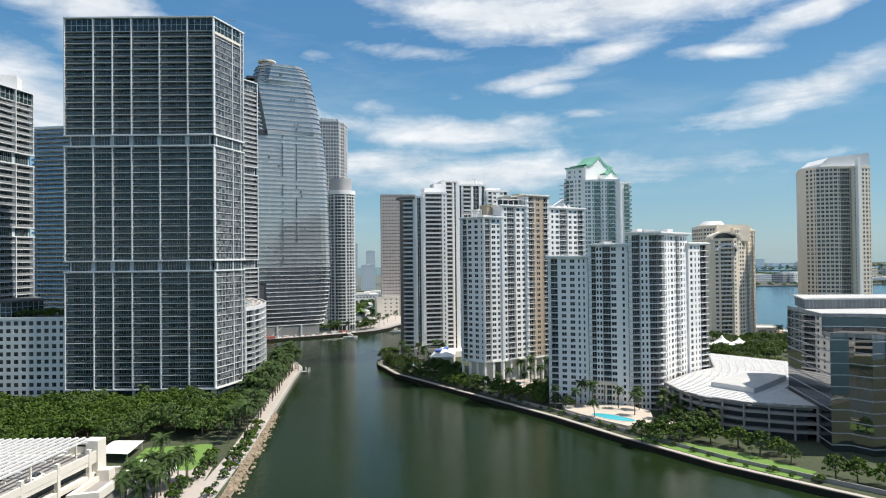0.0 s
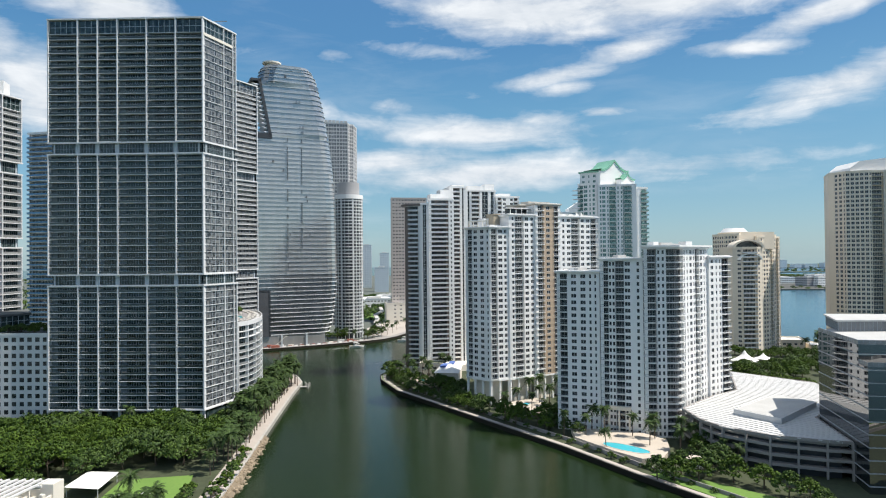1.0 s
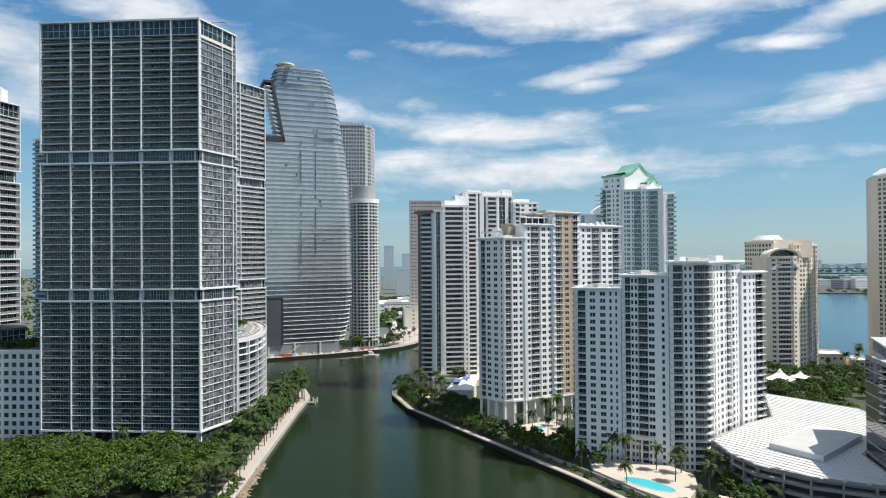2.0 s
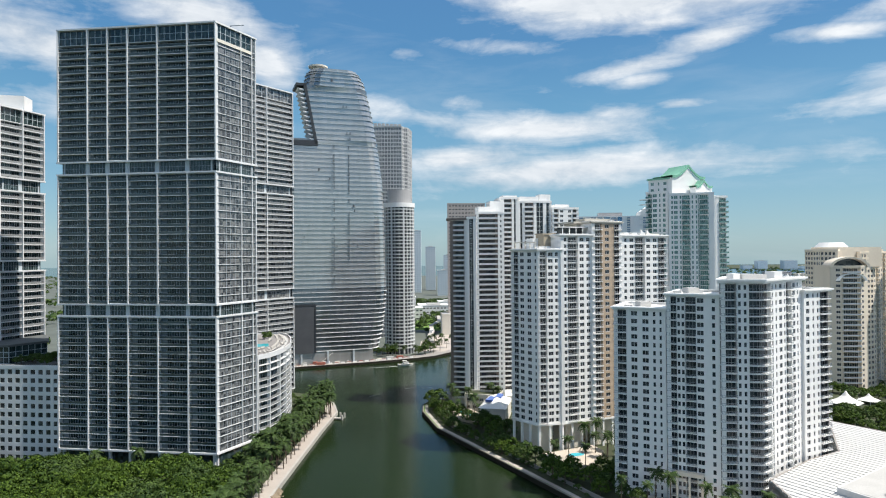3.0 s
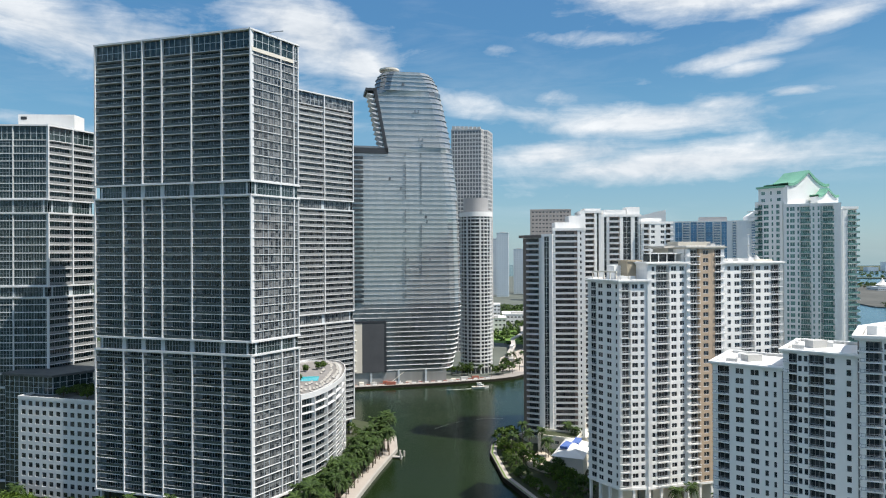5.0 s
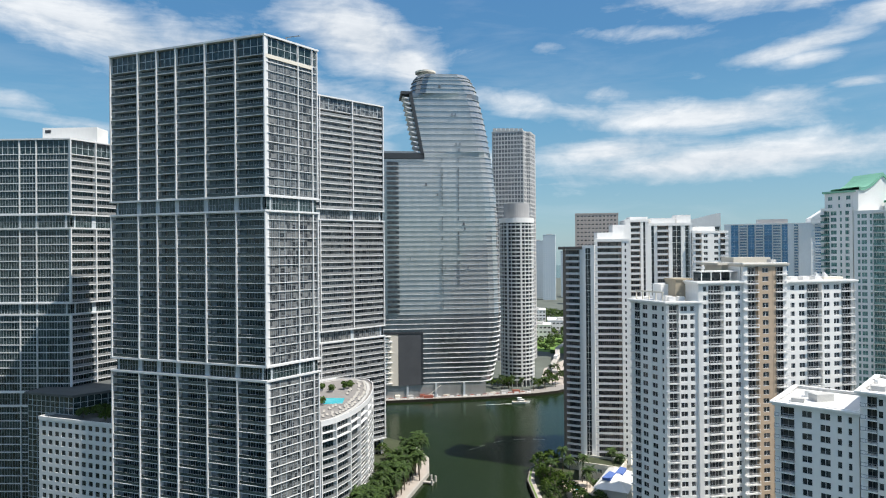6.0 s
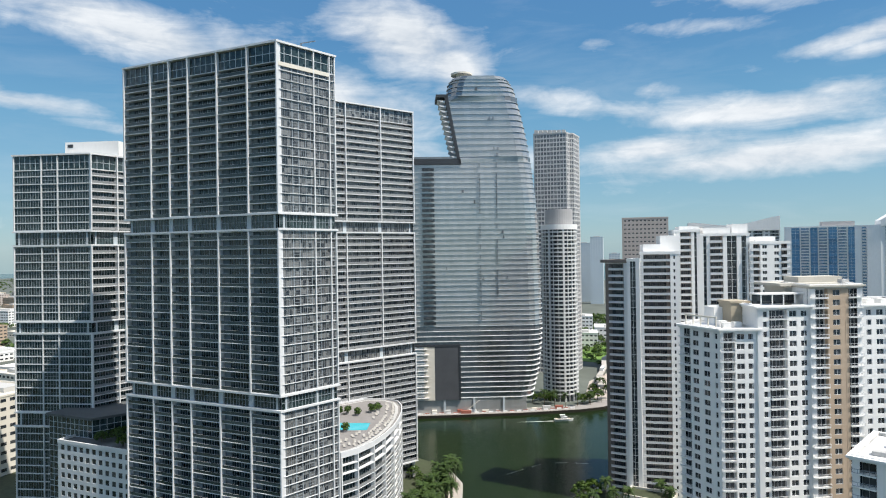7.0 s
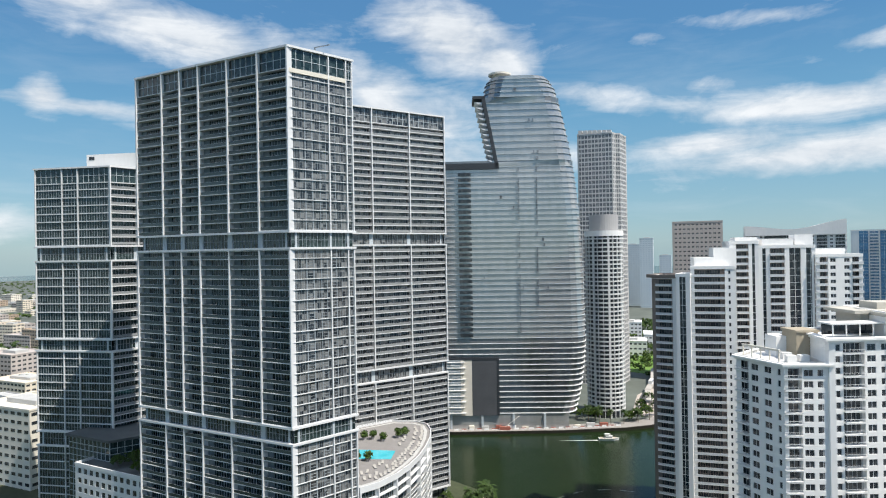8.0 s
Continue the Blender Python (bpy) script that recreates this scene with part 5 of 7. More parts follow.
# wave-roofed and blue towers
wf = Face((8, 800), (88, 806))
n, vs, fs = 24, [], []
for k in range(n + 1):
    u = 80 * k / n
    z = 138.5 + 4.5 * (u / 80) ** 2 + 2.2 * math.cos(u / 80 * 2 * math.pi)
    for v, dz in ((1.5, 0), (-24, 0), (-24, -8), (1.5, -8)):
        vs.append(wf.at(u, v, z + dz if dz == 0 else 131.8))
for k in range(n):
    o = 4 * k
    fs += [(o, o + 4, o + 5, o + 1), (o + 3, o + 7, o + 4, o), (o + 1, o + 5, o + 6, o + 2)]
fs += [(0, 1, 2, 3), (4 * n + 3, 4 * n + 2, 4 * n + 1, 4 * n)]
g = Geo()
g.add(vs, fs)
part("wave_roof", g, WHITE, wv, "white wave-shaped roof screen")
g = Geo()
g.add([(x, y, z) for y in (899, 926) for x, z in ((186, 136), (201, 136), (201, 152), (186, 142))], [(0, 1, 2, 3), (7, 6, 5, 4), (4, 5, 1, 0), (5, 6, 2, 1), (6, 7, 3, 2), (7, 4, 0, 3)])
part("sloping_screen", g, WHITE, bl)
slab_box("roof_box", bl, 150, 915, 30, 14, 136, 142, GREYSTONE)

# ---- parking garage of the island, with roof trellis ----
PK = [(104.6, 276), (104.7, 259), (108.3, 248), (119.6, 236.7), (135, 229.5), (142.2, 227.5), (149.0, 259.5), (170, 281), (186, 318), (186, 325), (159.5, 355), (142, 309.6), (127.2, 299), (112, 283.5)]
pk = thing("parking_garage", 130, 275, 2.2, "low parking garage under a slatted white roof trellis", "building")
# Black block fills the inside, standing in for shade between the parking floors.
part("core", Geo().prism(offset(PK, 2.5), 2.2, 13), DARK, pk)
for z in (4.8, 8.0, 11.2):
    part("floor_band", Geo().ring(offset(PK, 0), offset(PK, 2.6), z, z + 1.0), SHADE_GREY, pk)
for i in range(5):
    f = Face(PK[i], PK[i + 1])
    m = max(1, round(f.length / 7))
    for k in range(m + 1):
        part("column", Geo().box(f, f.length * k / m - 0.3, f.length * k / m + 0.3, -0.9, 0.15, 2.2, 14.8), SHADE_GREY, pk)
part("roof_deck", Geo().prism(offset(PK, 1.2), 13.2, 13.7), SHADE_GREY, pk, "grey upper parking deck")


def inside(p, poly):
    x, y, hit = p[0], p[1], False
    for (x0, y0), (x1, y1) in zip(poly, poly[1:] + poly[:1]):
        if (y0 > y) != (y1 > y) and x < (x1 - x0) * (y - y0) / (y1 - y0) + x0:
            hit = not hit
    return hit


def clip_line(p, d, poly):
    """The stretches of the line p + s d inside the polygon."""
    ss = []
    for (x0, y0), (x1, y1) in zip(poly, poly[1:] + poly[:1]):
        den = d[0] * (y1 - y0) - d[1] * (x1 - x0)
        if abs(den) > 1e-9:
            s = ((x0 - p[0]) * (y1 - y0) - (y0 - p[1]) * (x1 - x0)) / den
            r = ((x0 - p[0]) * d[1] - (y0 - p[1]) * d[0]) / den
            if 0 <= r <= 1:
                ss.append(s)
    ss.sort()
    return list(zip(ss[::2], ss[1::2]))


ax = Vector((0.63, -0.78)).normalized()
nx = Vector((ax.y, -ax.x))
for k in range(-34, 35):
    p = Vector((135, 272)) + nx * (k * 2.7)
    for a, b in clip_line(p, ax, offset(PK, 0.3)):
        q0, q1 = p + ax * a, p + ax * b
        if b - a > 2:
            f = Face(tuple(q0), tuple(q1))
            part("roof_slat", Geo().box(f, 0, f.length, -1.0, 1.0, 14.9, 15.15), TRELLIS, pk)
for k in range(-26, 27):
    p = Vector((135, 272)) + ax * (k * 3.0)
    for a, b in clip_line(p, nx, offset(PK, 0.2)):
        q0, q1 = p + nx * a, p + nx * b
        if b - a > 2:
            f = Face(tuple(q0), tuple(q1))
            part("trellis_beam", Geo().box(f, 0, f.length, -0.62, 0.62, 14.4, 14.98), TRELLIS, pk)
part("edge_beam", Geo().ring(offset(PK, -0.1), offset(PK, 0.5), 14.2, 15.2), SHADE_GREY, pk)
PB = [(120.2, 265), (130.7, 250), (158.5, 275.5), (148.8, 289.6)]
part("raised_roof", Geo().prism(PB, 15.2, 17.2), TRELLIS, pk, "raised flat white roof box")
part("raised_roof_top", Geo().prism(offset(PB, 0.8), 17.2, 17.3), ROOF_GREY, pk)

# ---- mirror-glass office building ----
gb = thing("glass_office_building", 170, 235, 2.2, "dark mirror-glass office building with pleated front and stepped terraces", "building")
GB = [(149.3, 258), (140, 216.4), (146, 215.5), (150, 209.5), (156.5, 210), (160.5, 204), (167, 204.5), (171, 198.5), (186, 198.5), (222, 236), (176, 280)]
GM = [(149.3, 258), (141.5, 223.2), (156, 220), (162, 215), (206, 213), (222, 236), (176, 280)]
GU = [(155, 255), (215, 253), (222, 262), (206, 272), (165, 279)]
for nm, P, z0, z1 in (("pleated_glass", GB, 2.2, 41.5), ("middle_glass", GM, 41.5, 47.6), ("upper_glass", GU, 47.6, 51.6)):
    part(nm, Geo().prism(P, z0, z1), GLASS_MIRROR, gb)
for k in range(10):
    z = 4.4 + k * 4.0
    part("spandrel_line", Geo().ring(offset(GB, -0.14), offset(GB, 0.5), z, z + 0.32), GREY_FIN, gb)
part("spandrel_line", Geo().ring(offset(GM, -0.14), offset(GM, 0.5), 44.4, 44.7), GREY_FIN, gb)
for P, z, h in ((GB, 41.5, 0.3), (GM, 47.6, 0.3)):
    part("terrace_roof", Geo().prism(offset(P, 0.1), z, z + h), ROOF_GREY, gb)
    for i in range(len(P) - 3):
        f = Face(P[i], P[i + 1])
        m = max(1, round(f.length / 1.7))
        units("glass_parapet", mullion_panel(f.length / m, 1.5, 1, 0.06, 0.08), [GLASS_FROST, RAIL_GREY], [f.matrix(f.length * k / m, -0.1, z) for k in range(m)], gb, 60)
for i in (4, 0):
    f = Face(GU[i], GU[(i + 1) % 5])
    m = max(1, round(f.length / 1.6))
    units("glazed_panel", mullion_panel(f.length / m, 3.7, 1, 0.08, 0.1), [GLASS_GREY, RAIL_GREY], [f.matrix(f.length * k / m, 0.06, 47.9) for k in range(m)], gb, 60)
part("roof", Geo().prism(offset(GU, -0.8), 51.6, 52.2), ROOF_GREY, gb)

# ---- garage by the west bank ----
lg = thing("parking_garage", -108, 160, 2.2, "cream parking garage with a white trellis over its roof deck", "building")
GA = [(-134, 118), (-98.5, 116), (-94.5, 145), (-90.5, 176), (-90.5, 183), (-130, 186)]
for z, t in ((2.2, 1.2), (7.2, 1.3), (11.2, 1.3), (15.2, 1.3)):
    part("floor_band", Geo().ring(offset(GA, 0), offset(GA, 3.0), z, z + t), CREAM, lg)
# Black infill: the shade inside the open floors is put into its colour.
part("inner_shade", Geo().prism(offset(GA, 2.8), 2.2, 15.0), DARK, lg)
part("roof_deck", Geo().prism(offset(GA, 0.3), 15.6, 16.4), SHADE_GREY, lg, "grey roof parking deck")
part("parapet", Geo().ring(offset(GA, -0.1), offset(GA, 0.4), 16.4, 18.3), CREAM, lg)
f = Face((-98.5, 116), (-90.5, 176))
for k in range(6):
    u = f.length * k / 5
    part("column", Geo().box(f, u - 0.5, u + 0.5, -0.8, 0.25, 2.2, 19.6), CREAM, lg)
slab_box("stair_tower", lg, -91.6, 181.5, 3.4, 4.2, 2.2, 20.9, CREAM, -0.05, "cream stair tower")
for k in range(19):
    x = -93.6 - k * 2.05
    f = Face((x - 7.4, 120), (x, 183.5))
    part("trellis_slat", Geo().box(f, 0, f.length, -0.33, 0.33, 20.6, 21.0), TRELLIS, lg)
    if k % 3 == 0:
        for u in (4, 22, 40, 57):
            part("trellis_post", Geo().box(f, u - 0.2, u + 0.2, -0.2, 0.2, 16.4, 20.6), CREAM, lg)
for y in (123, 131, 139, 147, 155, 163, 171, 179, 183):
    part("trellis_beam", Geo().box(None, -132, -93 + (y - 178) * 0.12, y, y + 0.5, 20.1, 20.6), TRELLIS, lg)
TB = [(-90.3, 164), (-83, 166), (-83, 187), (-90.3, 187)]
part("lower_wing", Geo().ring(TB, offset(TB, 1.2), 9.4, 11.6), CREAM, lg)
part("lower_wing", Geo().ring(TB, offset(TB, 1.2), 5.2, 6.6), CREAM, lg)
part("lower_deck", Geo().prism(offset(TB, 0.5), 2.2, 10.3), SHADE_GREY, lg)
slab_box("plant_box", lg, -88.2, 180, 3.4, 3.4, 10.3, 13.2, CREAM)
rng = random.Random(5)
for k in range(12):
    x, y = -96 - (k % 4) * 9 - rng.random(), 128 + (k // 4) * 17 + rng.random() * 2
    car = thing("parked_car", x, y, 16.4, "small parked car on the garage roof deck", "car", "cars on the garage roof")
    col = (HULL, DARK, RAIL_GREY, ROOF_GREY, RED)[rng.randrange(5)]
    part("car_body", Geo().box(None, x - 0.9, x + 0.9, y - 2.2, y + 2.2, 16.75, 17.4), col, car)
    part("car_cabin", Geo().prism([(x - 0.8, y - 1.3), (x + 0.8, y - 1.3), (x + 0.8, y + 1.2), (x - 0.8, y + 1.2)], 17.4, 17.95, 0, [(x - 0.6, y - 0.7), (x + 0.6, y - 0.7), (x + 0.6, y + 0.8), (x - 0.6, y + 0.8)]), GLASS_DARK, car)
    for sx in (-0.95, 0.7):
        for sy in (-1.5, 1.2):
            part("wheel", Geo().box(None, x + sx, x + sx + 0.25, y + sy, y + sy + 0.6, 16.4, 17.0), DARK, car)


# ---- shores, paths, pools ----
def ribbon(line, a, b, z0, z1, name, mat, label, category, side=1):
    """A strip between offsets a and b landward of a shoreline."""
    P = [Vector(p) for p in line]
    inn, out = [], []
    for i, p in enumerate(P):
        d = (P[min(i + 1, len(P) - 1)] - P[max(i - 1, 0)]).normalized()
        nv = Vector((-d.y, d.x)) * side
        inn.append(p + nv * a)
        out.append(p + nv * b)
    g = Geo()
    n = len(P)
    vs = [(q.x, q.y, z) for z in (z0, z1) for ring in (inn, out) for q in ring]
    fs = []
    for i in range(n - 1):
        quads = [(2 * n + i, 2 * n + i + 1, 3 * n + i + 1, 3 * n + i), (i, i + 1, 2 * n + i + 1, 2 * n + i), (n + i + 1, n + i, 3 * n + i, 3 * n + i + 1)]
        fs += quads
    g.add(vs, fs)
    me = g.mesh(name, mat)
    bm = bmesh.new()
    bm.from_mesh(me)
    bmesh.ops.recalc_face_normals(bm, faces=bm.faces)
    bm.to_mesh(me)
    bm.free()
    return tagged(new(name, me), label, category, kind="structure")


def along(line, step, off, side=1, jitter=0.0, rng=None):
    """Places at even steps beside a line."""
    out, left = [], 0.0
    for p, q in zip(line, line[1:]):
        a, b = Vector(p), Vector(q)
        L = (b - a).length
        d = (b - a).normalized()
        nv = Vector((-d.y, d.x)) * side
        s = left
        while s < L:
            j = (rng.uniform(-jitter, jitter), rng.uniform(-jitter, jitter)) if rng else (0, 0)
            c = a + d * s + nv * off
            out.append((c.x + j[0], c.y + j[1]))
            s += step
        left = s - L
    return out


WEST = [(-60.5, 180), (-62.5, 227), (-65.5, 264), (-70.5, 322), (-74.5, 370), (-76.5, 404), (-84, 424), (-102, 446)]
EAST = [(170, 120), (113, 183), (94.5, 204), (73.5, 236), (54.5, 269), (19.5, 321), (-17, 375), (-29, 408), (-31, 424), (-26, 440), (0, 470)]
NORTH = [(-300, 508), (-160, 532), (-94, 566), (-58, 589), (-44, 602), (-33, 622), (-20, 660), (10, 760)]
ribbon(WEST, -0.3, 0.7, -2, 2.6, "seawall_west", CONCRETE, "pale concrete seawall on the west bank", "seawall")
ribbon(WEST, 0.7, 6.6, 2.0, 2.34, "promenade", PAVE, "pale paved riverside promenade", "path")
ribbon(EAST, 0.5, -0.3, -2, 2.55, "seawall_island", SEAWALL, "dark concrete seawall round the island", "seawall", -1)
ribbon(EAST, 0.0, 0.55, 2.5, 2.75, "seawall_cap", PATH_GREY, "weathered grey seawall cap", "seawall", -1)
ground_sheet("lawn_island", [(96, 208), (112, 190), (122, 196), (110, 214), (92, 232), (84, 238), (78, 236)], 2.1, 2.44, GRASS, "mown lawn beside the waterside path", "grass")
ribbon(EAST, 0.6, 1.4, 2.0, 2.36, "verge", GRASS, "mown grass verge along the seawall", "grass", -1)
ribbon(EAST, 1.4, 3.2, 2.0, 2.40, "path", PAVE, "pale concrete waterside path", "path", -1)
ribbon(EAST, 7.6, 8.0, 2.0, 3.6, "garden_wall", SHADE_GREY, "low concrete garden wall", "wall", -1)
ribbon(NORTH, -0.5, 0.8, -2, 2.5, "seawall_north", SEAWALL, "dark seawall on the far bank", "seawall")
ribbon(NORTH, 0.8, 14, 2.0, 2.36, "quay", SHADE_GREY, "grey quay and building site on the far bank", "quay")
ground_sheet("lawn_west", [(-101, 236), (-78.5, 240), (-74, 222), (-76, 210), (-99, 212)], 2.1, 2.42, GRASS, "bright mown lawn", "grass")
ground_sheet("paving_west", [(-120, 186), (-66, 184), (-70, 214), (-101, 210), (-118, 214)], 2.1, 2.38, PAVE, "pale garden paving", "path")
ground_sheet("forecourt", [(-205, 292), (-84, 288), (-84, 300), (-205, 303)], 2.1, 2.36, ASPHALT, "dark paved forecourt at the towers", "path")
GARDEN = [(165, 366), (192, 331), (240, 345), (266, 415), (228, 438), (190, 438), (172, 402)]
ground_sheet("garden_terrace", GARDEN, 2.1, 12.0, SOIL, "planted raised garden terrace", "ground")
ground_sheet("plaza_north", [(-62, 625), (-40, 625), (-26, 665), (-10, 740), (-55, 760), (-70, 690)], 2.1, 2.42, PAVE, "pale street and plaza", "road")


def pool(x, y, rx, ry, turn, z, deck, label):
    root = thing("swimming_pool", x, y, 2.2, label, "pool")
    c, s = math.cos(turn), math.sin(turn)
    P = []
    for k in range(28):
        a = 2 * math.pi * k / 28
        r = 1 + 0.12 * math.cos(2 * a + 0.6)
        u, v = rx * r * math.cos(a), ry * r * math.sin(a)
        P.append((x + u * c - v * s, y + u * s + v * c))
    part("pool_deck", Geo().prism(deck, 2.2, z), DECK, root, "pale tiled pool deck")
    part("pool_rim", Geo().ring(offset(P, -0.5), P, z - 0.1, z + 0.12), DECK, root)
    part("pool_water", Geo().prism(P, z - 0.05, z + 0.06), POOL, root, "turquoise pool water")
    return root


pool(77, 260, 8.6, 3.9, -0.72, 4.2, [(61, 275), (72, 256), (79, 247), (87, 248), (93, 258), (96, 270), (90, 280), (74, 287), (62, 288)], "oval turquoise pool on a raised pale deck")
pool(47.5, 333, 3.6, 2.4, 0.6, 4.0, [(33, 333), (44, 316), (54, 322), (60, 340), (56, 348), (44, 340)], "small turquoise pool by the tan-striped tower")
pool(-4.5, 401, 4.5, 2.0, -1.0, 3.6, [(-14, 410), (-8, 392), (2, 384), (6, 396), (-2, 412)], "small turquoise pool among palms")
kiosk = thing("garden_kiosk", 97, 243, 2.2, "small cream kiosk with a flat roof", "kiosk")
slab_box("kiosk_wall", kiosk, 97, 243, 4.6, 3.6, 2.2, 5.2, CREAM, -0.6)
slab_box("kiosk_roof", kiosk, 97, 243, 6.4, 5.2, 5.2, 5.6, DECK, -0.6)
# low wings by the balcony tower
pv = thing("pavilion", 12, 398, 2.2, "white pavilion with a blue and white patterned awning roof", "building")
part("pavilion_body", Geo().prism([(4, 386), (17, 384), (20, 408), (8, 412)], 2.2, 10.5), CREAM, pv)
part("pavilion_roof", Geo().prism([(3, 385), (17.5, 383), (20.5, 409), (7.5, 413)], 10.5, 13.8, 0, [(9.5, 393), (12.5, 392), (14, 402), (11.5, 404)]), FABRIC, pv, "white tented roof")
part("awning_stripe", Geo().prism([(6.6, 389), (10, 388.6), (12, 396), (9, 398)], 12.9, 13.95), BLUE_FABRIC, pv, "blue painted pattern")
part("awning_stripe", Geo().prism([(11.4, 396), (14.6, 396), (15.8, 404), (13, 405)], 12.6, 13.95), BLUE_FABRIC, pv)
lw = thing("garden_building", 6, 418, 2.2, "low cream garden building with dark windows", "building")
condo(lw, [(-6, 414), (13, 411), (15, 423), (-4, 425)], 2.2, 10.4, 4.1, {0: [("d", 3)] * 5, 3: [("d", 3)] * 2}, wall=CREAM, limit=30, roof=SOIL)


# tents
def tent(x, y, z, r, h, label, turn=0.2, foot=2.2):
    root = thing("white_tent", x, y, foot, label, "tent")
    n, g = 24, Geo()
    rings = [(1.0, 0.0), (0.72, 0.16), (0.45, 0.36), (0.22, 0.62), (0.04, 1.0)]
    vs, fs = [], []
    for s, t in rings:
        for k in range(n):
            a = turn + 2 * math.pi * k / n
            q = r * s * (1 + 0.10 * math.cos(4 * a) * s)
            vs.append((x + q * math.cos(a), y + q * math.sin(a), z + h * t))
    for i in range(len(rings) - 1):
        for k in range(n):
            fs.append((i * n + k, i * n + (k + 1) % n, (i + 1) * n + (k + 1) % n, (i + 1) * n + k))
    fs.append(tuple((len(rings) - 1) * n + k for k in range(n)))
    g.add(vs, fs)
    part("canopy", g, FABRIC, root, "white fabric canopy")
    for k in range(6):
        a = turn + 2 * math.pi * k / 6
        part("pole", Geo().prism(circle(x + r * 0.92 * math.cos(a), y + r * 0.92 * math.sin(a), 0.12, 6), foot, z + 0.4), RAIL_WHITE, root)
    return root


tent(187, 396, 14.2, 7.5, 5.6, "white peaked tent roof in the island garden", 0.2, 12.0)
tent(202, 404, 13.8, 5.0, 3.2, "smaller white peaked tent roof in the garden", 0.2, 12.0)
mq = thing("marquee", -106, 228, 2.2, "white flat-topped marquee beside the lawn", "tent")
part("marquee_roof", Geo().prism([(-112, 221), (-100, 219), (-101.5, 235), (-112.5, 236)], 5.4, 6.0, 0, [(-109, 224), (-103, 223), (-104, 232), (-109.5, 233)]), FABRIC, mq)
for p in ((-111.5, 221.6), (-100.6, 219.8), (-102, 234.4), (-112, 235.4)):
    part("pole", Geo().prism(circle(*p, 0.12, 6), 2.2, 5.5), RAIL_WHITE, mq)
for k, (x, y) in enumerate(((-92, 214), (-88, 210), (-84, 217), (-95, 206), (-80, 205))):
    um = thing("garden_parasol", x, y, 2.4, "pale round parasol over a garden table", "parasol", "parasols by the lawn")
    part("canopy", Geo().prism(circle(x, y, 1.7, 12), 4.8, 5.4, 0, circle(x, y, 0.1, 12)), FABRIC, um)
    part("pole", Geo().prism(circle(x, y, 0.05, 6), 2.3, 4.9), RAIL_GREY, um)
club = thing("clubhouse", 262, 500, 2.2, "low beige clubhouse with arched windows", "building")
condo(club, [(246, 498), (278, 493), (284, 512), (252, 518)], 2.2, 11.5, 4.6, {0: [("d", 3)] * 8, 3: [("d", 3)] * 3}, wall=BEIGE, limit=40)
condo(club, [(279, 486), (292, 484), (296, 504), (284, 508)], 2.2, 8.5, 3.2, {0: [("d", 3)] * 3}, wall=BEIGE, limit=20)

# dock and riprap on the west bank
dk = thing("mooring_dock", -72.5, 396, 0, "small mooring dock with three timber piles", "dock")
part("dock_deck", Geo().box(None, -76, -70.5, 393.5, 395.5, 1.2, 1.6), CONCRETE, dk)
for x, y in ((-70.8, 393), (-70.8, 398), (-73.2, 398.6)):
    part("pile", Geo().prism(circle(x, y, 0.55, 10), -1, 3.4), CONCRETE, dk)


def boulder(rng, name="boulder"):
    bm = bmesh.new()
    bmesh.ops.create_icosphere(bm, subdivisions=1, radius=1)
    for v in bm.verts:
        v.co = Vector((v.co.x * rng.uniform(0.7, 1.2), v.co.y * rng.uniform(0.7, 1.2), v.co.z * rng.uniform(0.5, 0.9)))
    me = bpy.data.meshes.new(name)
    bm.to_mesh(me)
    bm.free()
    me.materials.append(ROCK)
    return me


rng = random.Random(11)
rip = thing("riprap", -62, 245, 0.5, "bank of tan limestone boulders below the promenade", "rocks")
rocks = [boulder(rng) for _ in range(7)]
WS = [(-60.5, 186), (-62.5, 227), (-65.5, 264), (-67.2, 292)]
for i in range(300):
    s = rng.random() * 104
    q = along([WS[0], WS[1], WS[2], WS[3]], 0.35, 0)[int(s / 0.36)]
    w = 6.5 - 4.0 * s / 104
    o = rng.uniform(-0.4, w)
    ob = new("boulder", rocks[rng.randrange(7)])
    ob.parent = rip
    k = rng.uniform(0.45, 1.15)
    ob.location = Vector((q[0] + o, q[1] + rng.uniform(-1, 1), 1.7 * (1 - o / w) + 0.05)) - Vector(rip.location)
    ob.rotation_euler = (rng.random(), rng.random(), rng.random() * 6)
    ob.scale = (k, k, k)
# earth bank under the boulders
g = Geo()
P = along(WS, 4.0, 0)
vs = []
for k, p in enumerate(P):
    w = 6.5 - 4.0 * k / len(P)
    vs += [(p[0] - 0.4, p[1], 2.3), (p[0] + w, p[1], -0.4)]
g.add(vs, [(2 * k, 2 * k + 1, 2 * k + 3, 2 * k + 2) for k in range(len(P) - 1)])
solid("rocky_bank", g, ROCK, "tan rocky slope running down to the river", "ground", kind="structure")


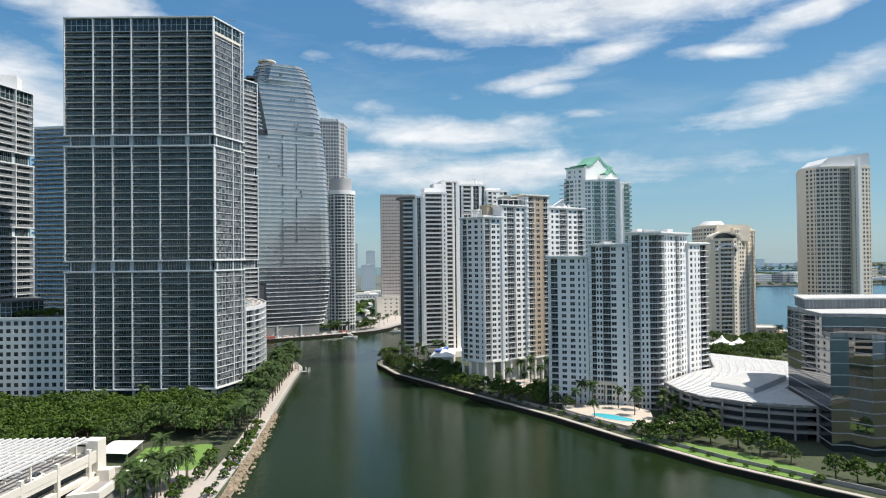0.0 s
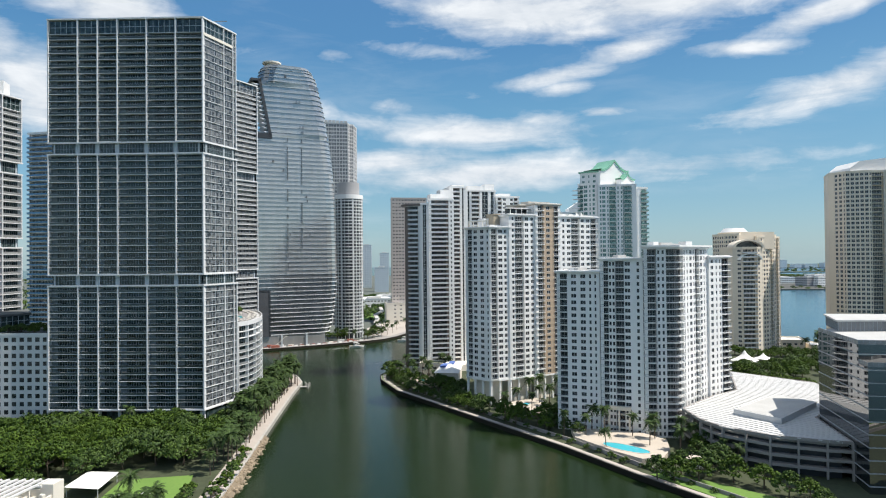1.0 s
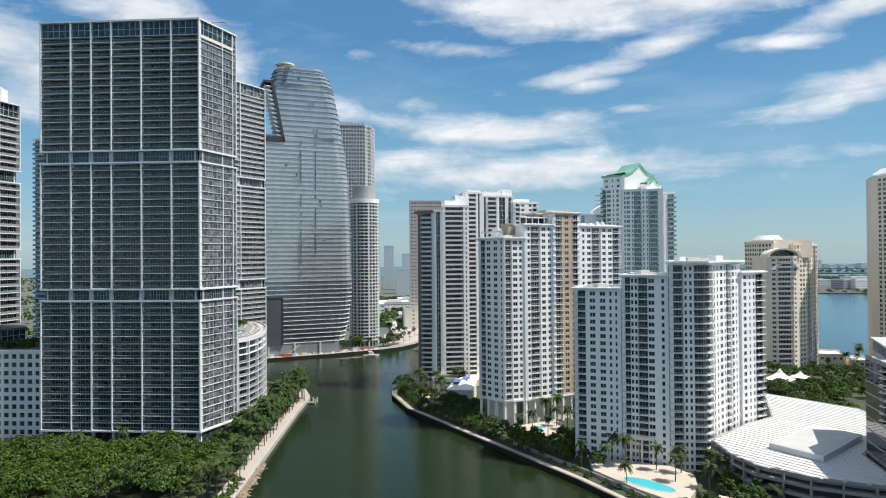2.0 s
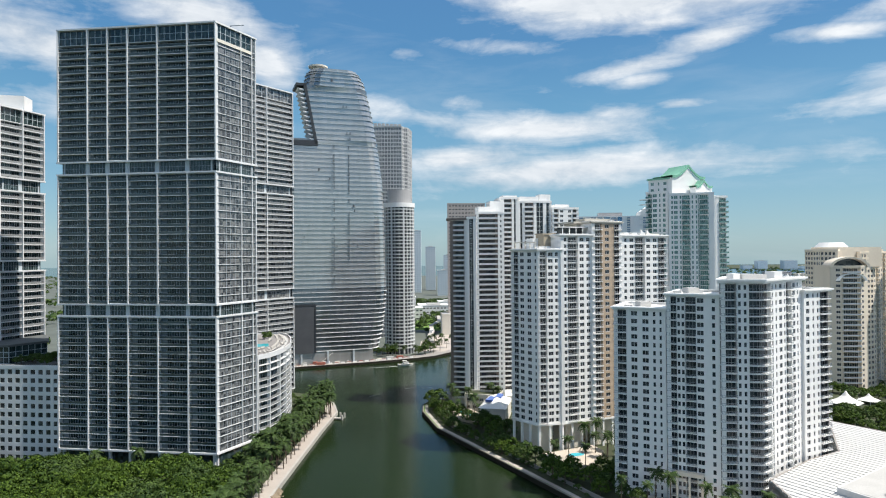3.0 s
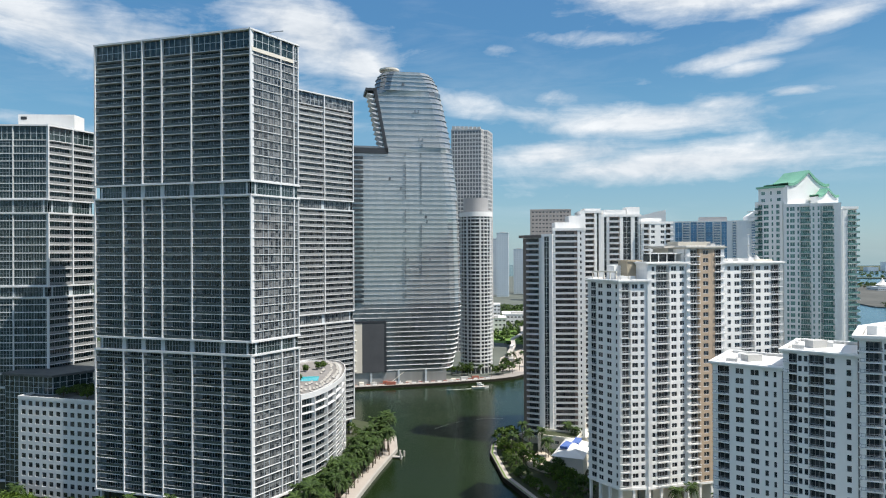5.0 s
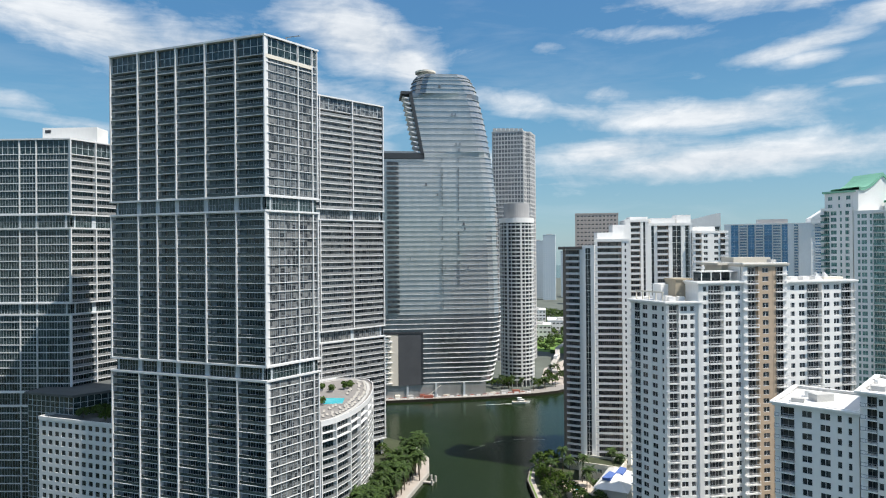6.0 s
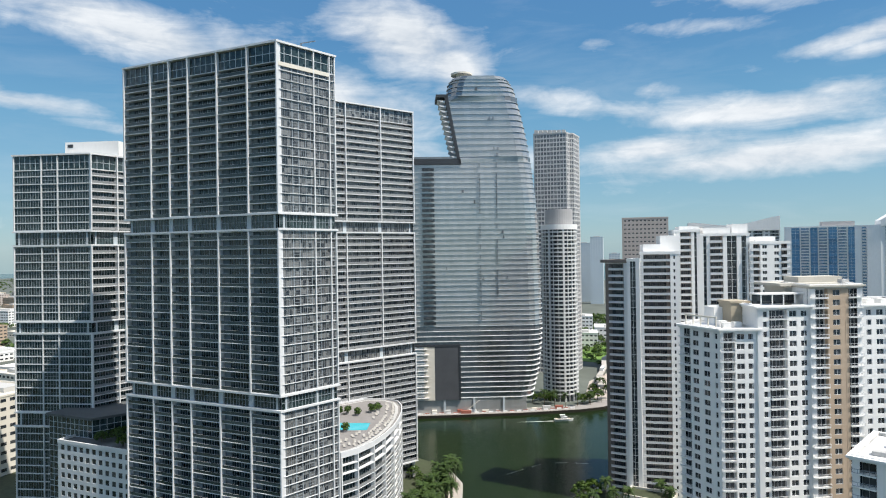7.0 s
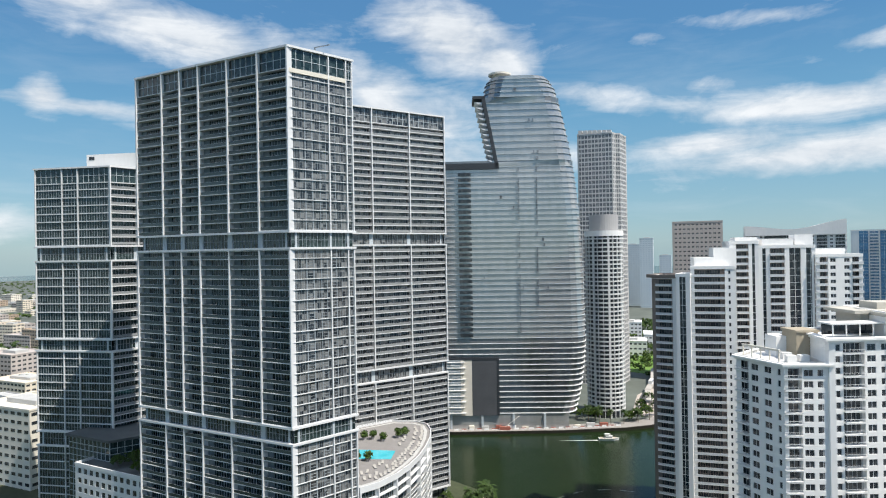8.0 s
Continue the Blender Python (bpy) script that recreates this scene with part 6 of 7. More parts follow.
# ---- pool deck furniture ----
def lounger():
    root = thing("sun_lounger", 0, 0, 0, "sand-coloured sun lounger on the grey pool deck", "lounger", "loungers round the podium pool")
    root.location = (0, 0, 0)
    part("frame", Geo().box(None, -0.45, 0.45, -1.1, 0.6, 0.22, 0.36), SAND_FABRIC, root)
    g = Geo()
    g.add([(-0.45, 0.6, 0.3), (0.45, 0.6, 0.3), (0.45, 1.25, 0.85), (-0.45, 1.25, 0.85), (-0.45, 0.68, 0.25), (0.45, 0.68, 0.25), (0.45, 1.33, 0.8), (-0.45, 1.33, 0.8)],
          [(0, 1, 2, 3), (7, 6, 5, 4), (0, 4, 5, 1), (3, 2, 6, 7), (0, 3, 7, 4), (1, 5, 6, 2)])
    part("backrest", g, SAND_FABRIC, root)
    for sy in (-1.0, 0.45):
        part("leg", Geo().box(None, -0.4, 0.4, sy, sy + 0.06, 0, 0.24), RAIL_GREY, root)
    return root


POTS = []
first = lounger()
spots, rl = [], random.Random(19)
for off in (3.6, 6.2, 10.4):
    ln = [tuple(p) for p in offset(CP, off)[1:9]]
    spots += [p for p in along(ln, 2.7, 0.0, 1, 0.4, rl) if rl.random() < 0.72 and not inside(p, offset([(-124, 354), (-112, 346.5), (-101, 350.8), (-96, 353.1), (-99.7, 362.4), (-116, 356.7)], -2.2))]
for i, (x, y) in enumerate(spots[:54]):
    m = pose(x, y, 46.0, 0, 0, 35 + rl.uniform(-14, 14))
    if i == 0:
        first.matrix_basis = m
    else:
        copy_thing(first, m)
part("deck_path", Geo().ring(offset(CP, 1.6), offset(CP, 2.9), 46.0, 46.06), ROOF_GREY, cp)
for k, (x, y) in enumerate(((-119.2, 369.9), (-116.4, 372), (-111.3, 371.7), (-103.1, 348.4), (-107, 346.6), (-108, 378), (-106.5, 381))):
    pt = thing("potted_shrub", x, y, 46.0, "clipped dark shrub in a planter by the pool", "shrub", "planters by the podium pool")
    part("planter", Geo().prism(circle(x, y, 0.9, 10), 46.0, 46.9), GREYSTONE, pt)
    rs = random.Random(900 + k)
    POTS.append((pt, x, y, rs))
part("pool_terrace", Geo().prism(offset([(-124, 354), (-112, 346.5), (-101, 350.8), (-96, 353.1), (-99.7, 362.4), (-116, 356.7)], -1.6), 46.0, 46.08), DECK_GREY, cp)

# ---- boats ----
def boat(x, y, turn, L, label):
    root = thing("motor_boat", 0, 0, 0, label, "boat")
    w = L * 0.16
    prof = [(-L / 2, -w), (L * 0.2, -w), (L / 2, 0), (L * 0.2, w), (-L / 2, w)]
    low = [(a * 0.94, b * 0.7) for a, b in prof]
    part("hull", Geo().prism(low, -0.3, 1.5, 0, prof), HULL, root)
    part("deck", Geo().prism([(a * 0.92, b * 0.86) for a, b in prof], 1.5, 1.56), DECK, root)
    c = [(-L * 0.2, -w * 0.7), (L * 0.12, -w * 0.7), (L * 0.2, 0), (L * 0.12, w * 0.7), (-L * 0.2, w * 0.7)]
    part("cabin", Geo().prism(c, 1.56, 2.9, 0, [(a * 0.85, b * 0.85) for a, b in c]), HULL, root)
    part("windscreen", Geo().prism([(a * 1.02, b * 1.02) for a, b in c], 2.1, 2.55), GLASS_DARK, root)
    part("hardtop", Geo().prism([(-L * 0.22, -w * 0.62), (L * 0.05, -w * 0.62), (L * 0.05, w * 0.62), (-L * 0.22, w * 0.62)], 3.9, 4.05), HULL, root)
    for a in (-L * 0.2, L * 0.03):
        for b in (-w * 0.55, w * 0.55):
            part("hardtop_post", Geo().box(None, a - 0.05, a + 0.05, b - 0.05, b + 0.05, 2.7, 3.95), RAIL_WHITE, root)
    root.matrix_basis = pose(x, y, 0.7, 0, 0, turn)
    return root


boat(-64, 562, 27, 13, "white cabin cruiser under way on the river")
boat(-27, 598, 200, 11, "white motor boat moored by the far bank")


def streak(pts, w0, w1, label):
    g, vs, n = Geo(), [], len(pts)
    rng = random.Random(len(pts) * 13 + int(w1 * 10))
    for k, p in enumerate(pts):
        w = (w0 + (w1 - w0) * k / (n - 1)) * rng.uniform(0.6, 1.2)
        vs += [(p[0], p[1] - w, 0.73), (p[0], p[1] + w, 0.73)]
    g.add(vs, [(2 * k, 2 * k + 2, 2 * k + 3, 2 * k + 1) for k in range(n - 1)])
    return solid("boat_wake", g, FOAM, label, "wake", kind="stuff")


streak([(-70 - k * 2.5, 559 - k * 1.25) for k in range(10)], 1.0, 0.15, "white foam wake behind the boat")
for a, b in (((-69, 449), (-63, 460)), ((-60, 465), (-56, 471)), ((-50, 475), (-44, 478)), ((-40, 479), (-33, 480))):
    streak([(a[0] + (b[0] - a[0]) * k / 6, a[1] + (b[1] - a[1]) * k / 6) for k in range(7)], 0.25, 0.22, "thin line of foam on the water")

# ---- far quay clutter ----
rng = random.Random(21)
for i, (x, y) in enumerate(along([(-158, 534), (-94, 568), (-60, 590)], 5.0, 3.2)):
    bx = thing("site_barrier", x, y, 2.36, "red and white site barrier on the quay", "barrier", "site barriers")
    slab_box("barrier_base", bx, x, y, 3.2, 0.5, 2.3, 2.9, ROOF_WHITE, 0.48)
    slab_box("barrier_board", bx, x, y, 3.0, 0.2, 2.9, 3.5, RED if i % 2 else ROOF_WHITE, 0.48)
for i, (x, y) in enumerate(along([(-150, 541), (-94, 571), (-66, 588)], 9.0, 4.0)):
    s = slab_box("site_container", None, x, y, rng.uniform(3, 6), 2.4, 2.36, 2.36 + rng.uniform(1.2, 2.6), (CREAM, ROOF_GREY, RED, ROOF_WHITE)[i % 4], 0.48)
    tagged(s, "steel site container standing on the quay", "container", "site containers")
cr = thing("mobile_crane", -131, 552, 2.36, "red mobile crane with a raised boom on the quay", "crane")
slab_box("chassis", cr, -131, 552, 7, 2.6, 2.4, 4.4, RED, 0.4)
g = Geo()
g.add([(-131, 552, 4.2), (-130.5, 552, 4.2), (-122, 556, 11.5), (-122.4, 556, 11.5), (-131, 552.5, 4.2), (-130.5, 552.5, 4.2), (-122, 556.5, 11.5), (-122.4, 556.5, 11.5)],
      [(0, 1, 2, 3), (7, 6, 5, 4), (4, 5, 1, 0), (5, 6, 2, 1), (6, 7, 3, 2), (7, 4, 0, 3)])
part("boom", g, CREAM, cr)
lbk = thing("low_building", -40, 750, 2.2, "plain low cream building with dark windows", "building")
condo(lbk, [(-54, 742), (-28, 748), (-32, 768), (-58, 762)], 2.2, 24, 4.5, {0: [("w", 3), ("d", 3), ("d", 3), ("d", 3)], 3: [("w", 1)]}, wall=CREAM, limit=20)


# ---- city and bay in the distance ----
def lowrise(x, y, w, d, h, turn, mat, label, name="low_building", glass=GLASS_DARK):
    root = thing(name, x, y, 2.2, label, "building", "low city buildings")
    c, s = math.cos(turn), math.sin(turn)
    pts = [(x + a * c - b * s, y + a * s + b * c) for a, b in ((-w / 2, -d / 2), (w / 2, -d / 2), (w / 2, d / 2), (-w / 2, d / 2))]
    part("wall", Geo().prism(pts, 2.2, 2.2 + h), mat, root)
    k = max(1, int(h / 4.2))
    g = Geo()
    for j in (0, 3, 1):
        f = Face(pts[j], pts[(j + 1) % 4])
        m = max(2, int(f.length / 5))
        for i in range(k):
            for q in range(m):
                g.box(f, f.length * (q + 0.2) / m, f.length * (q + 0.8) / m, -0.3, 0.06, 4.0 + i * h / k, 5.7 + i * h / k)
    part("window_field", g, glass, root, kind="stuff")
    part("roof", Geo().ring(offset(pts, -0.3), offset(pts, 0.6), 2.2 + h, 3.2 + h), mat, root)
    part("roof_box", Geo().prism(offset(pts, min(w, d) * 0.32), 2.2 + h, 4.8 + h), ROOF_GREY, root)
    return root


lowrise(-335, 362, 44, 30, 41, 0.05, CREAM, "cream office block with tall dark window strips")
rng = random.Random(42)
for i in range(95):
    r = rng.uniform(430, 2300)
    a = radians(rng.uniform(-64, -50))
    x, y = r * math.sin(a) - 20, r * math.cos(a) + 150
    lowrise(x, y, rng.uniform(20, 55), rng.uniform(18, 45), rng.choice((7, 9, 12, 14, 18, 26)), rng.uniform(-0.2, 0.2),
            (CREAM, WHITE, BEIGE, GREYSTONE, PINK, TAN)[rng.randrange(6)], "low flat-roofed city building")
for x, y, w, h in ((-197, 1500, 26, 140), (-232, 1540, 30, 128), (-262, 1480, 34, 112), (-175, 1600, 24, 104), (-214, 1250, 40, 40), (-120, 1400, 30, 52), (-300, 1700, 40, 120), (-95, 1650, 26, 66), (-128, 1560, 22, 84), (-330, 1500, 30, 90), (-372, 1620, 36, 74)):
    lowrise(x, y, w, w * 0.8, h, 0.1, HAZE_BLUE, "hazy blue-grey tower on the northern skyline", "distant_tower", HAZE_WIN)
for x, y, w, d, h in ((-118, 900, 40, 30, 16), (-95, 1000, 46, 40, 12), (-150, 1050, 40, 30, 20), (-70, 1100, 60, 30, 10)):
    lowrise(x, y, w, d, h, 0.2, WHITE, "white low building beyond the park")
for x, y in ((-262, 520), (-300, 600), (-345, 660)):
    lowrise(x, y, 30, 26, rng.uniform(70, 110), 0.1, CREAM, "pale mid-rise block behind the towers", "mid_rise")
# port island and causeway across the bay
ground_sheet("port_island", [(480, 1360), (900, 1330), (2300, 1700), (2400, 2200), (620, 2150), (470, 1700)], -2, 2.6, PORT_GROUND, "flat port island across the bay", "ground")
rng = random.Random(8)
for i in range(30):
    x, y = rng.uniform(560, 1900), rng.uniform(1450, 2050)
    y = max(y, 1360 + (x - 480) * 0.22)
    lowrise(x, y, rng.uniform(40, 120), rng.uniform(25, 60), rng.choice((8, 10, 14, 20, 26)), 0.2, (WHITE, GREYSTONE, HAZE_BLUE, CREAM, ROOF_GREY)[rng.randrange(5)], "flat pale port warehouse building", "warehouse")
for i in range(7):
    tent(703 + i * 24, 1941 - i * 13, 12, 15, 17, "white peaked canopy of the cruise terminal")
ground_sheet("far_shore", [(200, 3700), (4200, 2900), (4600, 4400), (200, 4500)], -2, 3, SOIL, "low wooded far shore", "ground")
ground_sheet("far_spit", [(400, 2620), (2600, 2500), (2600, 2560), (400, 2700)], -2, 3, SOIL, "low wooded spit in the bay", "ground")
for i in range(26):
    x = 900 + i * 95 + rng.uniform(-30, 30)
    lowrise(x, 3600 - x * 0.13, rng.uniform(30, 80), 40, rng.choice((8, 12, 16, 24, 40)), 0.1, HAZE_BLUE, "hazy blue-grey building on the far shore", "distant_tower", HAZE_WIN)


# ---- plants ----
def leaf_cloud(rng, clumps, per, size, flat=0.35):
    """Leaves as small bent quads gathered round clump centres (x, y, z, r)."""
    g = Geo()
    for cx, cy, cz, r in clumps:
        for _ in range(per):
            d = Vector((rng.gauss(0, 1), rng.gauss(0, 1), rng.gauss(0, 0.8))).normalized() * r * rng.uniform(0.55, 1.0)
            d.z *= 0.55
            p = Vector((cx, cy, cz)) + d
            nrm = (d.normalized() + Vector((rng.uniform(-0.6, 0.6), rng.uniform(-0.6, 0.6), rng.uniform(0.1, 1.0)))).normalized()
            t = nrm.orthogonal().normalized()
            t.rotate(Matrix.Rotation(rng.uniform(0, 6.28), 3, nrm))
            b = nrm.cross(t)
            s = size * rng.uniform(0.6, 1.25)
            mid = p + nrm * s * 0.18
            k = len(g.v)
            g.v += [tuple(p - t * s - b * s * 0.5), tuple(mid - b * s * 0.55), tuple(p + t * s - b * s * 0.4), tuple(p + t * s + b * s * 0.5), tuple(mid + b * s * 0.55), tuple(p - t * s + b * s * 0.4)]
            g.f += [(k, k + 1, k + 4, k + 5), (k + 1, k + 2, k + 3, k + 4)]
            g.m += [0, 0]
    return g


def limb(g, a, b, r0, r1, n=6):
    a, b = Vector(a), Vector(b)
    d = (b - a).normalized()
    t = d.orthogonal().normalized()
    s = d.cross(t)
    vs = [tuple(c + (t * math.cos(2 * math.pi * k / n) + s * math.sin(2 * math.pi * k / n)) * r) for c, r in ((a, r0), (b, r1)) for k in range(n)]
    g.add(vs, [(k, (k + 1) % n, n + (k + 1) % n, n + k) for k in range(n)])


def broadleaf(seed, h, spread, leaf, label, group, per=26, size=0.5, crown_clumps=34, name="tree", lump=1.0):
    rng = random.Random(seed)
    root = thing(name, 0, 0, 0, label, name, group)
    g = Geo()
    fork = (rng.uniform(-0.4, 0.4), rng.uniform(-0.4, 0.4), h * 0.38)
    limb(g, (0, 0, -0.2), fork, 0.32, 0.24, 8)
    clumps = []
    for k in range(crown_clumps):
        a = rng.uniform(0, 6.283)
        q = spread * math.sqrt(rng.random())
        top = h * (0.98 - 0.42 * (q / spread) ** 2)
        z = rng.uniform(top - h * 0.24, top)
        clumps.append((q * math.cos(a), q * math.sin(a), z, rng.uniform(0.9, 1.7) * lump * spread / 5.5))
    for c in clumps[:9]:
        mid = tuple((fork[i] * 0.45 + c[i] * 0.55) for i in range(2)) + (fork[2] * 0.5 + c[2] * 0.45,)
        limb(g, fork, mid, 0.16, 0.09)
        limb(g, mid, c[:3], 0.09, 0.03)
    part("trunk", g, BARK, root)
    part("crown", leaf_cloud(rng, clumps, per, size), leaf, root)
    return root


def palm(seed, h, label, group, fronds=24, length=3.9):
    rng = random.Random(seed)
    root = thing("palm_tree", 0, 0, 0, label, "palm", group)
    lean = (rng.uniform(-0.6, 0.6), rng.uniform(-0.6, 0.6))
    g = Geo()
    prev = (0, 0, -0.2)
    for k in range(1, 6):
        q = (lean[0] * (k / 5) ** 2, lean[1] * (k / 5) ** 2, h * k / 5)
        limb(g, prev, q, 0.24 - 0.018 * k, 0.22 - 0.018 * k, 7)
        prev = q
    part("trunk", g, BARK, root)
    g = Geo()
    for k in range(fronds):
        a = 2.399 * k + rng.uniform(-0.2, 0.2)
        up = rng.uniform(-0.15, 1.2)
        L = length * rng.uniform(0.8, 1.15)
        pts = []
        for s in range(6):
            t = s / 5
            r = L * t * (1 - 0.18 * t)
            pts.append(Vector((prev[0] + r * math.cos(a), prev[1] + r * math.sin(a), prev[2] + up * L * t * 0.75 - 1.05 * L * t * t * (0.55 + 0.3 * (up < 0.4)))))
        side = Vector((-math.sin(a), math.cos(a), 0))
        for s in range(5):
            p, q = pts[s], pts[s + 1]
            for e in (0.1, 0.4, 0.7):
                base = p.lerp(q, e)
                w = 0.85 * math.sin(math.pi * min(1, (s + e + 0.5) / 5.4)) + 0.1
                for sg in (-1, 1):
                    tip = base + side * sg * w + (q - p) * 0.8 + Vector((0, 0, -0.28 * w))
                    k0 = len(g.v)
                    g.v += [tuple(base - (q - p) * 0.18), tuple(base + (q - p) * 0.22), tuple(tip)]
                    g.f.append((k0, k0 + 1, k0 + 2))
                    g.m.append(0)
    part("fronds", g, LEAF_PALM, root)
    return root


def plant(kinds, spots, rng, z=2.2, lo=0.8, hi=1.2):
    """Copies of the given plants at the spots."""
    for x, y in spots:
        src = kinds[rng.randrange(len(kinds))]
        s = rng.uniform(lo, hi)
        src.scale = (s, s, s * rng.uniform(0.9, 1.1))
        if not src.get("placed"):
            src["placed"] = 1
            src.matrix_basis = pose(x, y, z, 0, 0, rng.uniform(0, 360)) @ Matrix.Diagonal((*src.scale, 1))
        else:
            copy_thing(src, pose(x, y, z, 0, 0, rng.uniform(0, 360)))


rng = random.Random(77)
for pt, x, y, rs in POTS:
    part("foliage", leaf_cloud(rs, [(x + rs.uniform(-0.8, 0.8), y + rs.uniform(-0.8, 0.8), 48.0 + rs.uniform(-0.6, 1.4), 1.2) for _ in range(18)], 26, 0.3), LEAF_B, pt)
BELT = "shade trees in front of the towers"
belt = [broadleaf(100 + i, 11.5, 6.8, LEAF_A if i % 3 else LEAF_B, "broad shade tree with a dense green crown", BELT, 66, 0.36, 46, "tree", 1.5) for i in range(5)]
spots = []
y = 240
while y < 292:
    x = -225 + rng.uniform(0, 5)
    while x < -80:
        if not (y < 246 and x > -112):
            spots.append((x + rng.uniform(-2, 2), y + rng.uniform(-2.2, 2.2)))
        x += 10.5
    y += 9.6
plant(belt, spots, rng, 2.2, 0.8, 1.1)
plant(belt, [(-128 + rng.uniform(-4, 4) - 9 * k, 222 + rng.uniform(-6, 8)) for k in range(8)] + [(-135 - 9 * k, 200 + rng.uniform(-5, 5)) for k in range(6)], rng, 2.2, 0.6, 0.85)
PALMS = "palms along the promenade"
palms = [palm(200 + i, 9.0 + 0.7 * i, "slender palm with a feathery crown", PALMS) for i in range(4)]
sp = [p for p in along(WEST[1:6], 6.4, 4.0, 1, 0.6, rng)] + [p for p in along(WEST[1:6], 6.8, 9.6, 1, 0.8, rng)] + [p for p in along(WEST[3:7], 5.0, 12.5, 1, 1.2, rng)]
plant(palms, [p for p in sp if p[1] > 240], rng, 2.2, 0.85, 1.15)
plant(palms, [(-78 + rng.uniform(-6, 6), 176 + rng.uniform(0, 27)) for _ in range(26)] + [(-202, 298), (-196, 295), (-160, 297), (-146, 296), (-128, 296), (-113, 294)], rng, 2.2, 0.75, 1.1)
SHRUB = "shrubs beside the towers"
shrubs = [broadleaf(300 + i, 3.6, 2.6, LEAF_B if i else LEAF_A, "low rounded dark green shrub", SHRUB, 24, 0.34, 20, "shrub") for i in range(3)]
plant(shrubs, along(WEST[0:3], 7.5, 1.8, 1, 0.5, rng) + along(WEST[0:2], 5.5, 10.2, 1, 1.0, rng) + [(-205 + 5 * k, 299) for k in range(22)], rng, 2.2, 0.7, 1.2)
side = [broadleaf(400 + i, 10.0, 4.6, LEAF_B, "dark green riverside tree beside the podium", "trees beside the podium", 24, 0.36, 56) for i in range(2)]
plant(side, [(-89.5 + rng.uniform(-1.5, 1.0) + 6 * math.sin((y - 320) / 28), y) for y in range(302, 398, 7)] + [(-88, 292), (-84, 284), (-82, 276), (-95, 294)], rng, 2.2, 0.5, 0.75)
plant(palms, [(-84 + rng.uniform(-3, 3), y) for y in range(310, 404, 5)], rng, 2.2, 0.8, 1.1)
plant(palms, [(-81 + rng.uniform(-6, 2.5) - (4 if y > 392 else 0), y) for y in range(296, 406, 3)], rng, 2.2, 0.75, 1.1)
plant(side, [(-96, 412), (-103, 416), (-92, 406), (-110, 424)], rng, 2.2, 0.55, 0.8)
plant(palms, [(-80 + rng.uniform(-7, 4) - max(0, y - 396) * 0.3, y + rng.uniform(-1, 1)) for y in np.linspace(300, 424, 44)], rng, 2.2, 1.0, 1.35)
# island planting
ISL = "trees along the island's waterside"
isl = [broadleaf(500 + i, 9.5, 4.4, LEAF_B if i % 2 else LEAF_A, "dense waterside tree with dark green leaves", ISL, 24, 0.34, 60) for i in range(4)]
spots = [(-26, 424), (-22, 430), (-24, 416), (-19, 412), (-14, 404), (-11, 398), (-6, 392), (-2, 388), (2, 380), (6, 374), (10, 366), (12, 358), (15, 352), (17, 344), (20, 337), (13, 368), (6, 384), (18, 358),
         (40, 301), (43, 305), (36, 307), (52, 292), (55, 297), (50, 301), (57, 303), (60, 309), (56, 314), (63, 318), (66, 325), (44, 312), (60, 288), (64, 284), (30, 322), (26, 328),
         (79, 231), (84, 229), (88, 234), (92, 229), (97, 234), (104, 240), (103, 228), (110, 222), (113, 213), (119, 205), (124, 190), (128, 186), (134, 182), (101, 252), (104, 258), (104, 246), (120, 214)]
plant(isl, spots, rng, 2.2, 0.65, 1.05)
plant(isl, along(EAST[5:9], 7.5, 6.2, -1, 1.0, rng), rng, 2.2, 0.45, 0.75)
ipalms = [palm(600 + i, 10.0 + i, "tall palm by the island pools", "palms on the island", 28, 3.4) for i in range(3)]
plant(ipalms, [(58, 283), (66, 278), (74, 280), (84, 275), (92, 272), (70, 262), (87, 263), (96, 256), (104, 262), (105, 268), (107, 258), (101, 268), (108, 247), (111, 242), (60, 330), (56, 336), (62, 341), (52, 344), (44, 327), (38, 330), (50, 320), (66, 338), (58, 346), (0, 404), (-4, 410), (-10, 414), (3, 396), (-14, 418), (4, 424), (8, 424), (12, 420), (-8, 396), (0, 392), (-18, 406), (66, 300), (70, 285)], rng, 2.2, 0.75, 1.15)
plant(shrubs, along(EAST[1:8], 7.0, 6.4, -1, 0.9, rng), rng, 2.2, 0.35, 0.7)
gard = [broadleaf(700 + i, 7.5, 4.6, LEAF_A if i else LEAF_B, "rounded garden tree on the island", "garden trees", 22, 0.42, 48) for i in range(3)]
spots = [(rng.uniform(165, 300), rng.uniform(340, 560)) for _ in range(150)]
spots = [p for p in spots if not (176 < p[0] < 210 and 384 < p[1] < 412) and not (194 < p[0] < 256 and 444 < p[1] < 490) and not (244 < p[0] < 298 and 482 < p[1] < 520) and not (268 < p[0] < 328 and 446 < p[1] < 490)]
plant(gard, [p for p in spots if not inside(p, GARDEN)][:50], rng, 2.2, 0.6, 1.1)
plant(gard, [p for p in [(rng.uniform(170, 262), rng.uniform(352, 434)) for _ in range(120)] if inside(p, offset(GARDEN, 3)) and not (176 < p[0] < 210 and 384 < p[1] < 412)][:64] + [(176 + 7 * k, 372 + 3.2 * k) for k in range(8)] + [(196 + 4.5 * k, 428 - k) for k in range(14)], rng, 12.0, 0.5, 0.9)
rs = random.Random(61)
hedge = [(166 + 26 * t + rs.uniform(-1, 1), 366.5 - 34 * t + rs.uniform(0, 5), 12.8 + rs.uniform(0, 1.8), 1.5) for t in np.linspace(0, 1, 60)]
solid("hedge", leaf_cloud(rs, hedge, 34, 0.4), LEAF_A, "dense green hedge along the garden terrace's edge", "hedge")
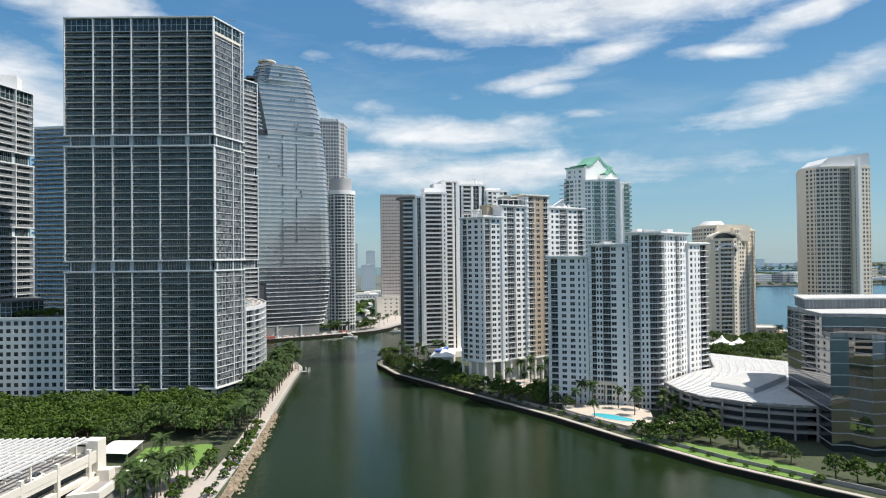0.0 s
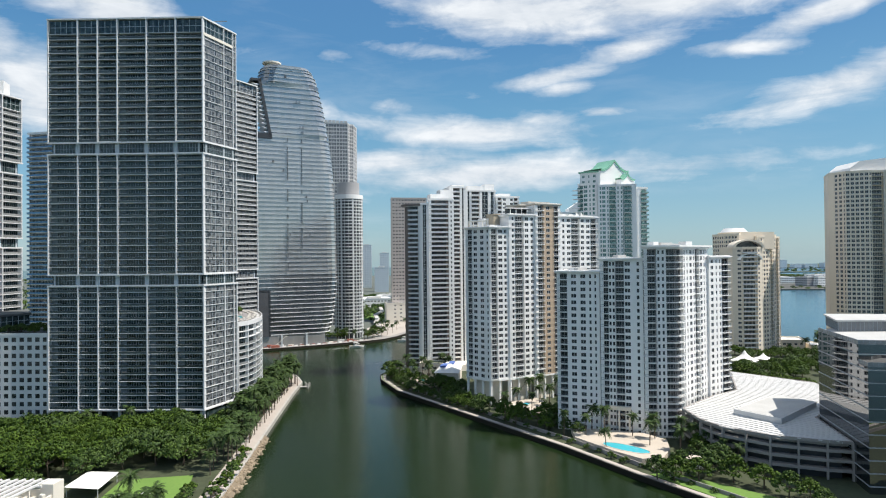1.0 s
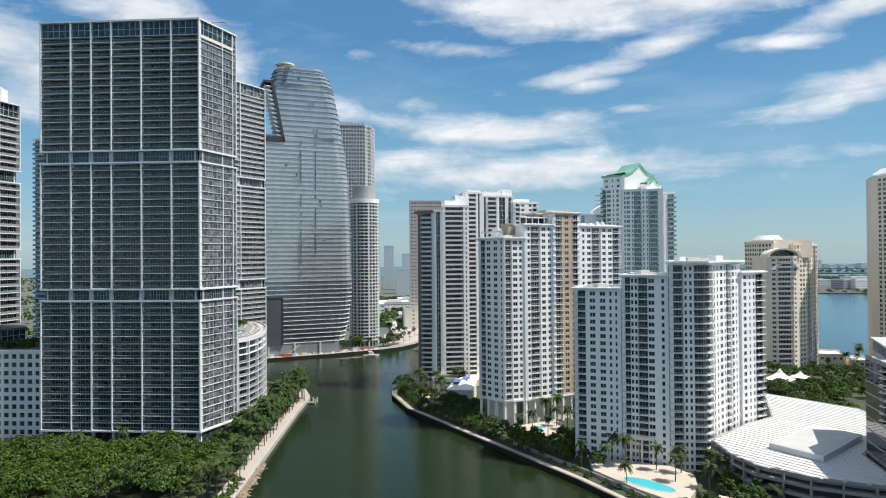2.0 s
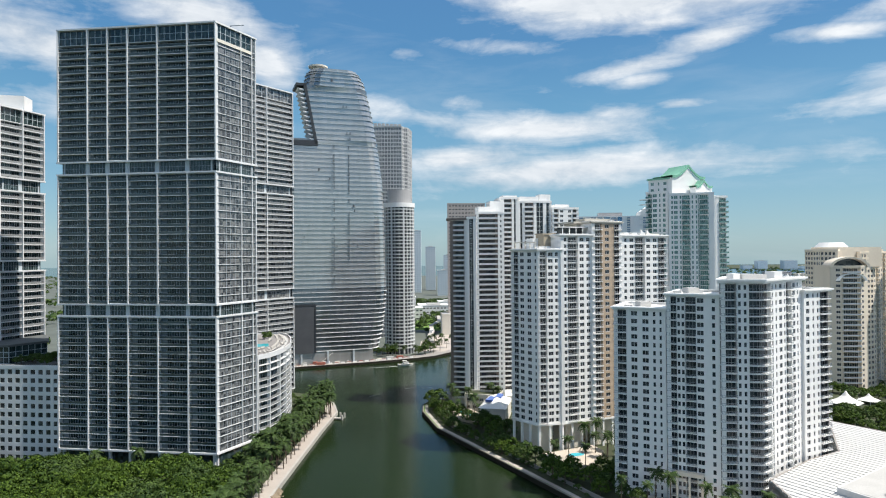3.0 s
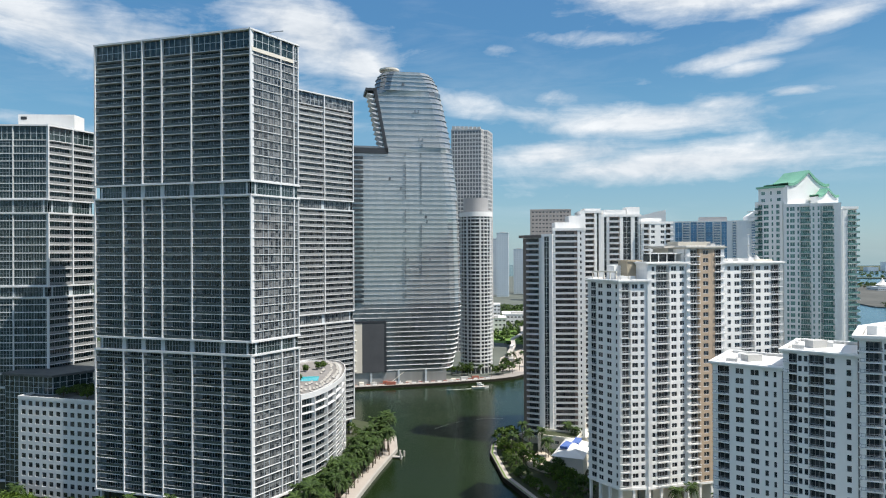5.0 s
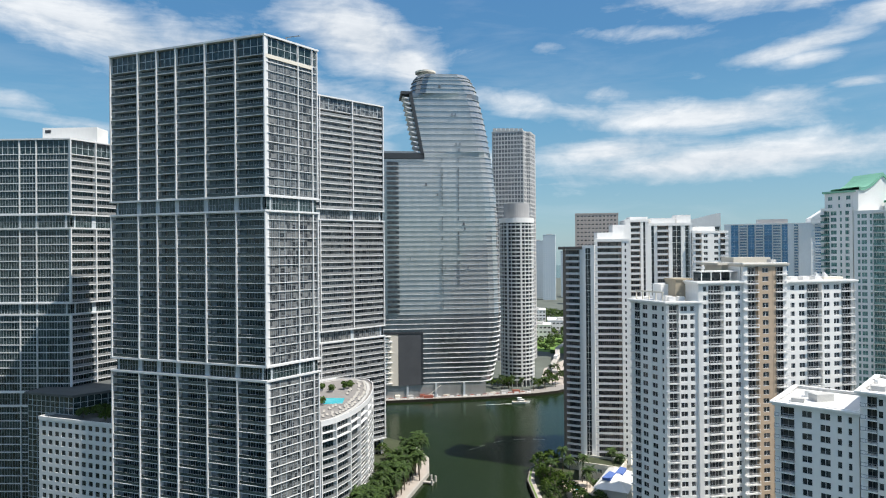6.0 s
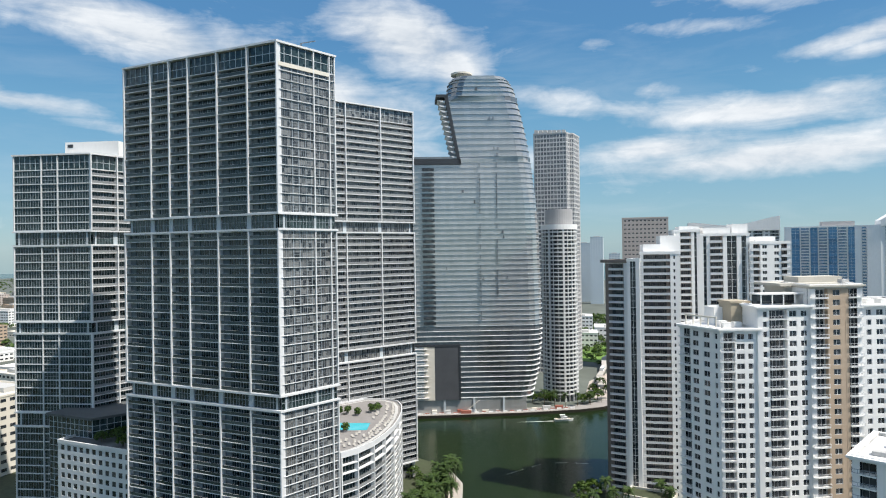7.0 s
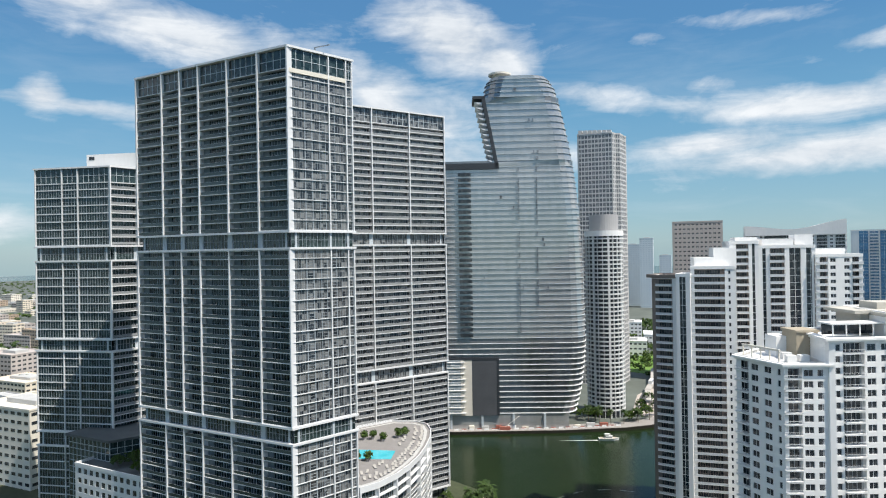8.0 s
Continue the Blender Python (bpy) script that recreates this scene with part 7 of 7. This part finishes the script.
plant(ipalms, [(rng.uniform(225, 300), rng.uniform(420, 540)) for _ in range(14)], rng, 2.2, 0.8, 1.2)
plant(gard, [(rng.uniform(-196, -170), rng.uniform(309, 327)) for _ in range(15)], rng, 43.7, 0.35, 0.62)
# quay and plaza planting on the far bank
plant(isl, [(-92, 606), (-88, 610), (-82, 600), (-60, 607), (-56, 612), (-96, 600), (-52, 625), (-58, 640), (-50, 650)], rng, 2.2, 0.7, 1.0)
plant(palms, [(-86, 596), (-78, 594), (-70, 594), (-62, 598), (-54, 606), (-48, 616), (-44, 630), (-50, 640), (-40, 648), (-56, 652), (-46, 664), (-38, 676), (-30, 690)], rng, 2.2, 0.8, 1.1)


def woods(name, n, box, size, z, label, leaf, seed, shape=None):
    rng = random.Random(seed)
    cl = []
    for _ in range(n):
        x, y = rng.uniform(box[0], box[1]), rng.uniform(box[2], box[3])
        if shape and not inside((x, y), shape):
            continue
        cl.append((x, y, z + rng.uniform(0.3, 1.0) * size * 1.3, size * rng.uniform(0.7, 1.3)))
    return solid(name, leaf_cloud(rng, cl, 26, size * 0.32), leaf, label, "trees", kind="stuff")


woods("far_city_woods", 2600, (-3400, -500, 500, 2500), 5, 1, "distant tree cover over the western city", LEAF_B, 37)
woods("far_park_trees", 520, (-170, -36, 780, 1240), 4, 2, "green trees of the far park", LEAF_B, 31)
woods("far_city_trees", 240, (-1400, -420, 480, 1150), 7, 2, "street trees between the low city buildings", LEAF_B, 32)
woods("far_port_woods", 900, (600, 2000, 1960, 2200), 5, 1, "dark trees behind the port", LEAF_B, 36)
woods("far_port_trees", 900, (480, 2000, 1330, 1700), 4.5, 1, "trees along the port island's shore", LEAF_B, 33, [(480, 1360), (900, 1330), (2000, 1620), (2000, 1690), (900, 1400), (480, 1430)])
woods("far_shore_trees", 1500, (300, 4200, 2500, 3700), 8, 0, "low wooded shore on the horizon", LEAF_B, 34, [(200, 3600), (2600, 2500), (2600, 2560), (400, 2700), (400, 3720), (4200, 2920), (4200, 2900)])
ground_sheet("park_lawn", [(-130, 800), (-60, 780), (-40, 880), (-120, 920)], 2.1, 2.5, GRASS, "green park lawn beyond the towers", "grass")
# elevated track beside the park
tk = thing("elevated_track", -80, 700, 2.2, "pale concrete elevated tram track with pillars", "viaduct")
line = [(-52, 640), (-60, 680), (-62, 720), (-70, 770), (-66, 820), (-74, 880)]
for p, q in zip(line, line[1:]):
    f = Face(p, q)
    part("track_deck", Geo().box(f, -0.5, f.length + 0.5, -2.2, 2.2, 8.6, 9.8), CONCRETE, tk)
    part("pillar", Geo().box(f, -0.7, 0.7, -0.7, 0.7, 2.2, 8.7), CONCRETE, tk)
tram = thing("tram_car", -61, 706, 9.8, "short white and blue tram car on the track", "tram")
slab_box("tram_body", tram, -61.5, 706, 2.8, 12, 9.8, 12.6, ROOF_WHITE, 0.03)
slab_box("tram_windows", tram, -61.5, 706, 2.9, 11, 11.2, 12.1, GLASS_BLUE, 0.03)
